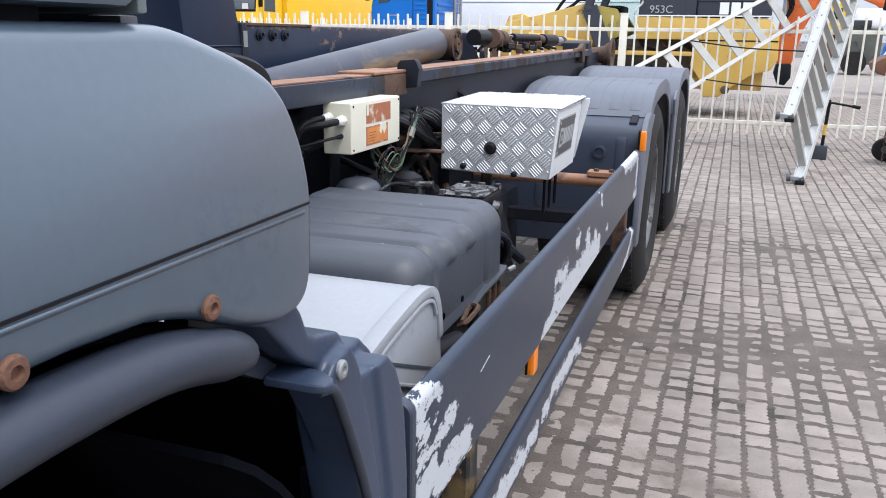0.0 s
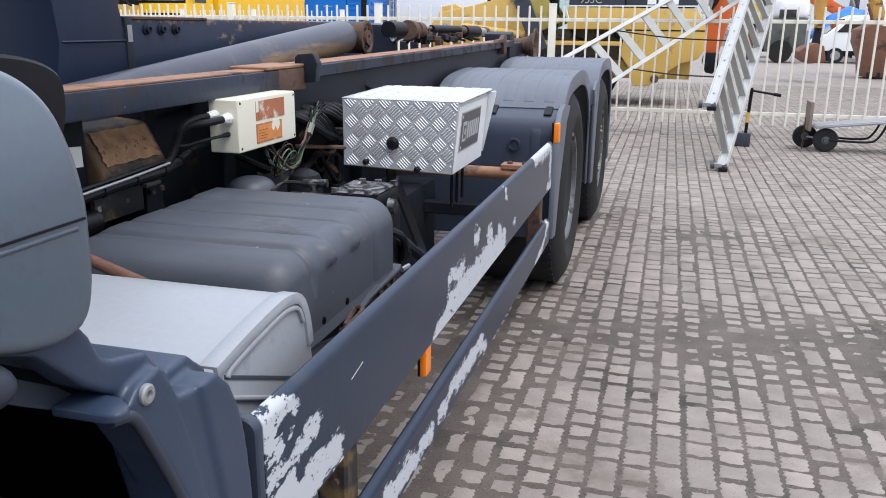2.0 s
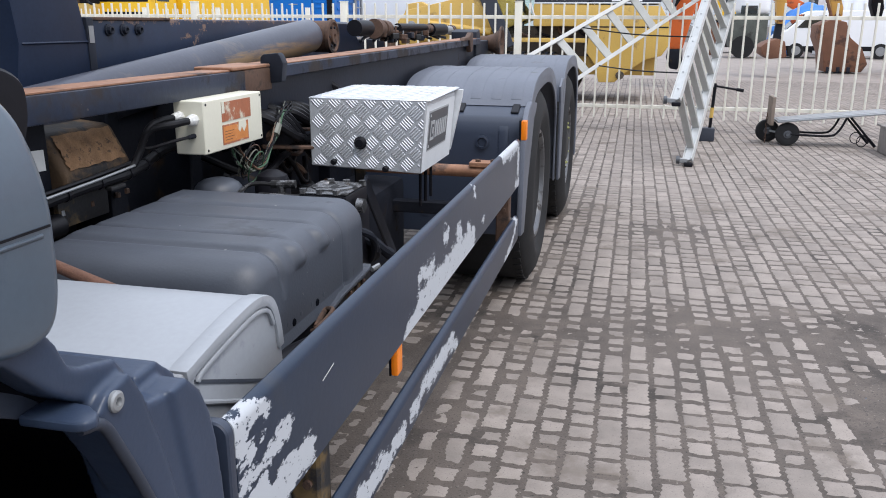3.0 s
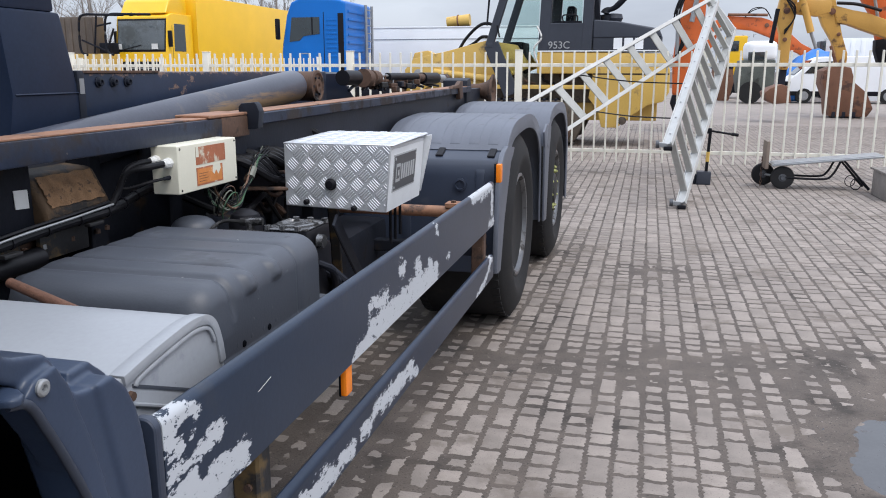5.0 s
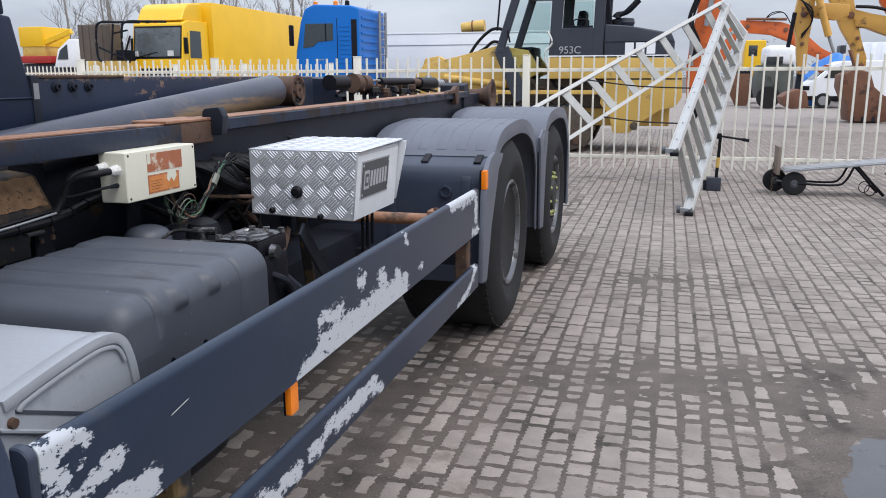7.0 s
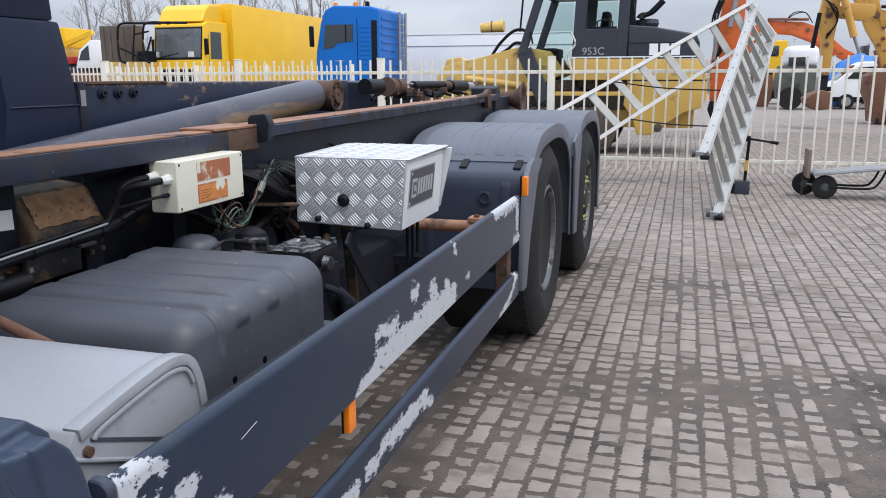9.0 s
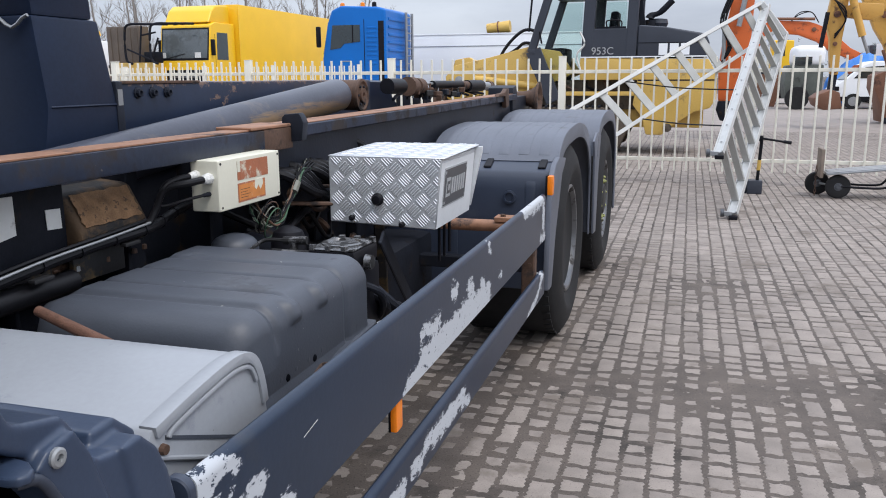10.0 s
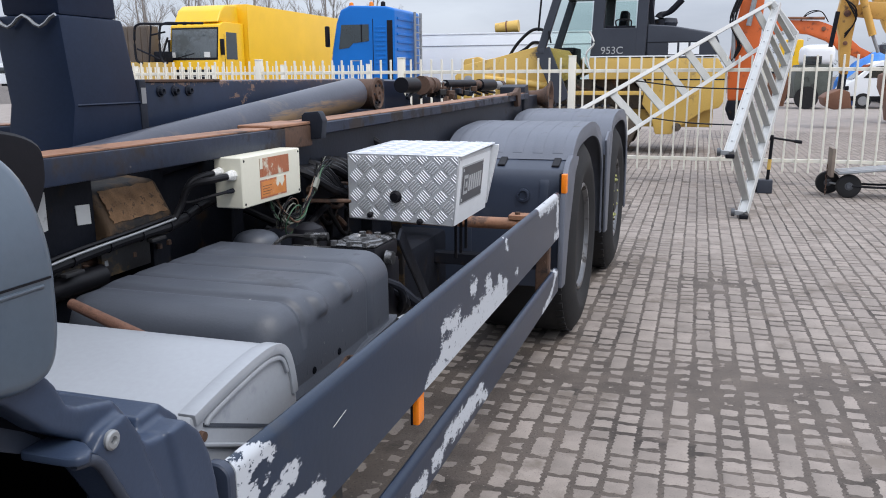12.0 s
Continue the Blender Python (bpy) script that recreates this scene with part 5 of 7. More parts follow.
part("wire_sleeve", tube([(-0.614, 2.775, 1.108), (-0.618, 2.810, 1.136)], 0.013, 8), M_wire_w, TRUCK, "pale wire sleeve")
bm = lathe([(0, 0.055), (0.10, 0.055), (0.125, 0.045), (0.14, 0.02)], (-0.55, 2.60, 0.885), "z", 24)
part("oil_bottle", bm, M_dark, TRUCK, "glossy black oil bottle")
part("tee_fitting", tube([(-0.47, 2.42, 1.018), (-0.40, 2.43, 1.02)], 0.012, 10), M_oily, TRUCK)
part("tee_fitting_stem", tube([(-0.44, 2.425, 0.96), (-0.44, 2.425, 1.02)], 0.012, 10), M_oily, TRUCK)
part("thin_pipe", tube(smooth_line([(-0.47, 2.42, 1.018), (-0.52, 2.40, 1.02), (-0.56, 2.38, 0.99), (-0.58, 2.36, 0.95)]), 0.006, 6), M_oily, TRUCK)
part("frame_plate", box((-0.80, 1.45, 0.985), (-0.785, 1.86, 1.06), 0.004), M_rustpatch, TRUCK, "black plate with yellow-brown rust")
part("frame_plate", box((-0.80, 1.93, 0.985), (-0.785, 2.12, 1.075), 0.004), M_rustpatch, TRUCK)
part("air_pipe", tube([(-0.775, 1.3, 1.0), (-0.765, 1.9, 1.005)], 0.028, 14), M_hose, TRUCK)
part("loom_clip", box((-0.742, 1.74, 1.036), (-0.722, 1.80, 1.046), 0.003), M_rustpatch, LOOM)
part("loom_clip", box((-0.742, 2.05, 1.058), (-0.722, 2.11, 1.068), 0.003), M_rustpatch, LOOM)
for k in range(3):
    off = Vector((0.012 * (1 - k), 0, 0.014 + 0.006 * (k % 2)))
    part("loom_strand", tube(smooth_line([Vector((-0.752, 1.45, 1.028)) + off, Vector((-0.744, 1.75, 1.064)) + off, Vector((-0.738, 2.0, 1.080)) + off, Vector((-0.738, 2.16, 1.090)) + off]), 0.0034 if k == 0 else 0.0050, 6), (M_galv, M_hose, M_hose)[k], LOOM)
random.seed(77)
for k in range(14):
    y = 2.75 + random.uniform(0, 0.9)
    z = random.uniform(0.86, 1.2)
    pts = smooth_line([(-0.9, y, z), (-0.74 + random.uniform(-0.05, 0.05), y + 0.05, z + random.uniform(-0.08, 0.05)), (-0.66 + random.uniform(-0.06, 0.06), y + 0.2, z - random.uniform(0, 0.15)), (-0.8, y + 0.5, z - 0.1)])
    part("hose", tube(pts, random.choice((0.009, 0.013, 0.018)), 8), random.choice((M_hose, M_hose, M_hose, M_rusty)), TRUCK)
part("rusty_lever", bar((-0.70, 2.85, 1.055), (-0.46, 3.0, 1.04), 0.03, 0.012, 0.003), M_rusty, TRUCK)
part("rusty_lever", bar((-0.72, 2.95, 1.10), (-0.56, 3.05, 1.095), 0.02, 0.012, 0.003), M_rusty, TRUCK)
for k in range(9):
    y = 1.78 + 0.055 * k
    part("stud", lathe([(0, 0.009), (0.012, 0.008), (0.014, 0.004)], (-0.80 + 0.01 * (k % 2), y, 1.016), "z", 8), M_galv if k % 3 == 0 else M_rusty, TRUCK)
# spring hook and chain behind the rear end of the guard
for k in range(7):
    z = 0.74 - 0.026 * k
    ring = [(-0.03 + (0.008 if k % 2 else 0.002) * math.cos(a), 4.09 + (0.003 if k % 2 else 0.010) * math.cos(a), z + 0.016 * math.sin(a)) for a in [2 * math.pi * q / 10 for q in range(11)]]
    part("chain_link", tube(ring, 0.004, 6), M_rusty, TRUCK)
ring = [(-0.02, 4.06 + 0.05 * math.cos(a), 0.60 + 0.07 * math.sin(a)) for a in [math.pi * (0.8 + q / 9) for q in range(10)]]
part("loose_cable", tube(ring, 0.005, 6), M_galv, TRUCK)
# thin scratch marks in the guard paint
part("scratch", bar((0.0162, 1.555, 0.853), (0.0162, 1.612, 0.863), 0.0009, 0.0009), M_white, TRUCK)

# ---------------------------------------------------------------- the yard: fence, ladder, jack, cart
FY = 12.3
def build_fence(xs, y, z_low, z_high, top, pitch, name_label):
    f = thing("fence", (xs[0], y, 0), name_label, "fence", kind="")
    post = None
    for x in xs:
        bm = box((x - 0.05, y - 0.05, 0), (x + 0.05, y + 0.05, top + 0.02), 0.006)
        bm = box((x - 0.055, y - 0.055, top + 0.02), (x + 0.055, y + 0.055, top + 0.032), 0.004, 1, bm)
        part("fence_post", bm, M_fence, f, "cream square steel post")
    me = None
    for a, b in zip(xs, xs[1:]):
        for z in (z_low, z_high):
            part("fence_rail", box((a + 0.05, y - 0.02, z - 0.025), (b - 0.05, y + 0.02, z + 0.025), 0.004, 1), M_fence, f)
        n = round((b - a) / pitch)
        for k in range(1, n):
            x = a + (b - a) * k / n
            if me is None:
                bm = box((-0.0125, -0.016, z_low - 0.16), (0.0125, 0.016, top), 0.003, 1)
                ob = part("picket", bm, M_fence, None)
                me = ob.data
            else:
                ob = new("picket", me)
            ob.parent = f
            ob.location = Vector((x, y - 0.03, 0)) - BASE[f]
    return f


build_fence([-8.84, -6.265, -3.79, -1.153, 1.45, 4.05, 6.65, 9.25], FY, 0.33, 1.555, 1.745, 0.161, "cream-painted steel picket fence across the yard")
build_fence([-17.6, -15.0, -12.4, -10.25, -7.73], 20.5, 0.33, 1.60, 1.80, 0.140, "lower cream picket fence further back")


def build_ladder():
    L = thing("step_ladder", (1.13, 9.28, 0), "large aluminium folding ladder tipped on its side against the fence", "ladder")

    def section(a1, a2, b1, b2, n, wide, name):
        """Two stiles from a to b with n flat treads between."""
        a1, a2, b1, b2 = map(Vector, (a1, a2, b1, b2))
        across = ((a2 - a1).normalized() + (b2 - b1).normalized()).normalized()
        stiles = []
        for p, q in ((a1, b1), (a2, b2)):
            d = (q - p).normalized()
            nrm = d.cross(across).normalized()
            bm = bar(p, q, 0.028, wide, 0.004, None, nrm)
            join_bm(bm, bar(p + nrm * wide / 2 , q + nrm * wide / 2, 0.05, 0.012, 0.003, None, nrm))
            join_bm(bm, bar(p - nrm * wide / 2, q - nrm * wide / 2, 0.05, 0.012, 0.003, None, nrm))
            st = part("stile", bm, M_ladder, L, "aluminium stile")
            stiles.append(st)
        for k in range(n):
            t = (k + 0.6) / (n + 0.2)
            p, q = a1.lerp(b1, t), a2.lerp(b2, t)
            d = (b1 - a1).normalized()
            nrm = d.cross((q - p).normalized()).normalized()
            flat = (nrm * 0.9 + d * (0.43 if name == "a" else -0.43)).normalized()
            part("tread", bar(p, q, 0.085 if name == "a" else 0.10, 0.024, 0.003, None, flat.cross((q - p).normalized()) if name == "a" else Vector((0.25, -0.9, 0.3))), M_rung, L, "flat ribbed tread")
            part("rivet", lathe([(0, 0.012), (0.006, 0.010), (0.008, 0.004)], p - (q - p).normalized() * 0.016, "z", 8), M_galv, stiles[0])
        return stiles

    A1, A2 = (0.95, 9.10, 0.70), (1.135, 9.29, 0.05)
    T1, T2 = (1.60, 13.0, 2.45), (1.87, 13.05, 2.06)
    section(A1, A2, T1, T2, 11, 0.10, "a")
    C1, C2 = (-0.95, 10.8, 0.98), (-0.52, 10.8, 0.56)
    D1, D2 = (1.50, 12.9, 2.47), (1.72, 12.95, 2.08)
    section(C1, C2, D1, D2, 8, 0.08, "b")
    # hinge cap, feet and castors
    part("hinge_cap", bar((1.50, 12.93, 2.49), (1.88, 13.03, 2.02), 0.14, 0.10, 0.02), M_ladder, L)
    for p in (Vector(A1), Vector(A2)):
        part("rubber_foot", box(p + Vector((-0.035, -0.07, -0.05)), p + Vector((0.055, 0.03, -0.008)), 0.01), M_dark, L, "black rubber foot")
        c = p + Vector((-0.10, 0.0, 0.01))
        w = part("castor", lathe([(-0.02, 0.02), (-0.018, 0.042), (0.018, 0.042), (0.02, 0.02)], c, "x", 20), M_plate, L, "small castor wheel")
        part("castor_fork", bar(c, p, 0.03, 0.05, 0.004), M_galv, L)
    for a, b, sag in (((-0.219, 11.43, 1.424), (1.181, 10.49, 1.323), 0.03), ((0.041, 11.34, 0.941), (1.044, 9.667, 0.954), 0.02)):
        a, b = Vector(a), Vector(b)
        part("spreader_strap", tube(smooth_line([a, (a + b) / 2 - Vector((0, 0, sag)), b]), 0.009, 6), M_dark, L, "black spreader strap")
    return L


build_ladder()


def build_prop():
    p = thing("drawbar_jack", (1.505, 11.4, 0), "dark steel T-handled rod standing in a block", "jack")
    part("foot_block", box((1.405, 11.32, 0.0), (1.585, 11.5, 0.17), 0.01), M_grey, p)
    part("foot_fin", box((1.365, 11.36, 0.0), (1.405, 11.46, 0.13), 0.006), M_steel, p)
    part("rod", tube([(1.525, 11.4, 0.17), (1.545, 11.4, 0.70)], 0.021, 10), M_dark, p)
    part("yellow_sleeve", tube([(1.530, 11.4, 0.30), (1.535, 11.4, 0.43)], 0.024, 10), M_machine, p, "yellow sleeve")
    part("handle", tube([(1.505, 11.4, 0.71), (1.885, 11.38, 0.655)], 0.014, 10), M_dark, p)
    part("grip", tube([(1.805, 11.384, 0.667), (1.895, 11.38, 0.654)], 0.022, 10), M_dark, p)
    part("head", box((1.500, 11.36, 0.67), (1.560, 11.44, 0.74), 0.01), M_dark, p)
    return p


build_prop()


def build_cart():
    c = thing("hand_cart", (2.4, 11.3, 0), "grey aluminium hand truck lying flat on two black wheels", "hand truck")
    for (x, y) in ((2.44, 11.18), (2.25, 11.52)):
        w = part("wheel", lathe([(-0.035, 0.06), (-0.04, 0.09), (-0.03, 0.135), (-0.012, 0.145), (0.012, 0.145), (0.03, 0.135), (0.04, 0.09), (0.035, 0.06)], (x, y, 0.145), "y", 28), M_tyre, c, "black rubber cart wheel")
        part("wheel_rim", lathe([(-0.050, 0.012), (-0.052, 0.026), (-0.036, 0.034), (-0.034, 0.064), (0.034, 0.064), (0.036, 0.034), (0.052, 0.026), (0.050, 0.012)], (x, y, 0.145), "y", 20), M_plate, w, "grey wheel rim")
    part("axle", tube([(2.44, 11.18, 0.145), (2.25, 11.52, 0.145)], 0.014, 8), M_galv, c)
    bm = prism([(2.30, 0.285), (2.30, 0.31), (3.58, 0.455), (3.58, 0.43)], 11.10, 11.52, "y", 0.006, 1)
    bed = part("bed", bm, M_galv, c, "pale grey aluminium bed")
    for k in range(3):
        part("bed_slat", prism([(2.32, 0.312), (2.32, 0.320), (3.57, 0.462), (3.57, 0.454)], 11.12 + k * 0.135, 11.23 + k * 0.135, "y", 0.003, 1), M_galv, bed)
    part("toe_plate", box((2.22, 11.14, 0.25), (2.26, 11.48, 0.60), 0.006), mat("brown_board", (0.19, 0.15, 0.12), 0.75, 0, 0.2, 8, 60, 0.3), c, "brown toe plate")
    for y in (11.15, 11.47):
        part("under_tube", tube(smooth_line([(2.46, y, 0.15), (2.9, y, 0.14), (3.02, y, 0.20), (3.10, y, 0.37)]), 0.014, 8), M_dark, c)
        part("handle_leg", tube([(3.14, y, 0.38), (3.45, y - 0.03, 0.03)], 0.014, 8), M_dark, c)
        part("leg_grip", tube([(3.36, y - 0.02, 0.13), (3.45, y - 0.03, 0.03)], 0.019, 8), M_dark, c)
        ring = [(3.30 + 0.06 * math.cos(a), y, 0.09 + 0.07 * math.sin(a)) for a in [2 * math.pi * k / 14 for k in range(15)]]
        part("handle_loop", tube(ring, 0.006, 6), M_dark, c)
    bm = bmesh.new()
    for k in range(9):
        z = 0.38 - 0.042 * k
        ring = [(2.185 + (0.012 if k % 2 else 0.005) * math.cos(a), 11.2 + (0.005 if k % 2 else 0.012) * math.cos(a), z + 0.024 * math.sin(a)) for a in [2 * math.pi * q / 10 for q in range(11)]]
        tube(ring, 0.004, 5, bm)
    part("hanging_chain", bm, M_rusty, c, "hanging rusty chain")
    return c


build_cart()
P = thing("wooden_pallet", (3.75, 10.6, 0), "grey-brown wooden pallet on the paving", "pallet")
for k in range(5):
    part("deck_board", box((3.42, 10.30 + 0.16 * k, 0.30), (4.4, 10.42 + 0.16 * k, 0.325), 0.004), M_bark, P)
for k in range(3):
    part("pallet_block", box((3.44 + 0.4 * k, 10.32, 0.0), (3.56 + 0.4 * k, 10.98, 0.30), 0.006), M_bark, P)


# ---------------------------------------------------------------- machines beyond the fence
def build_loader():
    y0, y1 = 16.5, 18.4
    o = thing("track_loader", (-1.2, 17.4, 0), "yellow and charcoal tracked loader parked behind the fence", "track loader")
    # tracks
    for ya in (16.45, 17.95):
        pts = [(-3.2, 0.45), (-3.05, 0.75), (-2.7, 0.9), (-1.0, 0.9), (-0.62, 0.75), (-0.5, 0.45), (-0.65, 0.12), (-1.0, 0.02), (-2.7, 0.02), (-3.05, 0.15)]
        bm = prism(pts, ya, ya + 0.45, "y", 0.03, 2)
        tr = part("track", bm, M_trackmud, o, "muddy dark steel track")
        for k in range(16):
            part("grouser", box((-2.8 + 0.115 * k, ya - 0.01, 0.895), (-2.75 + 0.115 * k, ya + 0.46, 0.935), 0.004, 1), M_steel, tr)
        for k in range(6):
            part("track_roller", lathe([(0, 0.13), (-0.03, 0.12), (-0.04, 0.05)], (-2.85 + 0.40 * k, ya, 0.28), "y", 16), M_rusty, tr)
    part("belly_frame", box((-2.6, 16.9, 0.5), (0.9, 18.0, 1.1), 0.03), M_machine, o)
    bm = prism([(-1.45, 1.42), (-1.45, 1.84), (0.93, 1.80), (1.10, 1.5), (1.11, 1.07), (1.0, 0.89), (0.72, 0.82), (0.34, 0.56), (0.15, 0.38), (-0.15, 0.38), (-0.24, 0.72), (-0.42, 0.95), (-0.35, 1.42)], y0, y1, "y", 0.03, 2)
    part("engine_frame", bm, M_machine, o, "yellow lower engine housing")
    part("step_rail", box((-2.6, y0 + 0.02, 1.12), (-0.40, y0 + 0.10, 1.20), 0.01), M_machine, o, "yellow step rail")
    part("running_gear", box((-2.5, y0 + 0.3, 0.85), (-0.3, y1 - 0.3, 1.42), 0.03), M_trackmud, o, "dark muddy running gear")
    for k in range(5):
        part("gear_pipe", tube(smooth_line([(-2.2 + 0.4 * k, y0 + 0.25, 1.40), (-2.1 + 0.4 * k, y0 + 0.2, 1.28), (-1.9 + 0.4 * k, y0 + 0.22, 1.22)]), 0.03, 6), M_rusty if k % 2 else M_hose, o)
    part("tow_lug", lathe([(0, 0.08), (-0.05, 0.08), (-0.06, 0.03)], (0.25, y0 + 0.02, 0.52), "y", 14), M_trackmud, o)
    part("frame_groove", box((-0.34, y0 - 0.004, 1.40), (1.09, y0 + 0.02, 1.425), 0), M_black, o)
    part("white_stripe", box((-1.44, y0 - 0.006, 1.84), (0.92, y0 + 0.01, 1.862), 0), M_trailer, o)
    bm = prism([(-0.38, 1.85), (-0.38, 2.44), (0.1, 2.40), (0.86, 2.26), (0.93, 2.1), (0.93, 1.85)], y0 + 0.02, y1 - 0.02, "y", 0.04, 3)
    part("engine_hood", bm, M_grey, o, "charcoal engine hood")
    part("hood_seam", box((-0.37, y0 + 0.012, 2.10), (0.9, y0 + 0.03, 2.112), 0), M_black, o)
    # cab with real openings
    cab = part("cab_roof", box((-2.15, y0, 3.05), (-0.36, y1, 3.25), 0.05, 3), M_grey, o)
    posts = [((-2.42, 1.95), (-2.06, 3.1), 0.16), ((-1.33, 1.85), (-1.27, 3.1), 0.22), ((-0.50, 1.85), (-0.46, 3.1), 0.20)]
    for ya in (y0 + 0.05, y1 - 0.05):
        for (xa, za), (xb, zb), w in posts:
            part("cab_pillar", bar((xa, ya, za), (xb, ya, zb), w, 0.09, 0.015, None, (0, 1, 0)), M_grey, o)
        part("cab_lower_front", bar((-2.38, ya, 2.0), (-1.95, ya, 1.0), 0.30, 0.09, 0.01, None, (0, 1, 0)), M_grey, o)
        part("side_panel", prism([(-1.38, 1.84), (-1.38, 2.38), (-0.40, 2.38), (-0.40, 1.84)], ya - 0.04, ya + 0.04, "y", 0.01, 1), M_grey, o)
        part("door_glass", prism([(-2.30, 2.02), (-2.0, 3.02), (-1.42, 3.02), (-1.46, 1.6), (-1.7, 1.3), (-1.98, 1.25)], ya, ya + 0.008, "y"), M_clear, o, "clear cab door glass").visible_shadow = False
        part("window_glass", prism([(-1.16, 2.38), (-1.16, 3.02), (-0.6, 3.02), (-0.6, 2.38)], ya, ya + 0.008, "y"), M_clear, o, "clear cab side window").visible_shadow = False
        part("window_frame", box((-1.16, ya - 0.01, 2.36), (-0.6, ya + 0.02, 2.42), 0.005), M_black, o)
    part("front_sill", box((-2.46, y0, 1.92), (-2.34, y1, 2.02), 0.01), M_grey, o)
    part("dashboard", box((-2.15, y0 + 0.5, 1.4), (-1.8, y1 - 0.5, 2.05), 0.04), M_black, o)
    part("operator_seat", prism([(-1.4, 1.5), (-1.4, 2.0), (-1.05, 2.0), (-0.95, 2.75), (-0.8, 2.75), (-0.85, 1.5)], 17.2, 17.75, "y", 0.05, 3), M_black, o, "black operator seat")
    part("door_handle", tube([(-2.25, y0 - 0.03, 2.35), (-2.20, y0 - 0.03, 2.12)], 0.018, 8), M_dark, o)
    part("grab_rail", tube(smooth_line([(-0.95, y0 - 0.02, 2.40), (-0.95, y0 - 0.04, 2.52), (-0.7, y0 - 0.04, 2.52), (-0.68, y0 - 0.02, 2.40)]), 0.014, 6), M_dark, o)
    # exhaust and air cleaner
    bm = tube(smooth_line([(-0.18, 17.1, 2.42), (-0.18, 17.1, 2.62), (0.0, 17.1, 2.70), (0.22, 17.1, 2.92)]), [0.10, 0.10, 0.10, 0.10, 0.10, 0.10, 0.08, 0.07, 0.06, 0.05, 0.05, 0.05, 0.055, 0.06, 0.06, 0.06, 0.06, 0.06, 0.06][:19], 14)
    part("exhaust", bm, M_black, o, "bent black exhaust stack")
    part("precleaner", lathe([(0, 0.16), (0.1, 0.2), (0.18, 0.18), (0.2, 0.05)], (-0.05, 17.3, 2.40), "z", 18), M_grey, o)
    part("rear_post", bar((-0.30, 16.8, 2.4), (-0.42, 16.8, 3.3), 0.10, 0.10, 0.01), M_black, o)
    # lift arms and bucket
    for ya in (16.75, 17.95):
        bm = prism([(-1.6, 1.55), (-1.9, 1.98), (-2.5, 2.08), (-3.3, 1.88), (-4.05, 1.72), (-4.25, 1.5), (-4.22, 1.05), (-4.0, 0.95), (-3.75, 1.15), (-3.3, 1.1), (-2.4, 1.2)], ya, ya + 0.18, "y", 0.02, 2)
        part("lift_arm", bm, M_machine, o, "yellow lift arm")
        part("arm_pin", lathe([(0, 0.09), (-0.04, 0.09), (-0.05, 0.04)], (-3.95, ya, 1.42), "y", 14), M_galv, o)
    part("tilt_link", prism([(-4.1, 1.3), (-4.3, 1.55), (-4.2, 1.85), (-3.9, 1.9), (-3.2, 1.55), (-3.6, 1.3)], 17.3, 17.5, "y", 0.03, 2), M_machine, o)
    bm = prism([(-5.4, 0.05), (-5.35, 0.12), (-4.6, 0.3), (-4.35, 0.8), (-4.45, 1.25), (-4.3, 1.25), (-4.2, 0.7), (-4.45, 0.12)], 16.3, 18.6, "y", 0.02, 1)
    part("bucket", bm, M_rusty, o, "worn steel bucket")
    part("lift_cylinder", tube([(-2.3, 16.7, 1.3), (-3.6, 16.7, 1.45)], 0.07, 12), M_machine, o)
    for dy in (0.0, 0.12):
        pts = smooth_line([(-3.15, 16.9 + dy, 1.85), (-2.95 + dy, 16.9 + dy, 2.15 - dy), (-2.65, 16.9 + dy, 2.40 - 2 * dy), (-2.4 - dy * 0.3, 16.9 + dy, 2.35 - 2 * dy), (-2.42, 16.9 + dy, 1.98)])
        part("hydraulic_hose", tube(pts, 0.032, 8), M_hose, o)
    part("mirror_bar", tube([(-2.45, 16.45, 2.35), (-2.38, 16.4, 3.1)], 0.02, 6), M_black, o)
    tape = smooth_line([(-1.45, 16.42, 2.32), (-1.36, 16.41, 2.1), (-1.5, 16.41, 1.9), (-1.42, 16.42, 1.6)])
    part("barrier_tape", tube(tape, 0.018, 4), M_white, o, "loose red and white tape")
    # model number, and the maker's mark as plain blocks
    cu = bpy.data.curves.new("model_number", "FONT")
    cu.body = "953C"
    cu.size = 0.195
    cu.extrude = 0.004
    tmp = bpy.data.objects.new("model_number_text", cu)
    scene.collection.objects.link(tmp)
    dg = bpy.context.evaluated_depsgraph_get()
    me = bpy.data.meshes.new_from_object(tmp.evaluated_get(dg))
    bpy.data.objects.remove(tmp)
    tx = new("model_number", me)
    me.materials.clear()
    me.materials.append(M_letter)
    tx.parent = o
    tx.matrix_basis = Matrix.Translation(Vector((-1.24, y0 - 0.008, 1.90)) - BASE[o]) @ Matrix.Rotation(radians(90), 4, "X")
    tx["label"] = "pale lettering 953C"
    for k in range(3):
        x = 0.02 + k * 0.20
        part("mark_block", box((x, y0 + 0.008, 1.88), (x + 0.16, y0 + 0.02, 2.09), 0.002, 1), M_trailer, o)
    return o


build_loader()


def road_wheel(c, r, w, parent):
    t = part("wheel", lathe([(-w / 2, r * 0.5), (-w / 2, r * 0.85), (-w / 2 + 0.04, r), (w / 2 - 0.04, r), (w / 2, r * 0.85), (w / 2, r * 0.5)], c, "x", 24), M_tyre, parent, "black wheel")
    part("rim", lathe([(-w / 2 - 0.005, 0.05), (-w / 2 - 0.005, r * 0.3), (-w / 2 + 0.05, r * 0.48), (w / 2 - 0.05, r * 0.48), (w / 2 + 0.005, r * 0.3), (w / 2 + 0.005, 0.05)], c, "x", 18), M_rim, t)


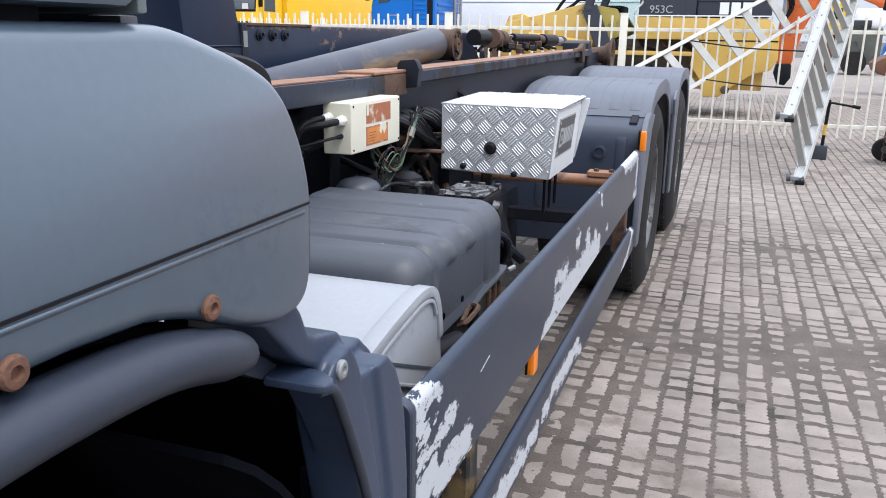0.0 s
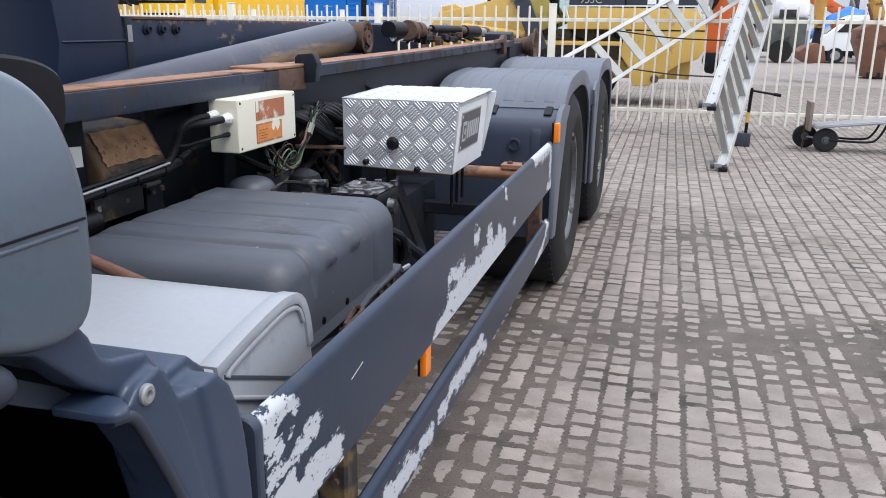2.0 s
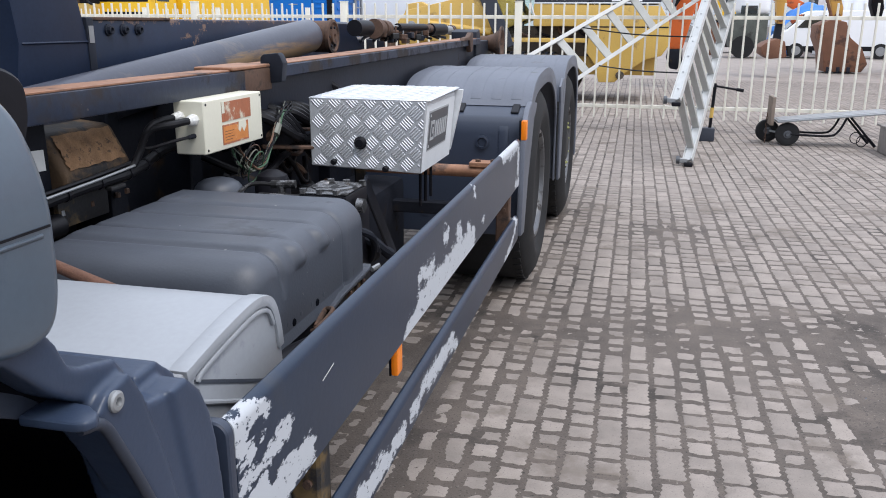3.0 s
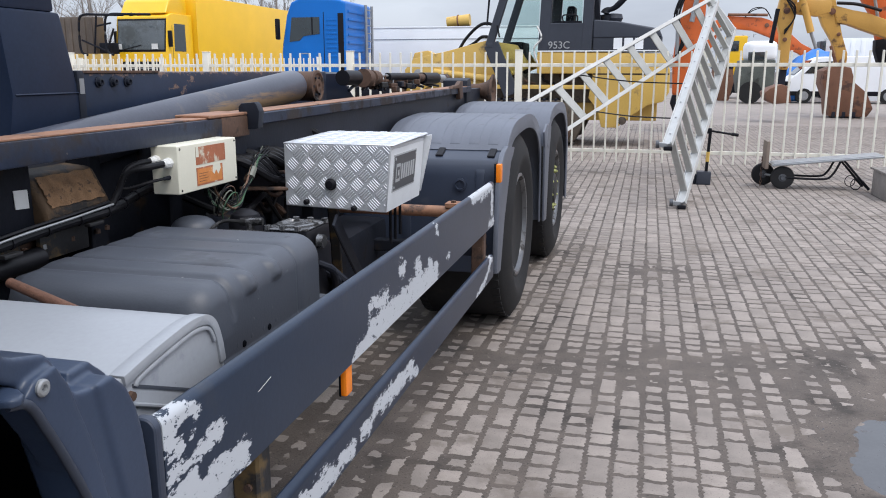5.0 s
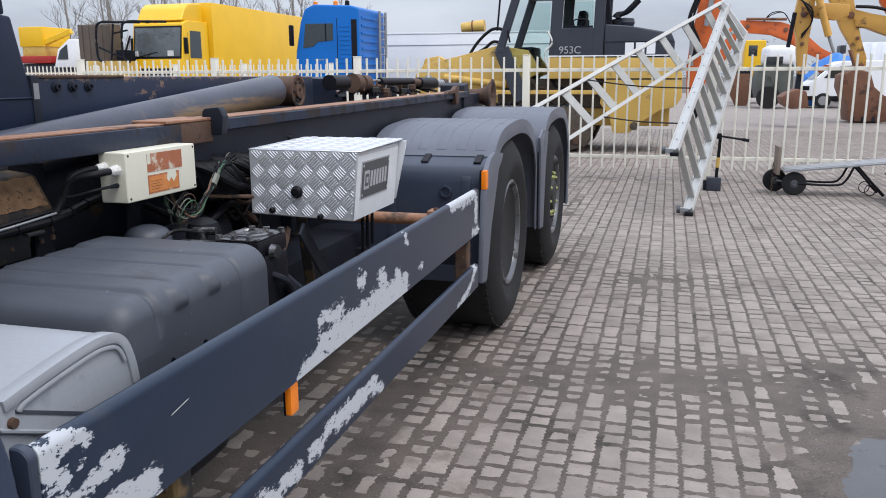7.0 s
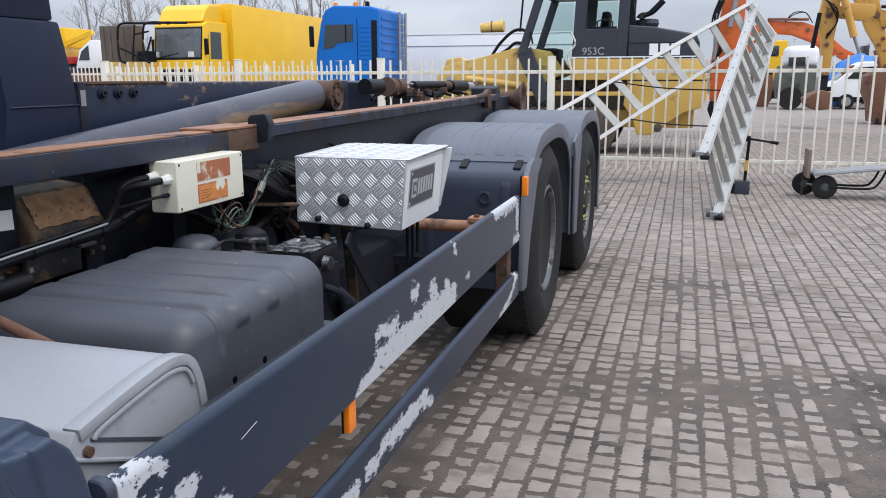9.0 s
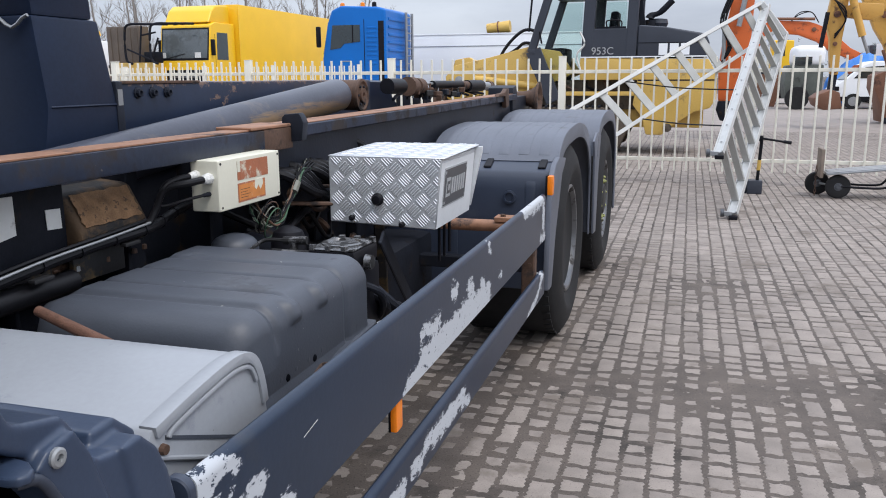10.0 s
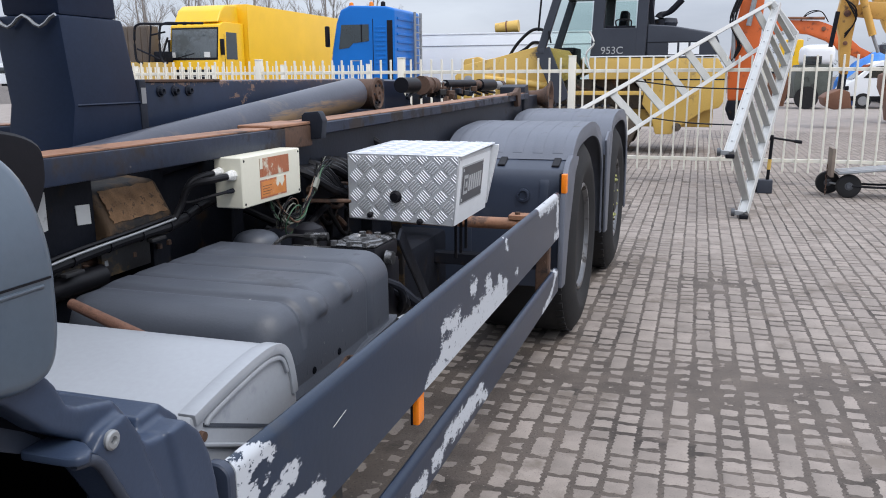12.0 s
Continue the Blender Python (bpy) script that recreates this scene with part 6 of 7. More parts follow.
def build_yellow_truck():
    x0, x1, y = -19.05, -16.87, 27.8
    o = thing("box_truck", (-18.4, 32, 0), "bright yellow box truck parked behind the fence", "truck")
    bm = prism([(y, 0.55), (y - 0.02, 1.9), (y + 0.2, 3.48), (y + 0.5, 3.6), (y + 1.9, 3.6), (y + 1.9, 0.75), (y + 1.5, 0.75), (y + 1.3, 1.15), (y + 0.7, 1.15), (y + 0.5, 0.55)], x0, x1, "x", 0.05, 3)
    part("cab", bm, M_yellow, o, "yellow cab")
    bm = prism([(y + 0.0, 2.25), (y + 0.157, 3.32), (y + 0.20, 3.32), (y + 0.04, 2.25)], x0 + 0.10, x1 - 0.10, "x", 0.01, 2)
    part("windscreen", bm, M_screen, o, "windscreen with grey sky reflection painted in")
    bm = prism([(y + 0.008, 2.17), (y + 0.184, 3.39), (y + 0.215, 3.39), (y + 0.045, 2.17)], x0 + 0.05, x1 - 0.05, "x", 0.01, 2)
    part("windscreen_rubber", bm, M_dark, o, "black windscreen surround")
    part("wiper", bar((x0 + 0.3, y + 0.0, 2.24), (x0 + 1.1, y + 0.02, 2.42), 0.03, 0.03, 0.004), M_dark, o)
    part("side_window", prism([(y + 0.55, 2.2), (y + 0.6, 3.22), (y + 1.35, 3.22), (y + 1.35, 2.2)], x1 - 0.02, x1 + 0.008, "x", 0.004, 1), M_glass, o, "dark side window")
    part("door_seam", prism([(y + 0.42, 1.2), (y + 0.45, 3.15), (y + 0.47, 3.15), (y + 0.44, 1.2)], x1 - 0.01, x1 + 0.004, "x"), M_black, o)
    part("grille", box((x0 + 0.28, y - 0.04, 1.30), (x1 - 0.28, y + 0.05, 1.82), 0.03), M_black, o, "black grille")
    for k in range(2):
        part("grille_bar", box((x0 + 0.40, y - 0.05, 1.54 + 0.12 * k), (x1 - 0.40, y - 0.03, 1.57 + 0.12 * k), 0.004), M_galv, o)
    part("bumper", box((x0 - 0.02, y - 0.12, 0.5), (x1 + 0.02, y + 0.3, 0.95), 0.04), M_yellow, o)
    for xa in (x0 + 0.12, x1 - 0.38):
        part("headlight", box((xa, y - 0.05, 1.05), (xa + 0.26, y + 0.02, 1.3), 0.03), M_galv, o)
    bm = prism([(y + 0.25, 3.58), (y + 0.55, 4.05), (y + 0.85, 4.24), (y + 1.75, 4.3), (y + 1.75, 3.58)], x0 + 0.12, x1 - 0.12, "x", 0.08, 3)
    part("roof_deflector", bm, M_yellow, o, "yellow roof deflector")
    for k in range(2):
        part("beacon", lathe([(0, 0.09), (0.1, 0.08), (0.13, 0.02)], (x0 + 0.6 + k * 0.35, y + 0.3, 3.5), "z", 12), M_orange if k else M_dark, o)
    bx = part("cargo_box", box((x0 - 0.15, y + 2.0, 1.05), (x1 + 0.15, y + 11.6, 4.36), 0.03), M_yellow, o, "yellow cargo box")
    part("box_rail", box((x1 + 0.15, y + 2.0, 1.05), (x1 + 0.165, y + 11.6, 1.2), 0.003), M_galv, bx)
    part("box_corner", box((x1 + 0.13, y + 1.985, 1.05), (x1 + 0.16, y + 2.03, 4.28), 0.006), M_yellow, bx)
    for xm in (x1 + 0.05, x0 - 0.05):
        part("mirror", box((xm - 0.1, y + 0.15, 2.35), (xm + 0.1, y + 0.22, 2.95), 0.03), M_dark, o, "black mirror")
    part("white_notice", box((x1 - 0.62, y - 0.012, 2.27), (x1 - 0.36, y + 0.002, 2.47), 0), M_white, o)
    part("white_notice", box((x0 + 0.14, y - 0.012, 2.27), (x0 + 0.28, y + 0.002, 2.47), 0), M_white, o)
    for yy in (y + 1.0, y + 6.3):
        for xx in (x0 + 0.2, x1 - 0.2):
            road_wheel((xx, yy, 0.45), 0.45, 0.3, o)
    part("underframe", box((x0 + 0.5, y + 1.8, 0.6), (x1 - 0.5, y + 8.8, 1.05), 0.02), M_black, o)
    return o


build_yellow_truck()


def build_blue_truck():
    o = thing("tractor_truck", (-9.7, 26.2, 0), "bright blue high-roof tractor cab seen from the side", "truck")
    y0, y1 = 25.0, 27.45
    bm = prism([(-10.85, 1.0), (-10.88, 2.1), (-10.68, 3.2), (-10.52, 3.6), (-10.2, 3.74), (-8.95, 3.68), (-8.68, 3.6), (-8.68, 1.0)], y0, y1, "y", 0.08, 4)
    part("cab", bm, M_blue, o, "blue high-roof cab")
    part("side_window", prism([(-10.60, 2.38), (-10.50, 3.14), (-9.55, 3.14), (-9.55, 2.62), (-10.1, 2.56), (-10.25, 2.42)], y0 - 0.012, y0 + 0.02, "y", 0.004, 1), M_glass, o, "door window")
    part("window_divider", box((-9.82, y0 - 0.02, 2.6), (-9.78, y0, 3.14), 0), M_dark, o)
    part("door_seam", box((-9.42, y0 - 0.006, 1.2), (-9.40, y0 + 0.01, 3.3), 0), M_dark, o)
    part("windscreen", prism([(-10.9, 2.25), (-10.71, 3.2), (-10.69, 3.2), (-10.87, 2.25)], y0 + 0.12, y1 - 0.12, "y", 0.004, 1), M_glass, o)
    for k in range(9):
        part("side_rib", box((-9.32, y0 - 0.012, 1.9 + 0.14 * k), (-8.98, y0 + 0.01, 1.96 + 0.14 * k), 0.006), M_blue, o)
    part("rear_fairing", box((-8.93, y0 - 0.01, 1.1), (-8.74, y0 + 0.05, 3.25), 0.01), M_dark, o, "black side fairing")
    for k in range(8):
        part("rear_rib", box((-8.69, y0 + 0.25, 1.6 + 0.24 * k), (-8.655, y1 - 0.25, 1.68 + 0.24 * k), 0.006), M_blue, o)
    for yy in (26.6, 27.2):
        part("rear_pipe", tube([(-8.55, yy, 1.0), (-8.55, yy, 3.6)], 0.05, 8), M_galv, o)
    for k in range(10):
        part("catwalk_rung", tube([(-8.55, 26.6, 1.2 + 0.25 * k), (-8.55, 27.2, 1.2 + 0.25 * k)], 0.02, 6), M_galv, o)
    part("mirror", box((-10.98, y0 - 0.25, 2.45), (-10.86, y0 - 0.08, 3.1), 0.04), M_dark, o, "dark mirror")
    for x, m in ((-10.3, M_orange), (-9.6, M_orange), (-9.2, M_dark)):
        part("beacon", lathe([(0, 0.08), (0.14, 0.07), (0.17, 0.02)], (x, 25.4, 3.70), "z", 12), m, o)
    part("maker_mark", box((-10.2, y0 - 0.004, 2.0), (-9.9, y0 + 0.004, 2.03), 0), M_galv, o)
    part("chassis", box((-10.6, y0 + 0.6, 0.55), (-5.4, y1 - 0.6, 0.95), 0.03), M_black, o)
    for x in (-10.0, -6.6):
        for yy in (y0 + 0.15, y1 - 0.15):
            part("wheel", lathe([(-0.15, 0.28), (-0.15, 0.45), (-0.1, 0.5), (0.1, 0.5), (0.15, 0.45), (0.15, 0.28)], (x, yy, 0.5), "y", 24), M_tyre, o)
    return o


build_blue_truck()

T = thing("box_trailer", (-5.5, 31, 0), "long white box trailer with a smooth side", "trailer")
part("trailer_body", box((-10.6, 30.0, 1.0), (-1.0, 32.5, 3.02), 0.04), M_trailer, T, "white smooth side wall")
part("top_edge", box((-10.62, 29.985, 3.02), (-0.98, 32.52, 3.07), 0.01), M_trailer, T)
part("side_line", box((-10.58, 29.990, 2.60), (-1.02, 30.0, 2.63), 0), M_galv, T)
for x in (-3.4, -2.2, -9.0):
    part("wheel", lathe([(-0.15, 0.28), (-0.15, 0.45), (-0.1, 0.5), (0.1, 0.5), (0.15, 0.45), (0.15, 0.28)], (x, 30.3, 0.5), "y", 20), M_tyre, T)
part("landing_leg", box((-7.0, 30.3, 0.0), (-6.85, 30.5, 1.0), 0.01), M_black, T)


def build_digger(name, label, base, colour, boom, stick, bucket, house, turn_y, thick=0.45):
    """An excavator seen from its side: boom, stick and bucket lie in a plane of constant y."""
    o = thing(name, base, label, "excavator")
    y = turn_y
    part("boom", prism(boom, y - thick / 2, y + thick / 2, "y", 0.04, 2), colour, o, "excavator boom")
    part("stick", prism(stick, y - thick / 2.6, y + thick / 2.6, "y", 0.04, 2), colour, o, "excavator stick")
    if bucket:
        part("bucket", prism(bucket, y - 0.6, y + 0.6, "y", 0.04, 2), M_bucket, o, "rusty steel bucket")
    hx0, hx1 = house
    part("upper_house", box((hx0, y - 1.3, 1.15), (hx1, y + 1.4, 2.35), 0.08, 3), colour, o, "machine house")
    part("operator_cab", box((hx0 + 0.05, y + 0.3, 2.3), (hx0 + 1.3, y + 1.4, 3.1), 0.08, 3), M_grey, o, "operator cab")
    part("cab_window", box((hx0 + 0.2, y + 0.28, 2.45), (hx0 + 1.15, y + 0.31, 3.0), 0.01), M_glass, o)
    for yy in (y - 1.3, y + 0.8):
        part("track", prism([(hx0 - 0.2, 0.4), (hx0, 0.8), (hx1, 0.8), (hx1 + 0.2, 0.4), (hx1, 0.02), (hx0, 0.02)], yy, yy + 0.5, "y", 0.06, 2), M_black, o, "steel track")
    return o


d = build_digger("excavator", "orange excavator with its stick standing behind the fence", (1.6, 21, 0), M_digger,
                 [(1.55, 3.6), (1.95, 3.9), (4.2, 5.9), (8.4, 5.4), (11.6, 2.2), (11.2, 2.0), (8.0, 4.7), (4.6, 5.2), (2.1, 3.6)],
                 [(1.45, 3.9), (1.95, 3.7), (1.92, 2.4), (1.76, 1.6), (1.60, 0.9), (1.28, 0.9), (1.24, 1.7), (1.30, 2.3), (1.42, 3.0)],
                 None, (10.8, 13.6), 21.0)
for p, q, r in (((1.62, 20.7, 2.6), (1.85, 20.7, 4.0), 0.06), ((1.30, 20.72, 2.9), (1.34, 20.72, 1.7), 0.05)):
    part("ram", tube([p, q], r, 10), M_galv, d)
part("quick_hitch", prism([(1.28, 0.9), (1.60, 0.9), (1.62, 0.6), (1.5, 0.42), (1.34, 0.45), (1.24, 0.7)], 20.8, 21.2, "y", 0.02, 2), M_black, d, "black quick hitch")
for k in range(3):
    pts = smooth_line([(1.35 + 0.05 * k, 20.72, 3.2), (1.22 + 0.05 * k, 20.68, 2.7), (1.42 + 0.04 * k, 20.68, 2.2), (1.30, 20.7, 1.8)])
    part("hose", tube(pts, 0.025, 6), M_hose, d)

def pins(d, spots, y):
    for x, z, r in spots:
        part("joint_pin", lathe([(0, r), (-0.03, r), (-0.04, r * 0.6)], (x, y, z), "y", 14), M_bucket, d)


d = build_digger("excavator", "orange excavator far back with a level boom", (9, 50, 0), M_digger,
                 [(4.5, 3.85), (4.5, 4.5), (6.6, 4.38), (7.0, 4.25), (7.7, 3.92), (8.8, 2.95), (10.4, 2.1), (10.2, 1.5), (8.6, 2.45), (7.8, 2.78), (7.1, 3.3), (6.15, 3.68)],
                 [(4.6, 4.4), (4.0, 4.2), (3.3, 2.2), (3.7, 2.0), (4.5, 3.8)], None, (9.8, 12.6), 50.0)
pins(d, ((6.9, 3.95, 0.12), (4.9, 4.15, 0.12)), 49.76)
part("boom_ram", tube([(4.8, 49.7, 4.55), (6.9, 49.7, 4.5)], 0.08, 10), M_bucket, d)
for k in range(2):
    pts = smooth_line([(5.7, 49.7, 4.4), (6.1, 49.7, 4.75 + 0.1 * k), (6.7, 49.7, 4.85), (7.1, 49.7, 4.3)])
    part("hose", tube(pts, 0.03, 6), M_hose, d)

d = build_digger("excavator", "yellow excavator with raised boom and hanging stick", (6, 26, 0), M_digyel,
                 [(4.25, 4.1), (4.4, 4.7), (5.5, 5.6), (9.0, 5.2), (12.0, 2.4), (11.6, 2.1), (8.8, 4.6), (5.6, 4.9), (4.8, 4.0)],
                 [(4.34, 4.4), (4.24, 3.5), (4.18, 3.1), (4.19, 2.85), (4.30, 2.5), (4.33, 2.1), (4.40, 1.5), (4.60, 1.5), (4.61, 2.0), (4.62, 2.5), (4.67, 3.0), (4.70, 3.55), (4.84, 4.4)],
                 [(3.96, 0.86), (4.11, 0.98), (4.40, 1.10), (4.62, 1.02), (4.71, 0.58), (4.25, 0.53), (4.03, 0.66)], (11.0, 14.0), 26.0)
pins(d, ((4.43, 3.15, 0.09), (4.44, 2.35, 0.06), (4.5, 1.62, 0.07)), 25.82)
part("bucket_link", bar((4.50, 26.0, 1.60), (4.46, 26.0, 1.0), 0.16, 0.2, 0.02), M_steel, d)
part("linkage", prism([(4.60, 3.34), (4.72, 3.06), (5.28, 2.98), (5.6, 3.1), (5.6, 3.4), (4.9, 3.46)], 25.85, 26.15, "y", 0.03, 2), M_digyel, d)
part("ram", tube([(4.70, 25.7, 3.75), (5.10, 25.7, 2.54)], 0.10, 12), M_digyel, d)
part("ram_rod", tube([(5.10, 25.7, 2.54), (5.28, 25.7, 2.08)], 0.045, 10), M_galv, d)
part("side_ram", tube([(4.17, 25.7, 3.2), (4.06, 25.7, 2.25)], 0.06, 10), M_black, d)
for k in range(3):
    part("hose", tube(smooth_line([(4.22 + 0.04 * k, 25.75, 3.6), (4.60, 25.72, 3.3 - 0.1 * k), (4.62, 25.74, 2.9), (4.40, 25.78, 2.6 - 0.05 * k)]), 0.022, 6), M_hose, d)

d = build_digger("excavator", "yellow excavator whose big rusty bucket rests on the paving", (6.9, 29, 0), M_digyel,
                 [(6.2, 3.5), (6.8, 3.33), (7.2, 3.25), (8.0, 2.95), (10.5, 2.4), (10.3, 2.0), (7.9, 2.45), (7.1, 2.74), (6.7, 2.9), (6.35, 2.95)],
                 [(5.2, 4.5), (6.1, 4.5), (6.25, 3.75), (6.44, 3.05), (6.57, 2.57), (6.78, 2.0), (6.78, 1.6), (6.44, 1.6), (6.42, 2.05), (6.28, 2.40), (5.97, 2.88), (5.74, 3.42)],
                 [(6.04, 1.48), (6.40, 1.65), (6.84, 1.57), (7.0, 1.1), (7.37, 0.79), (7.59, 0.3), (7.44, 0.05), (6.34, 0.05), (6.26, 0.6), (6.04, 1.1)], (10.0, 13.0), 29.0)
pins(d, ((6.2, 3.3, 0.10), (6.45, 2.6, 0.06), (6.62, 1.75, 0.09), (6.35, 1.5, 0.08)), 28.8)
part("bucket_link", bar((6.25, 28.8, 2.25), (6.5, 28.8, 1.6), 0.12, 0.08, 0.02), M_bucket, d)
part("boom_hose", tube(smooth_line([(6.3, 28.75, 3.55), (6.9, 28.75, 3.50), (7.6, 28.75, 3.30)]), 0.05, 8), M_hose, d)
for k in range(3):
    part("side_cutter", box((6.40 + 0.3 * k, 28.38, 0.02), (6.50 + 0.3 * k, 28.44, 0.20), 0.01), M_steel, d)

d = build_digger("excavator", "orange excavator with a short stick and black hitch", (8.5, 30, 0), M_digger,
                 [(7.2, 4.6), (7.8, 5.2), (9.0, 5.4), (12.5, 2.4), (12.2, 2.0), (9.0, 4.6)],
                 [(7.1, 4.6), (7.23, 3.75), (7.65, 3.12), (7.85, 2.3), (8.05, 2.3), (8.1, 3.1), (7.95, 4.6)], None, (12.5, 15.0), 30.0)
part("quick_hitch", prism([(7.78, 2.45), (8.1, 2.5), (8.2, 2.0), (8.15, 1.65), (7.95, 1.7), (7.8, 2.1)], 29.8, 30.2, "y", 0.02, 2), M_black, d, "black quick hitch")
part("ram_rod", tube([(7.45, 29.7, 4.3), (7.80, 29.7, 2.9)], 0.05, 10), M_galv, d)


def build_van():
    o = thing("delivery_van", (8.2, 41, 0), "white delivery van parked far back", "van")
    bm = prism([(6.7, 0.35), (6.7, 0.75), (6.85, 1.03), (7.2, 1.27), (7.95, 1.95), (8.3, 2.1), (12.2, 2.15), (12.3, 0.35)], 41.0, 43.0, "y", 0.08, 3)
    part("body", bm, M_trailer, o, "white van body")
    part("side_window", prism([(7.6, 1.35), (8.05, 1.85), (8.8, 1.9), (8.8, 1.35)], 40.985, 41.01, "y", 0.005, 1), M_glass, o)
    part("windscreen", prism([(7.25, 1.30), (7.92, 1.92), (7.88, 1.95), (7.2, 1.31)], 41.15, 42.85, "y"), M_glass, o)
    part("headlight", box((6.72, 40.98, 0.80), (7.05, 41.1, 1.0), 0.03), M_dark, o)
    part("sill", box((6.7, 40.985, 0.35), (12.2, 41.01, 0.55), 0.005), M_dark, o)
    for x in (7.65, 11.2):
        w = part("wheel", lathe([(-0.12, 0.2), (-0.12, 0.34), (0.12, 0.34), (0.12, 0.2)], (x, 41.05, 0.34), "y", 20), M_tyre, o)
        part("hubcap", lathe([(-0.13, 0.04), (-0.13, 0.2), (-0.1, 0.22)], (x, 41.05, 0.34), "y", 16), M_galv, w)
    return o


build_van()
o = thing("parked_truck", (5.3, 41, 0), "white-roofed lorry cab with a dark lower half", "truck")
part("cab_top", box((4.95, 40.0, 1.9), (6.25, 42.2, 2.80), 0.3, 4), M_trailer, o, "white rounded cab roof")
part("cab_lower", prism([(4.75, 0.45), (4.62, 1.2), (4.75, 1.95), (6.2, 1.95), (6.2, 0.45)], 40.0, 42.2, "y", 0.06, 2), mat("olive_cover", (0.075, 0.085, 0.075), 0.7, 0, 0.35, 2, 20, 0.3, (0.03, 0.03, 0.028), 0.55, 1.5), o, "olive-grey lower half")
part("windscreen", box((5.0, 39.975, 1.95), (5.7, 40.01, 2.30), 0.01), M_glass, o)
part("wheel", lathe([(-0.15, 0.28), (-0.15, 0.5), (0.15, 0.5), (0.15, 0.28)], (5.2, 40.1, 0.5), "y", 20), M_tyre, o)
o = thing("container", (10.6, 46, 0), "white container standing behind the machines", "container")
part("container_wall", box((9.6, 45.0, 0.0), (15.6, 47.4, 3.05), 0.03), M_trailer, o, "white container wall")
for k in range(12):
    part("corrugation", box((9.8 + 0.48 * k, 44.975, 0.2), (10.0 + 0.48 * k, 45.005, 2.95), 0.008), M_trailer, o)
o = thing("tarpaulin_heap", (7.4, 44.5, 0), "crumpled blue tarpaulin over a heap", "tarpaulin")
bm = bmesh.new()
bmesh.ops.create_icosphere(bm, subdivisions=4, radius=1.0)
for v in bm.verts:
    v.co = Vector((8.1 + v.co.x * 1.35, 44.5 + v.co.y * 0.9, 1.1 + v.co.z * 1.1 + v.co.x * 0.95))
    v.co += Vector((0, 0, 1)) * 0.3 * noise.noise(v.co * 1.6) + Vector((1, 0, 0)) * 0.3 * noise.noise(v.co * 2.3 + Vector((5, 0, 0)))
    v.co.z = max(v.co.z, 0.0)
part("sheet", bm, M_tarp, o, "blue tarpaulin")

# far yellow machine with a rusty blade
o = thing("yellow_machine", (5.2, 48, 0), "small yellow machine with a dark cab window", "site machine")
part("cab", box((4.66, 47.5, 1.2), (5.72, 49.0, 3.32), 0.08, 3), M_yellow, o, "yellow cab")
part("cab_window", box((4.86, 47.485, 2.5), (5.30, 47.51, 3.05), 0.01), M_glass, o)
part("machine_base", box((4.4, 47.4, 0.3), (6.2, 49.2, 1.25), 0.06), M_black, o)
for x in (4.7, 5.9):
    part("wheel", lathe([(-0.15, 0.2), (-0.15, 0.42), (0.15, 0.42), (0.15, 0.2)], (x, 47.4, 0.42), "y", 20), M_tyre, o)
o = thing("digger_bucket", (4.3, 44, 0), "loose rusty digger bucket standing on the paving", "bucket")
part("bucket_shell", prism([(3.75, 0.7), (3.78, 1.63), (4.72, 1.67), (4.80, 0.9), (4.62, 0.0), (4.1, 0.0)], 43.6, 44.6, "y", 0.04, 2), M_bucket, o, "rusty bucket")
part("bucket_lip", box((3.74, 43.58, 1.58), (4.74, 44.62, 1.70), 0.02), M_steel, o)

# ---------------------------------------------------------------- far left: stacked gear, trees, horizon
o = thing("yellow_carrier", (-21.0, 28, 0), "yellow site machine with black roll frame", "site machine")
part("body", box((-20.7, 27.2, 0.7), (-18.9, 28.6, 2.1), 0.06), M_machine, o, "yellow machine body")
brown = mat("grey_brown_panel", (0.10, 0.078, 0.062), 0.6, 0, 0.2, 2, 30, 0.2)
PN = part("tank_panel", box((-21.09, 27.4, 0.0), (-19.61, 28.0, 3.46), 0.03), brown, o, "brown upright panel")
for k in range(5):
    part("panel_rib", box((-21.02 + 0.30 * k, 27.36, 0.05), (-20.88 + 0.30 * k, 27.41, 3.42), 0.012, 1), brown, PN)
for x in (-20.02, -18.9):
    part("roll_frame", tube(smooth_line([(x + 0.25, 27.1, 2.05), (x - 0.02, 27.1, 2.25), (x, 27.1, 3.25), (x + 0.22, 27.1, 3.50), (x + 0.9, 27.1, 3.50), (x + 1.9, 27.1, 3.47)]), 0.045, 8), M_black, o, "black roll frame")
for xa, za, xb, zb in ((-19.5, 2.1, -19.3, 3.45), (-19.3, 3.1, -18.7, 3.2), (-18.9, 2.3, -18.6, 3.0), (-20.0, 2.6, -19.0, 2.2)):
    part("frame_strut", tube([(xa, 27.15, za), (xb, 27.15, zb)], 0.035, 6), M_black, o)
part("seat_pod", box((-19.4, 27.3, 2.1), (-18.9, 28.2, 2.5), 0.05), M_black, o)
part("wheel", lathe([(-0.15, 0.3), (-0.15, 0.6), (0.15, 0.6), (0.15, 0.3)], (-20.3, 27.1, 0.6), "y", 20), M_tyre, o)
o = thing("low_trailer", (-26.0, 33, 0), "rusty red-brown low trailer parked behind the fence", "trailer")
part("side_board", box((-28.6, 33.0, 1.18), (-22.6, 33.12, 1.75), 0.02), M_bucket, o, "red-brown side board")
part("deck", box((-28.6, 33.12, 1.10), (-22.6, 35.2, 1.25), 0.02), M_bucket, o)
for x in (-27.6, -24.2):
    part("wheel", lathe([(-0.15, 0.26), (-0.15, 0.48), (0.15, 0.48), (0.15, 0.26)], (x, 33.3, 0.48), "y", 20), M_tyre, o)
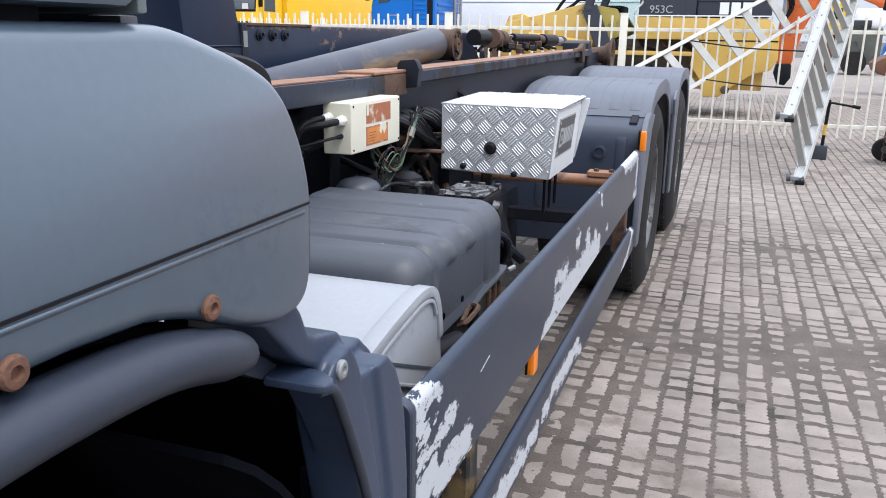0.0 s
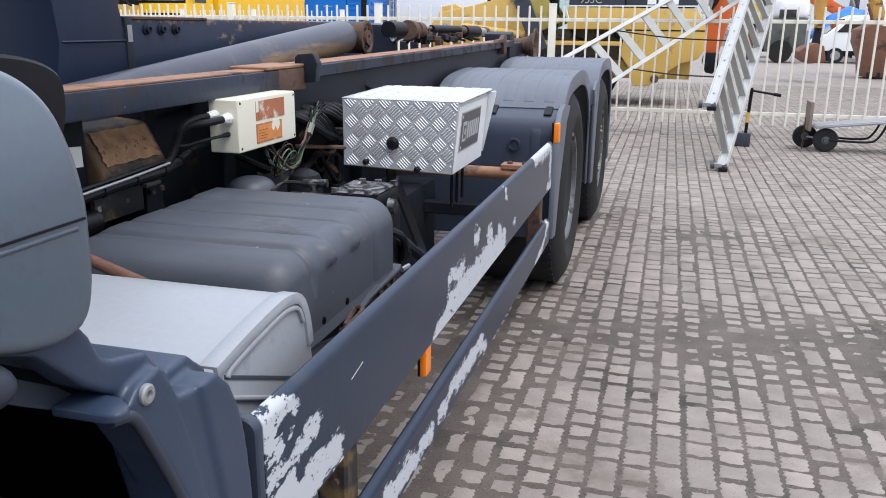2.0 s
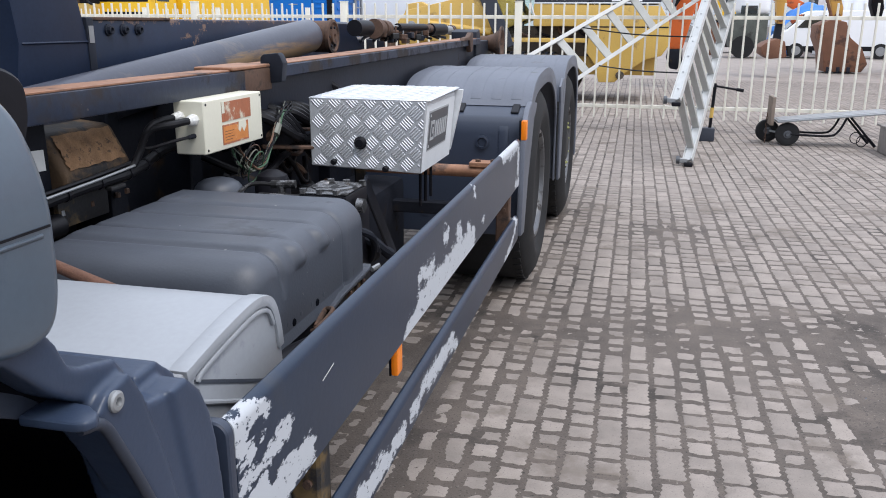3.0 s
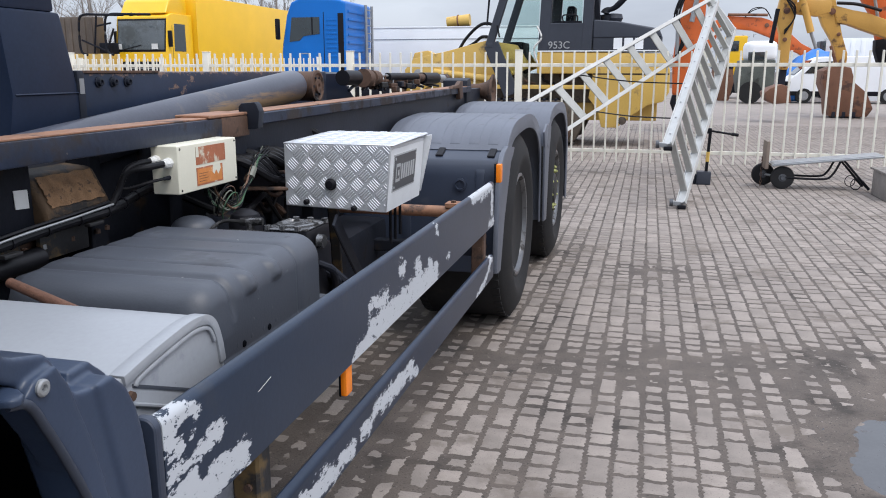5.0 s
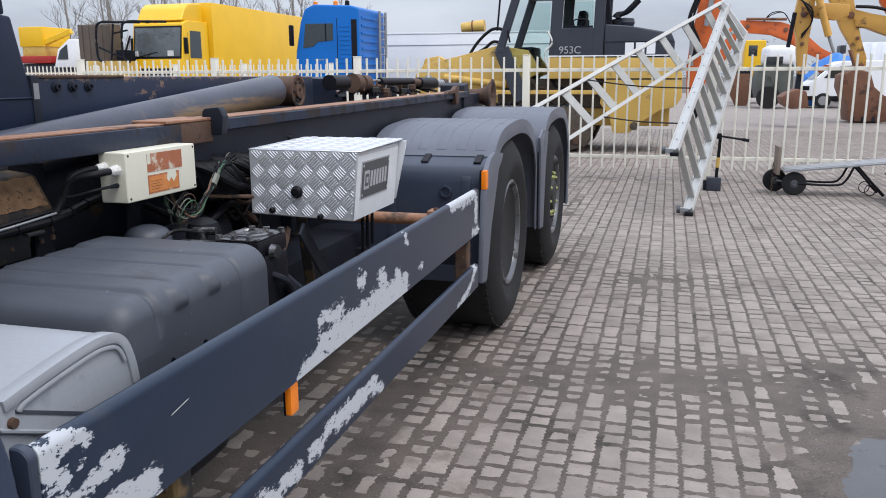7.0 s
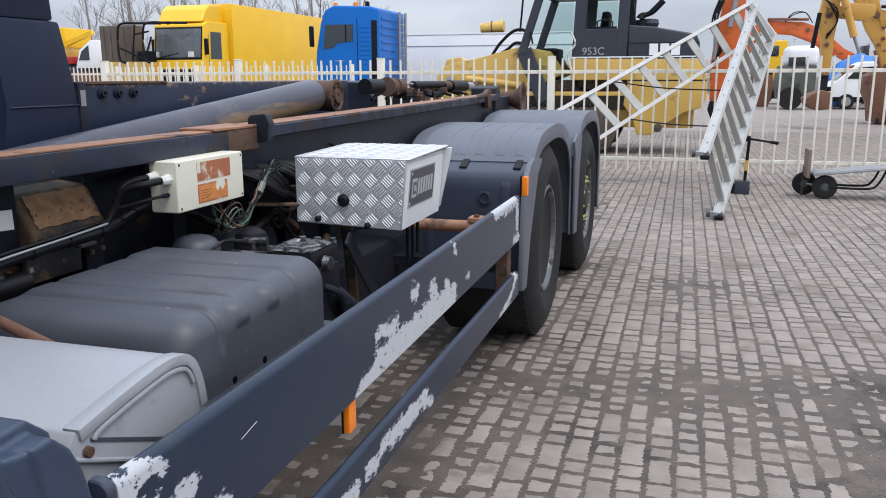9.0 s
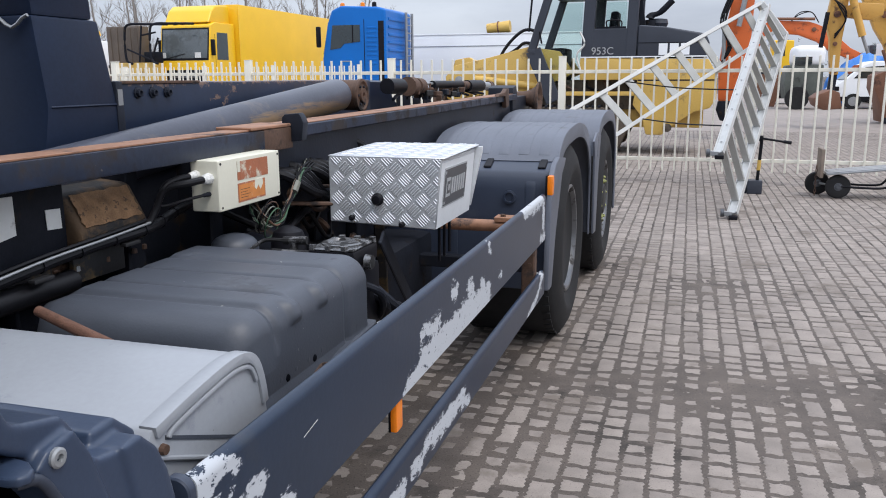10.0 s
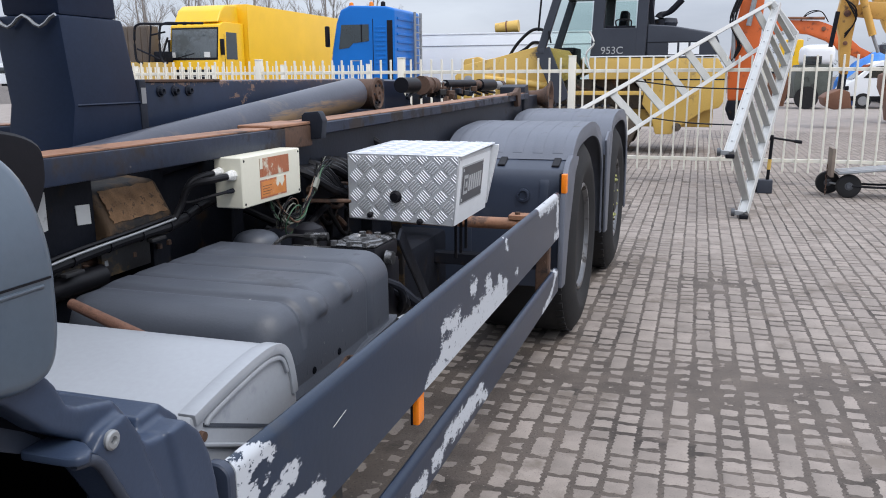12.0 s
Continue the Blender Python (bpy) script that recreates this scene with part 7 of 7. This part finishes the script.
o = thing("yellow_tipper", (-30.5, 36, 0), "yellow machine with a red sill far behind", "site machine")
part("body", box((-31.7, 36.0, 3.05), (-30.2, 38.0, 4.05), 0.06), M_yellow, o, "yellow upper body")
part("body_side", box((-31.6, 36.05, 2.55), (-30.25, 38.0, 3.08), 0.04), M_machine, o)
part("red_sill", box((-31.9, 35.9, 2.22), (-29.8, 38.0, 2.58), 0.04), mat("red_paint", (0.35, 0.02, 0.015), 0.45), o, "red sill")
part("chassis", box((-31.8, 36.2, 0.5), (-26.5, 37.8, 2.2), 0.04), M_grey, o)
part("jib", bar((-30.4, 36.2, 3.2), (-28.6, 36.2, 3.8), 0.22, 0.25, 0.02), M_yellow, o)
part("driver_cab", prism([(-29.6, 2.0), (-29.3, 2.9), (-28.6, 3.4), (-28.2, 3.4), (-28.2, 2.0)], 35.9, 37.8, "y", 0.06, 2), M_trailer, o, "white driver cab")
part("cab_window", prism([(-29.35, 2.4), (-29.15, 2.85), (-28.7, 3.15), (-28.7, 2.4)], 35.88, 35.92, "y"), M_glass, o)
for x in (-31.0, -28.6):
    part("wheel", lathe([(-0.15, 0.3), (-0.15, 0.55), (0.15, 0.55), (0.15, 0.3)], (x, 36.1, 0.55), "y", 20), M_tyre, o)


def build_tree(x, y, h, seed):
    rng = random.Random(seed)
    t = thing("bare_tree", (x, y, 0), "bare grey-brown tree in late winter", "tree", "bare trees")
    trunk = smooth_line([(x, y, 0), (x + rng.uniform(-0.1, 0.1), y, h * 0.3), (x + rng.uniform(-0.25, 0.25), y, h * 0.62), (x + rng.uniform(-0.4, 0.4), y, h)])
    n = len(trunk)
    part("trunk", tube(trunk, [0.16 * (1 - i / n) + 0.015 for i in range(n)], 8), M_bark, t)
    bm = bmesh.new()

    def grow(p, d, length, r, depth):
        q = p + d * length
        m = (p + q) / 2 + Vector((rng.uniform(-1, 1), rng.uniform(-1, 1), rng.uniform(0, 1))) * length * 0.07
        tube([p, m, q], [r, r * 0.8, r * 0.55], 4, bm)
        if depth == 0:
            return
        for k in range(4 if depth > 1 else 3):
            s = p.lerp(q, rng.uniform(0.35, 1.0))
            nd = (d + Vector((rng.uniform(-0.8, 0.8), rng.uniform(-0.8, 0.8), rng.uniform(-0.1, 0.7)))).normalized()
            grow(s, nd, length * rng.uniform(0.45, 0.65), r * 0.55, depth - 1)

    for k in range(9):
        f = 0.22 + 0.7 * k / 9
        a = k * 2.4 + rng.random()
        d = Vector((math.cos(a) * 0.6, math.sin(a) * 0.6, rng.uniform(0.7, 1.1))).normalized()
        grow(trunk[int(f * (n - 1))], d, h * rng.uniform(0.2, 0.32) * (1.15 - f * 0.6), 0.05 * (1.2 - f), 3)
    part("crown", bm, M_bark, t, "fine bare branches")
    return t


for i, (x, y, h) in enumerate([(-36, 49, 8.0), (-33.6, 46, 7.6), (-30.8, 47, 8.2), (-28.2, 47, 8.0), (-25.8, 46, 8.2), (-38.5, 48, 8.0), (-32.4, 52, 8.4), (-22.8, 50, 8.0), (-20.4, 53, 7.6), (-41.0, 55, 8.6), (-37.2, 57, 8.8), (-34.8, 54, 8.2), (-29.6, 55, 8.8), (-27.0, 56, 8.4), (-24.4, 55, 8.6)]):
    build_tree(x, y, h, 40 + i)


o = thing("white_lorry", (-85.5, 90, 0), "white lorry cab with dark chassis parked far back", "truck")
part("cab", prism([(-91.8, 0.9), (-91.8, 2.6), (-91.4, 3.6), (-87.9, 3.6), (-87.9, 1.45), (-88.7, 1.2), (-89.4, 0.9)], 90, 92.4, "y", 0.1, 3), M_trailer, o, "white cab")
part("side_window", box((-91.0, 89.98, 2.3), (-89.4, 90.02, 3.1), 0.02), M_glass, o)
part("chassis", box((-91.2, 90.4, 0.6), (-79.9, 92, 1.1), 0.04), M_black, o)
part("air_kit", prism([(-87.7, 0.9), (-87.7, 2.9), (-85.7, 2.7), (-84.4, 1.8), (-84.2, 0.9)], 90.3, 92, "y", 0.1, 2), M_grey, o, "dark gear behind the cab")
part("wheel_arch", tube([(-89.0 + 0.7 * math.cos(radians(a)), 89.97, 0.55 + 0.68 * math.sin(radians(a))) for a in range(180, -1, -15)], 0.09, 8), M_dark, o)
for x in (-89.0, -84.8):
    w = part("wheel", lathe([(-0.15, 0.26), (-0.15, 0.48), (-0.1, 0.54), (0.15, 0.54), (0.2, 0.26)], (x, 90.1, 0.54), "y", 24), M_tyre, o)
    part("rim", lathe([(-0.16, 0.05), (-0.16, 0.18), (-0.1, 0.28)], (x, 90.1, 0.54), "y", 16), M_galv, w)


def hedge_row(name, label, x0, x1, y, h, seed):
    """Far woods: many small twiggy clumps with an uneven top."""
    rng = random.Random(seed)
    verts, faces = [], []
    x = x0
    while x < x1:
        w = rng.uniform(1.5, 4.0)
        hh = h * rng.uniform(0.35, 1.2)
        for k in range(60):
            c = Vector((x + rng.uniform(0, w), y + rng.uniform(-1, 1), rng.uniform(0.05, 1) * hh))
            for q in range(5):
                a = Vector((rng.uniform(-1, 1), rng.uniform(-0.4, 0.4), rng.uniform(-0.3, 1))) * rng.uniform(0.3, 0.7)
                o = Vector((rng.uniform(-0.05, 0.05), 0, rng.uniform(-0.05, 0.05)))
                i = len(verts)
                verts += [tuple(c - o), tuple(c + o), tuple(c + a)]
                faces.append((i, i + 1, i + 2))
        x += w
    me = bpy.data.meshes.new(name)
    me.from_pydata(verts, [], faces)
    me.materials.append(M_hedge)
    return tagged(new(name, me), label, "woods", kind="stuff")


hedge_row("far_woods", "low line of far bare woods on the horizon", -140, 150, 150, 6.5, 3)


o = thing("yellow_roll", (-7.0, 33.5, 0), "rolled yellow sheeting on a far flatbed", "roll")
part("roll", tube([(-7.45, 33.5, 3.42), (-6.5, 33.5, 3.50)], [0.20, 0.24], 16), M_machine, o, "yellow rolled sheeting")
part("roll_strap", tube([(-7.0, 33.5, 3.45), (-6.95, 33.5, 3.455)], 0.26, 16), M_bucket, o)
part("flatbed", box((-9.5, 32.9, 3.02), (-5.2, 35.4, 3.22), 0.02), M_grey, o, "dark flatbed")
for x in (-9.2, -5.6):
    part("flatbed_post", box((x, 33.0, 0.0), (x + 0.2, 33.2, 3.02), 0.01), M_black, o)

# ---------------------------------------------------------------- paving stones
PITCH, LONG = 0.1065, 0.213


def stone(w, n, zig, seed, fancy):
    """A concrete stone with toothed long sides and wavy ends: outline, worn shoulders and sides, about the origin, its top at z = 0."""
    rng = random.Random(seed)
    hw, hn = w / 2, n / 2
    out = []
    if fancy:
        teeth = max(3, round(n / 0.034))
        side = [[(zig if k % 2 else -zig) * rng.uniform(0.1, 1.7) for k in range(teeth * 2 + 1)] for q in (0, 1)]
        ends = [[rng.uniform(-0.0075, 0.0065) for k in range(3)] for q in (0, 1)]
        along = [-hn + n * k / (teeth * 2) for k in range(teeth * 2 + 1)]
        out += [(hw + dx, y) for dx, y in zip(side[0], along)]
        out += [(hw * f, hn + d) for f, d in zip((0.5, 0.0, -0.5), ends[0])]
        out += [(-hw + dx, y) for dx, y in zip(side[1], reversed(along))]
        out += [(hw * f, -hn + d) for f, d in zip((-0.5, 0.0, 0.5), ends[1])]
    else:
        out = [(hw, -hn), (hw, hn), (-hw, hn), (-hw, -hn)]
    m = len(out)
    if fancy:  # worn, slightly domed top
        rings = [(0.030, 0.0006), (0.018, -0.0002), (0.008, -0.0016), (0.003, -0.0034), (0.0, -0.0075), (0.0, -0.02)]
    else:
        rings = [(0.004, 0.0), (0.0, -0.003)]
    verts = []
    for ch, z in rings:
        verts += [(x * (1 - ch / hw), y * (1 - ch / hn), z) for x, y in out]
    faces = [tuple(range(m))]
    for q in range(len(rings) - 1):
        a, b = q * m, (q + 1) * m
        for k in range(m):
            j = (k + 1) % m
            faces.append((a + k, b + k, b + j, a + j))
    return verts, faces


def lay(x0, x1, y0, y1, rng):
    """Where the stones lie: rows along y, out of step, many of them split in two."""
    rows = []
    i0, i1 = math.floor(x0 / PITCH), math.ceil(x1 / PITCH)
    for i in range(i0, i1):
        x = (i + 0.5) * PITCH + 0.035
        y = y0 - LONG * ((i % 2) * 0.5 + 0.12 * math.sin(i * 2.1))
        while y < y1:
            n = LONG
            short = 0.85 if 3.75 < y < 4.65 else 0.45
            if rng.random() < short:
                for k in range(2):
                    rows.append((x, y + n * (0.25 + 0.5 * k), n / 2, 1))
            else:
                rows.append((x, y + n / 2, n, 0))
            y += n
    return rows


M_farpave = mat("far_paving", (0.245, 0.212, 0.191), 0.85, 0, 0.2, 2.5, 40, 0.3, (0.17, 0.145, 0.13), 0.58, 0.5)


def build_paving():
    rng = random.Random(21)
    pave = thing("pavement", (1.0, 3.0, 0), "grey-beige interlocking concrete paving stones with muddy joints", "pavement", kind="structure")
    shapes = {}
    for half in (0, 1):
        for s in range(8):
            shapes[half, s] = stone(PITCH - 0.012, (LONG / (1 + half)) - 0.015, 0.0036, 50 + s + 10 * half, True)
    meshes = {}
    for key, (v, f) in shapes.items():
        me = bpy.data.meshes.new("paving_stone")
        me.from_pydata(v, [], f)
        me.polygons.foreach_set("use_smooth", [False] * len(me.polygons))
        me.materials.append(M_paver)
        meshes[key] = me
    verts, faces = [], []
    count = 0
    for x, y, n, half in lay(-1.5, 4.7, 0.9, 8.0, rng):
        s = rng.randrange(8)
        rz, tx, ty, dz = rng.gauss(0, 0.014), rng.gauss(0, 0.006), rng.gauss(0, 0.006), rng.gauss(0.0, 0.0008)
        m = Matrix.Translation((x + rng.gauss(0, 0.0012), y + rng.gauss(0, 0.0015), dz)) @ Euler((tx, ty, rz)).to_matrix().to_4x4()
        if 0.32 < x < 2.1 and 2.05 < y < 4.3 and count < 300:
            ob = new("paving_stone", meshes[half, s])
            ob.parent = pave
            ob.matrix_basis = Matrix.Translation(-BASE[pave]) @ m
            count += 1
            continue
        v, f = shapes[half, s]
        k = len(verts)
        verts += [tuple(m @ Vector(p)) for p in v]
        faces += [tuple(k + i for i in q) for q in f]
    fields = [lay(-5.0, 12.0, 8.1, 24.0, rng), lay(-5.0, -1.6, -3.0, 8.0, rng), lay(4.8, 9.0, -3.0, 8.0, rng), lay(-1.5, 4.7, -3.0, 0.75, rng)]
    for x, y, n, half in itertools.chain(*fields):
        w, e = (PITCH - 0.012) * rng.uniform(0.93, 1.0), (n - 0.013) * rng.uniform(0.90, 1.0)
        v, f = stone(w, e, 0, 1, False)
        dz, q = rng.gauss(-0.001, 0.001), [rng.gauss(0, 0.0025) for a in range(4)]
        k = len(verts)
        verts += [(x + a + q[j % 4], y + b + q[(j + 1) % 4], dz + c) for j, (a, b, c) in enumerate(v)]
        faces += [tuple(k + i for i in q) for q in f]
    me = bpy.data.meshes.new("paving_field")
    me.from_pydata([tuple(Vector(p) - BASE[pave]) for p in verts], [], faces)
    me.polygons.foreach_set("use_smooth", [False] * len(me.polygons))
    me.materials.append(M_paver)
    fld = new("paving_field", me)
    fld.parent = pave
    fld["kind"] = "stuff"
    bm = bmesh.new()
    for lo, hi in (((-40, 24.1, -0.03), (60, 75, -0.003)), ((-40, 10.2, -0.03), (-5.1, 24.05, -0.003)), ((12.1, 10.2, -0.03), (60, 24.05, -0.003))):
        box(lo, hi, 0, 1, bm)
    part("far_paving", bm, M_farpave, pave)["kind"] = "stuff"
    return pave


build_paving()
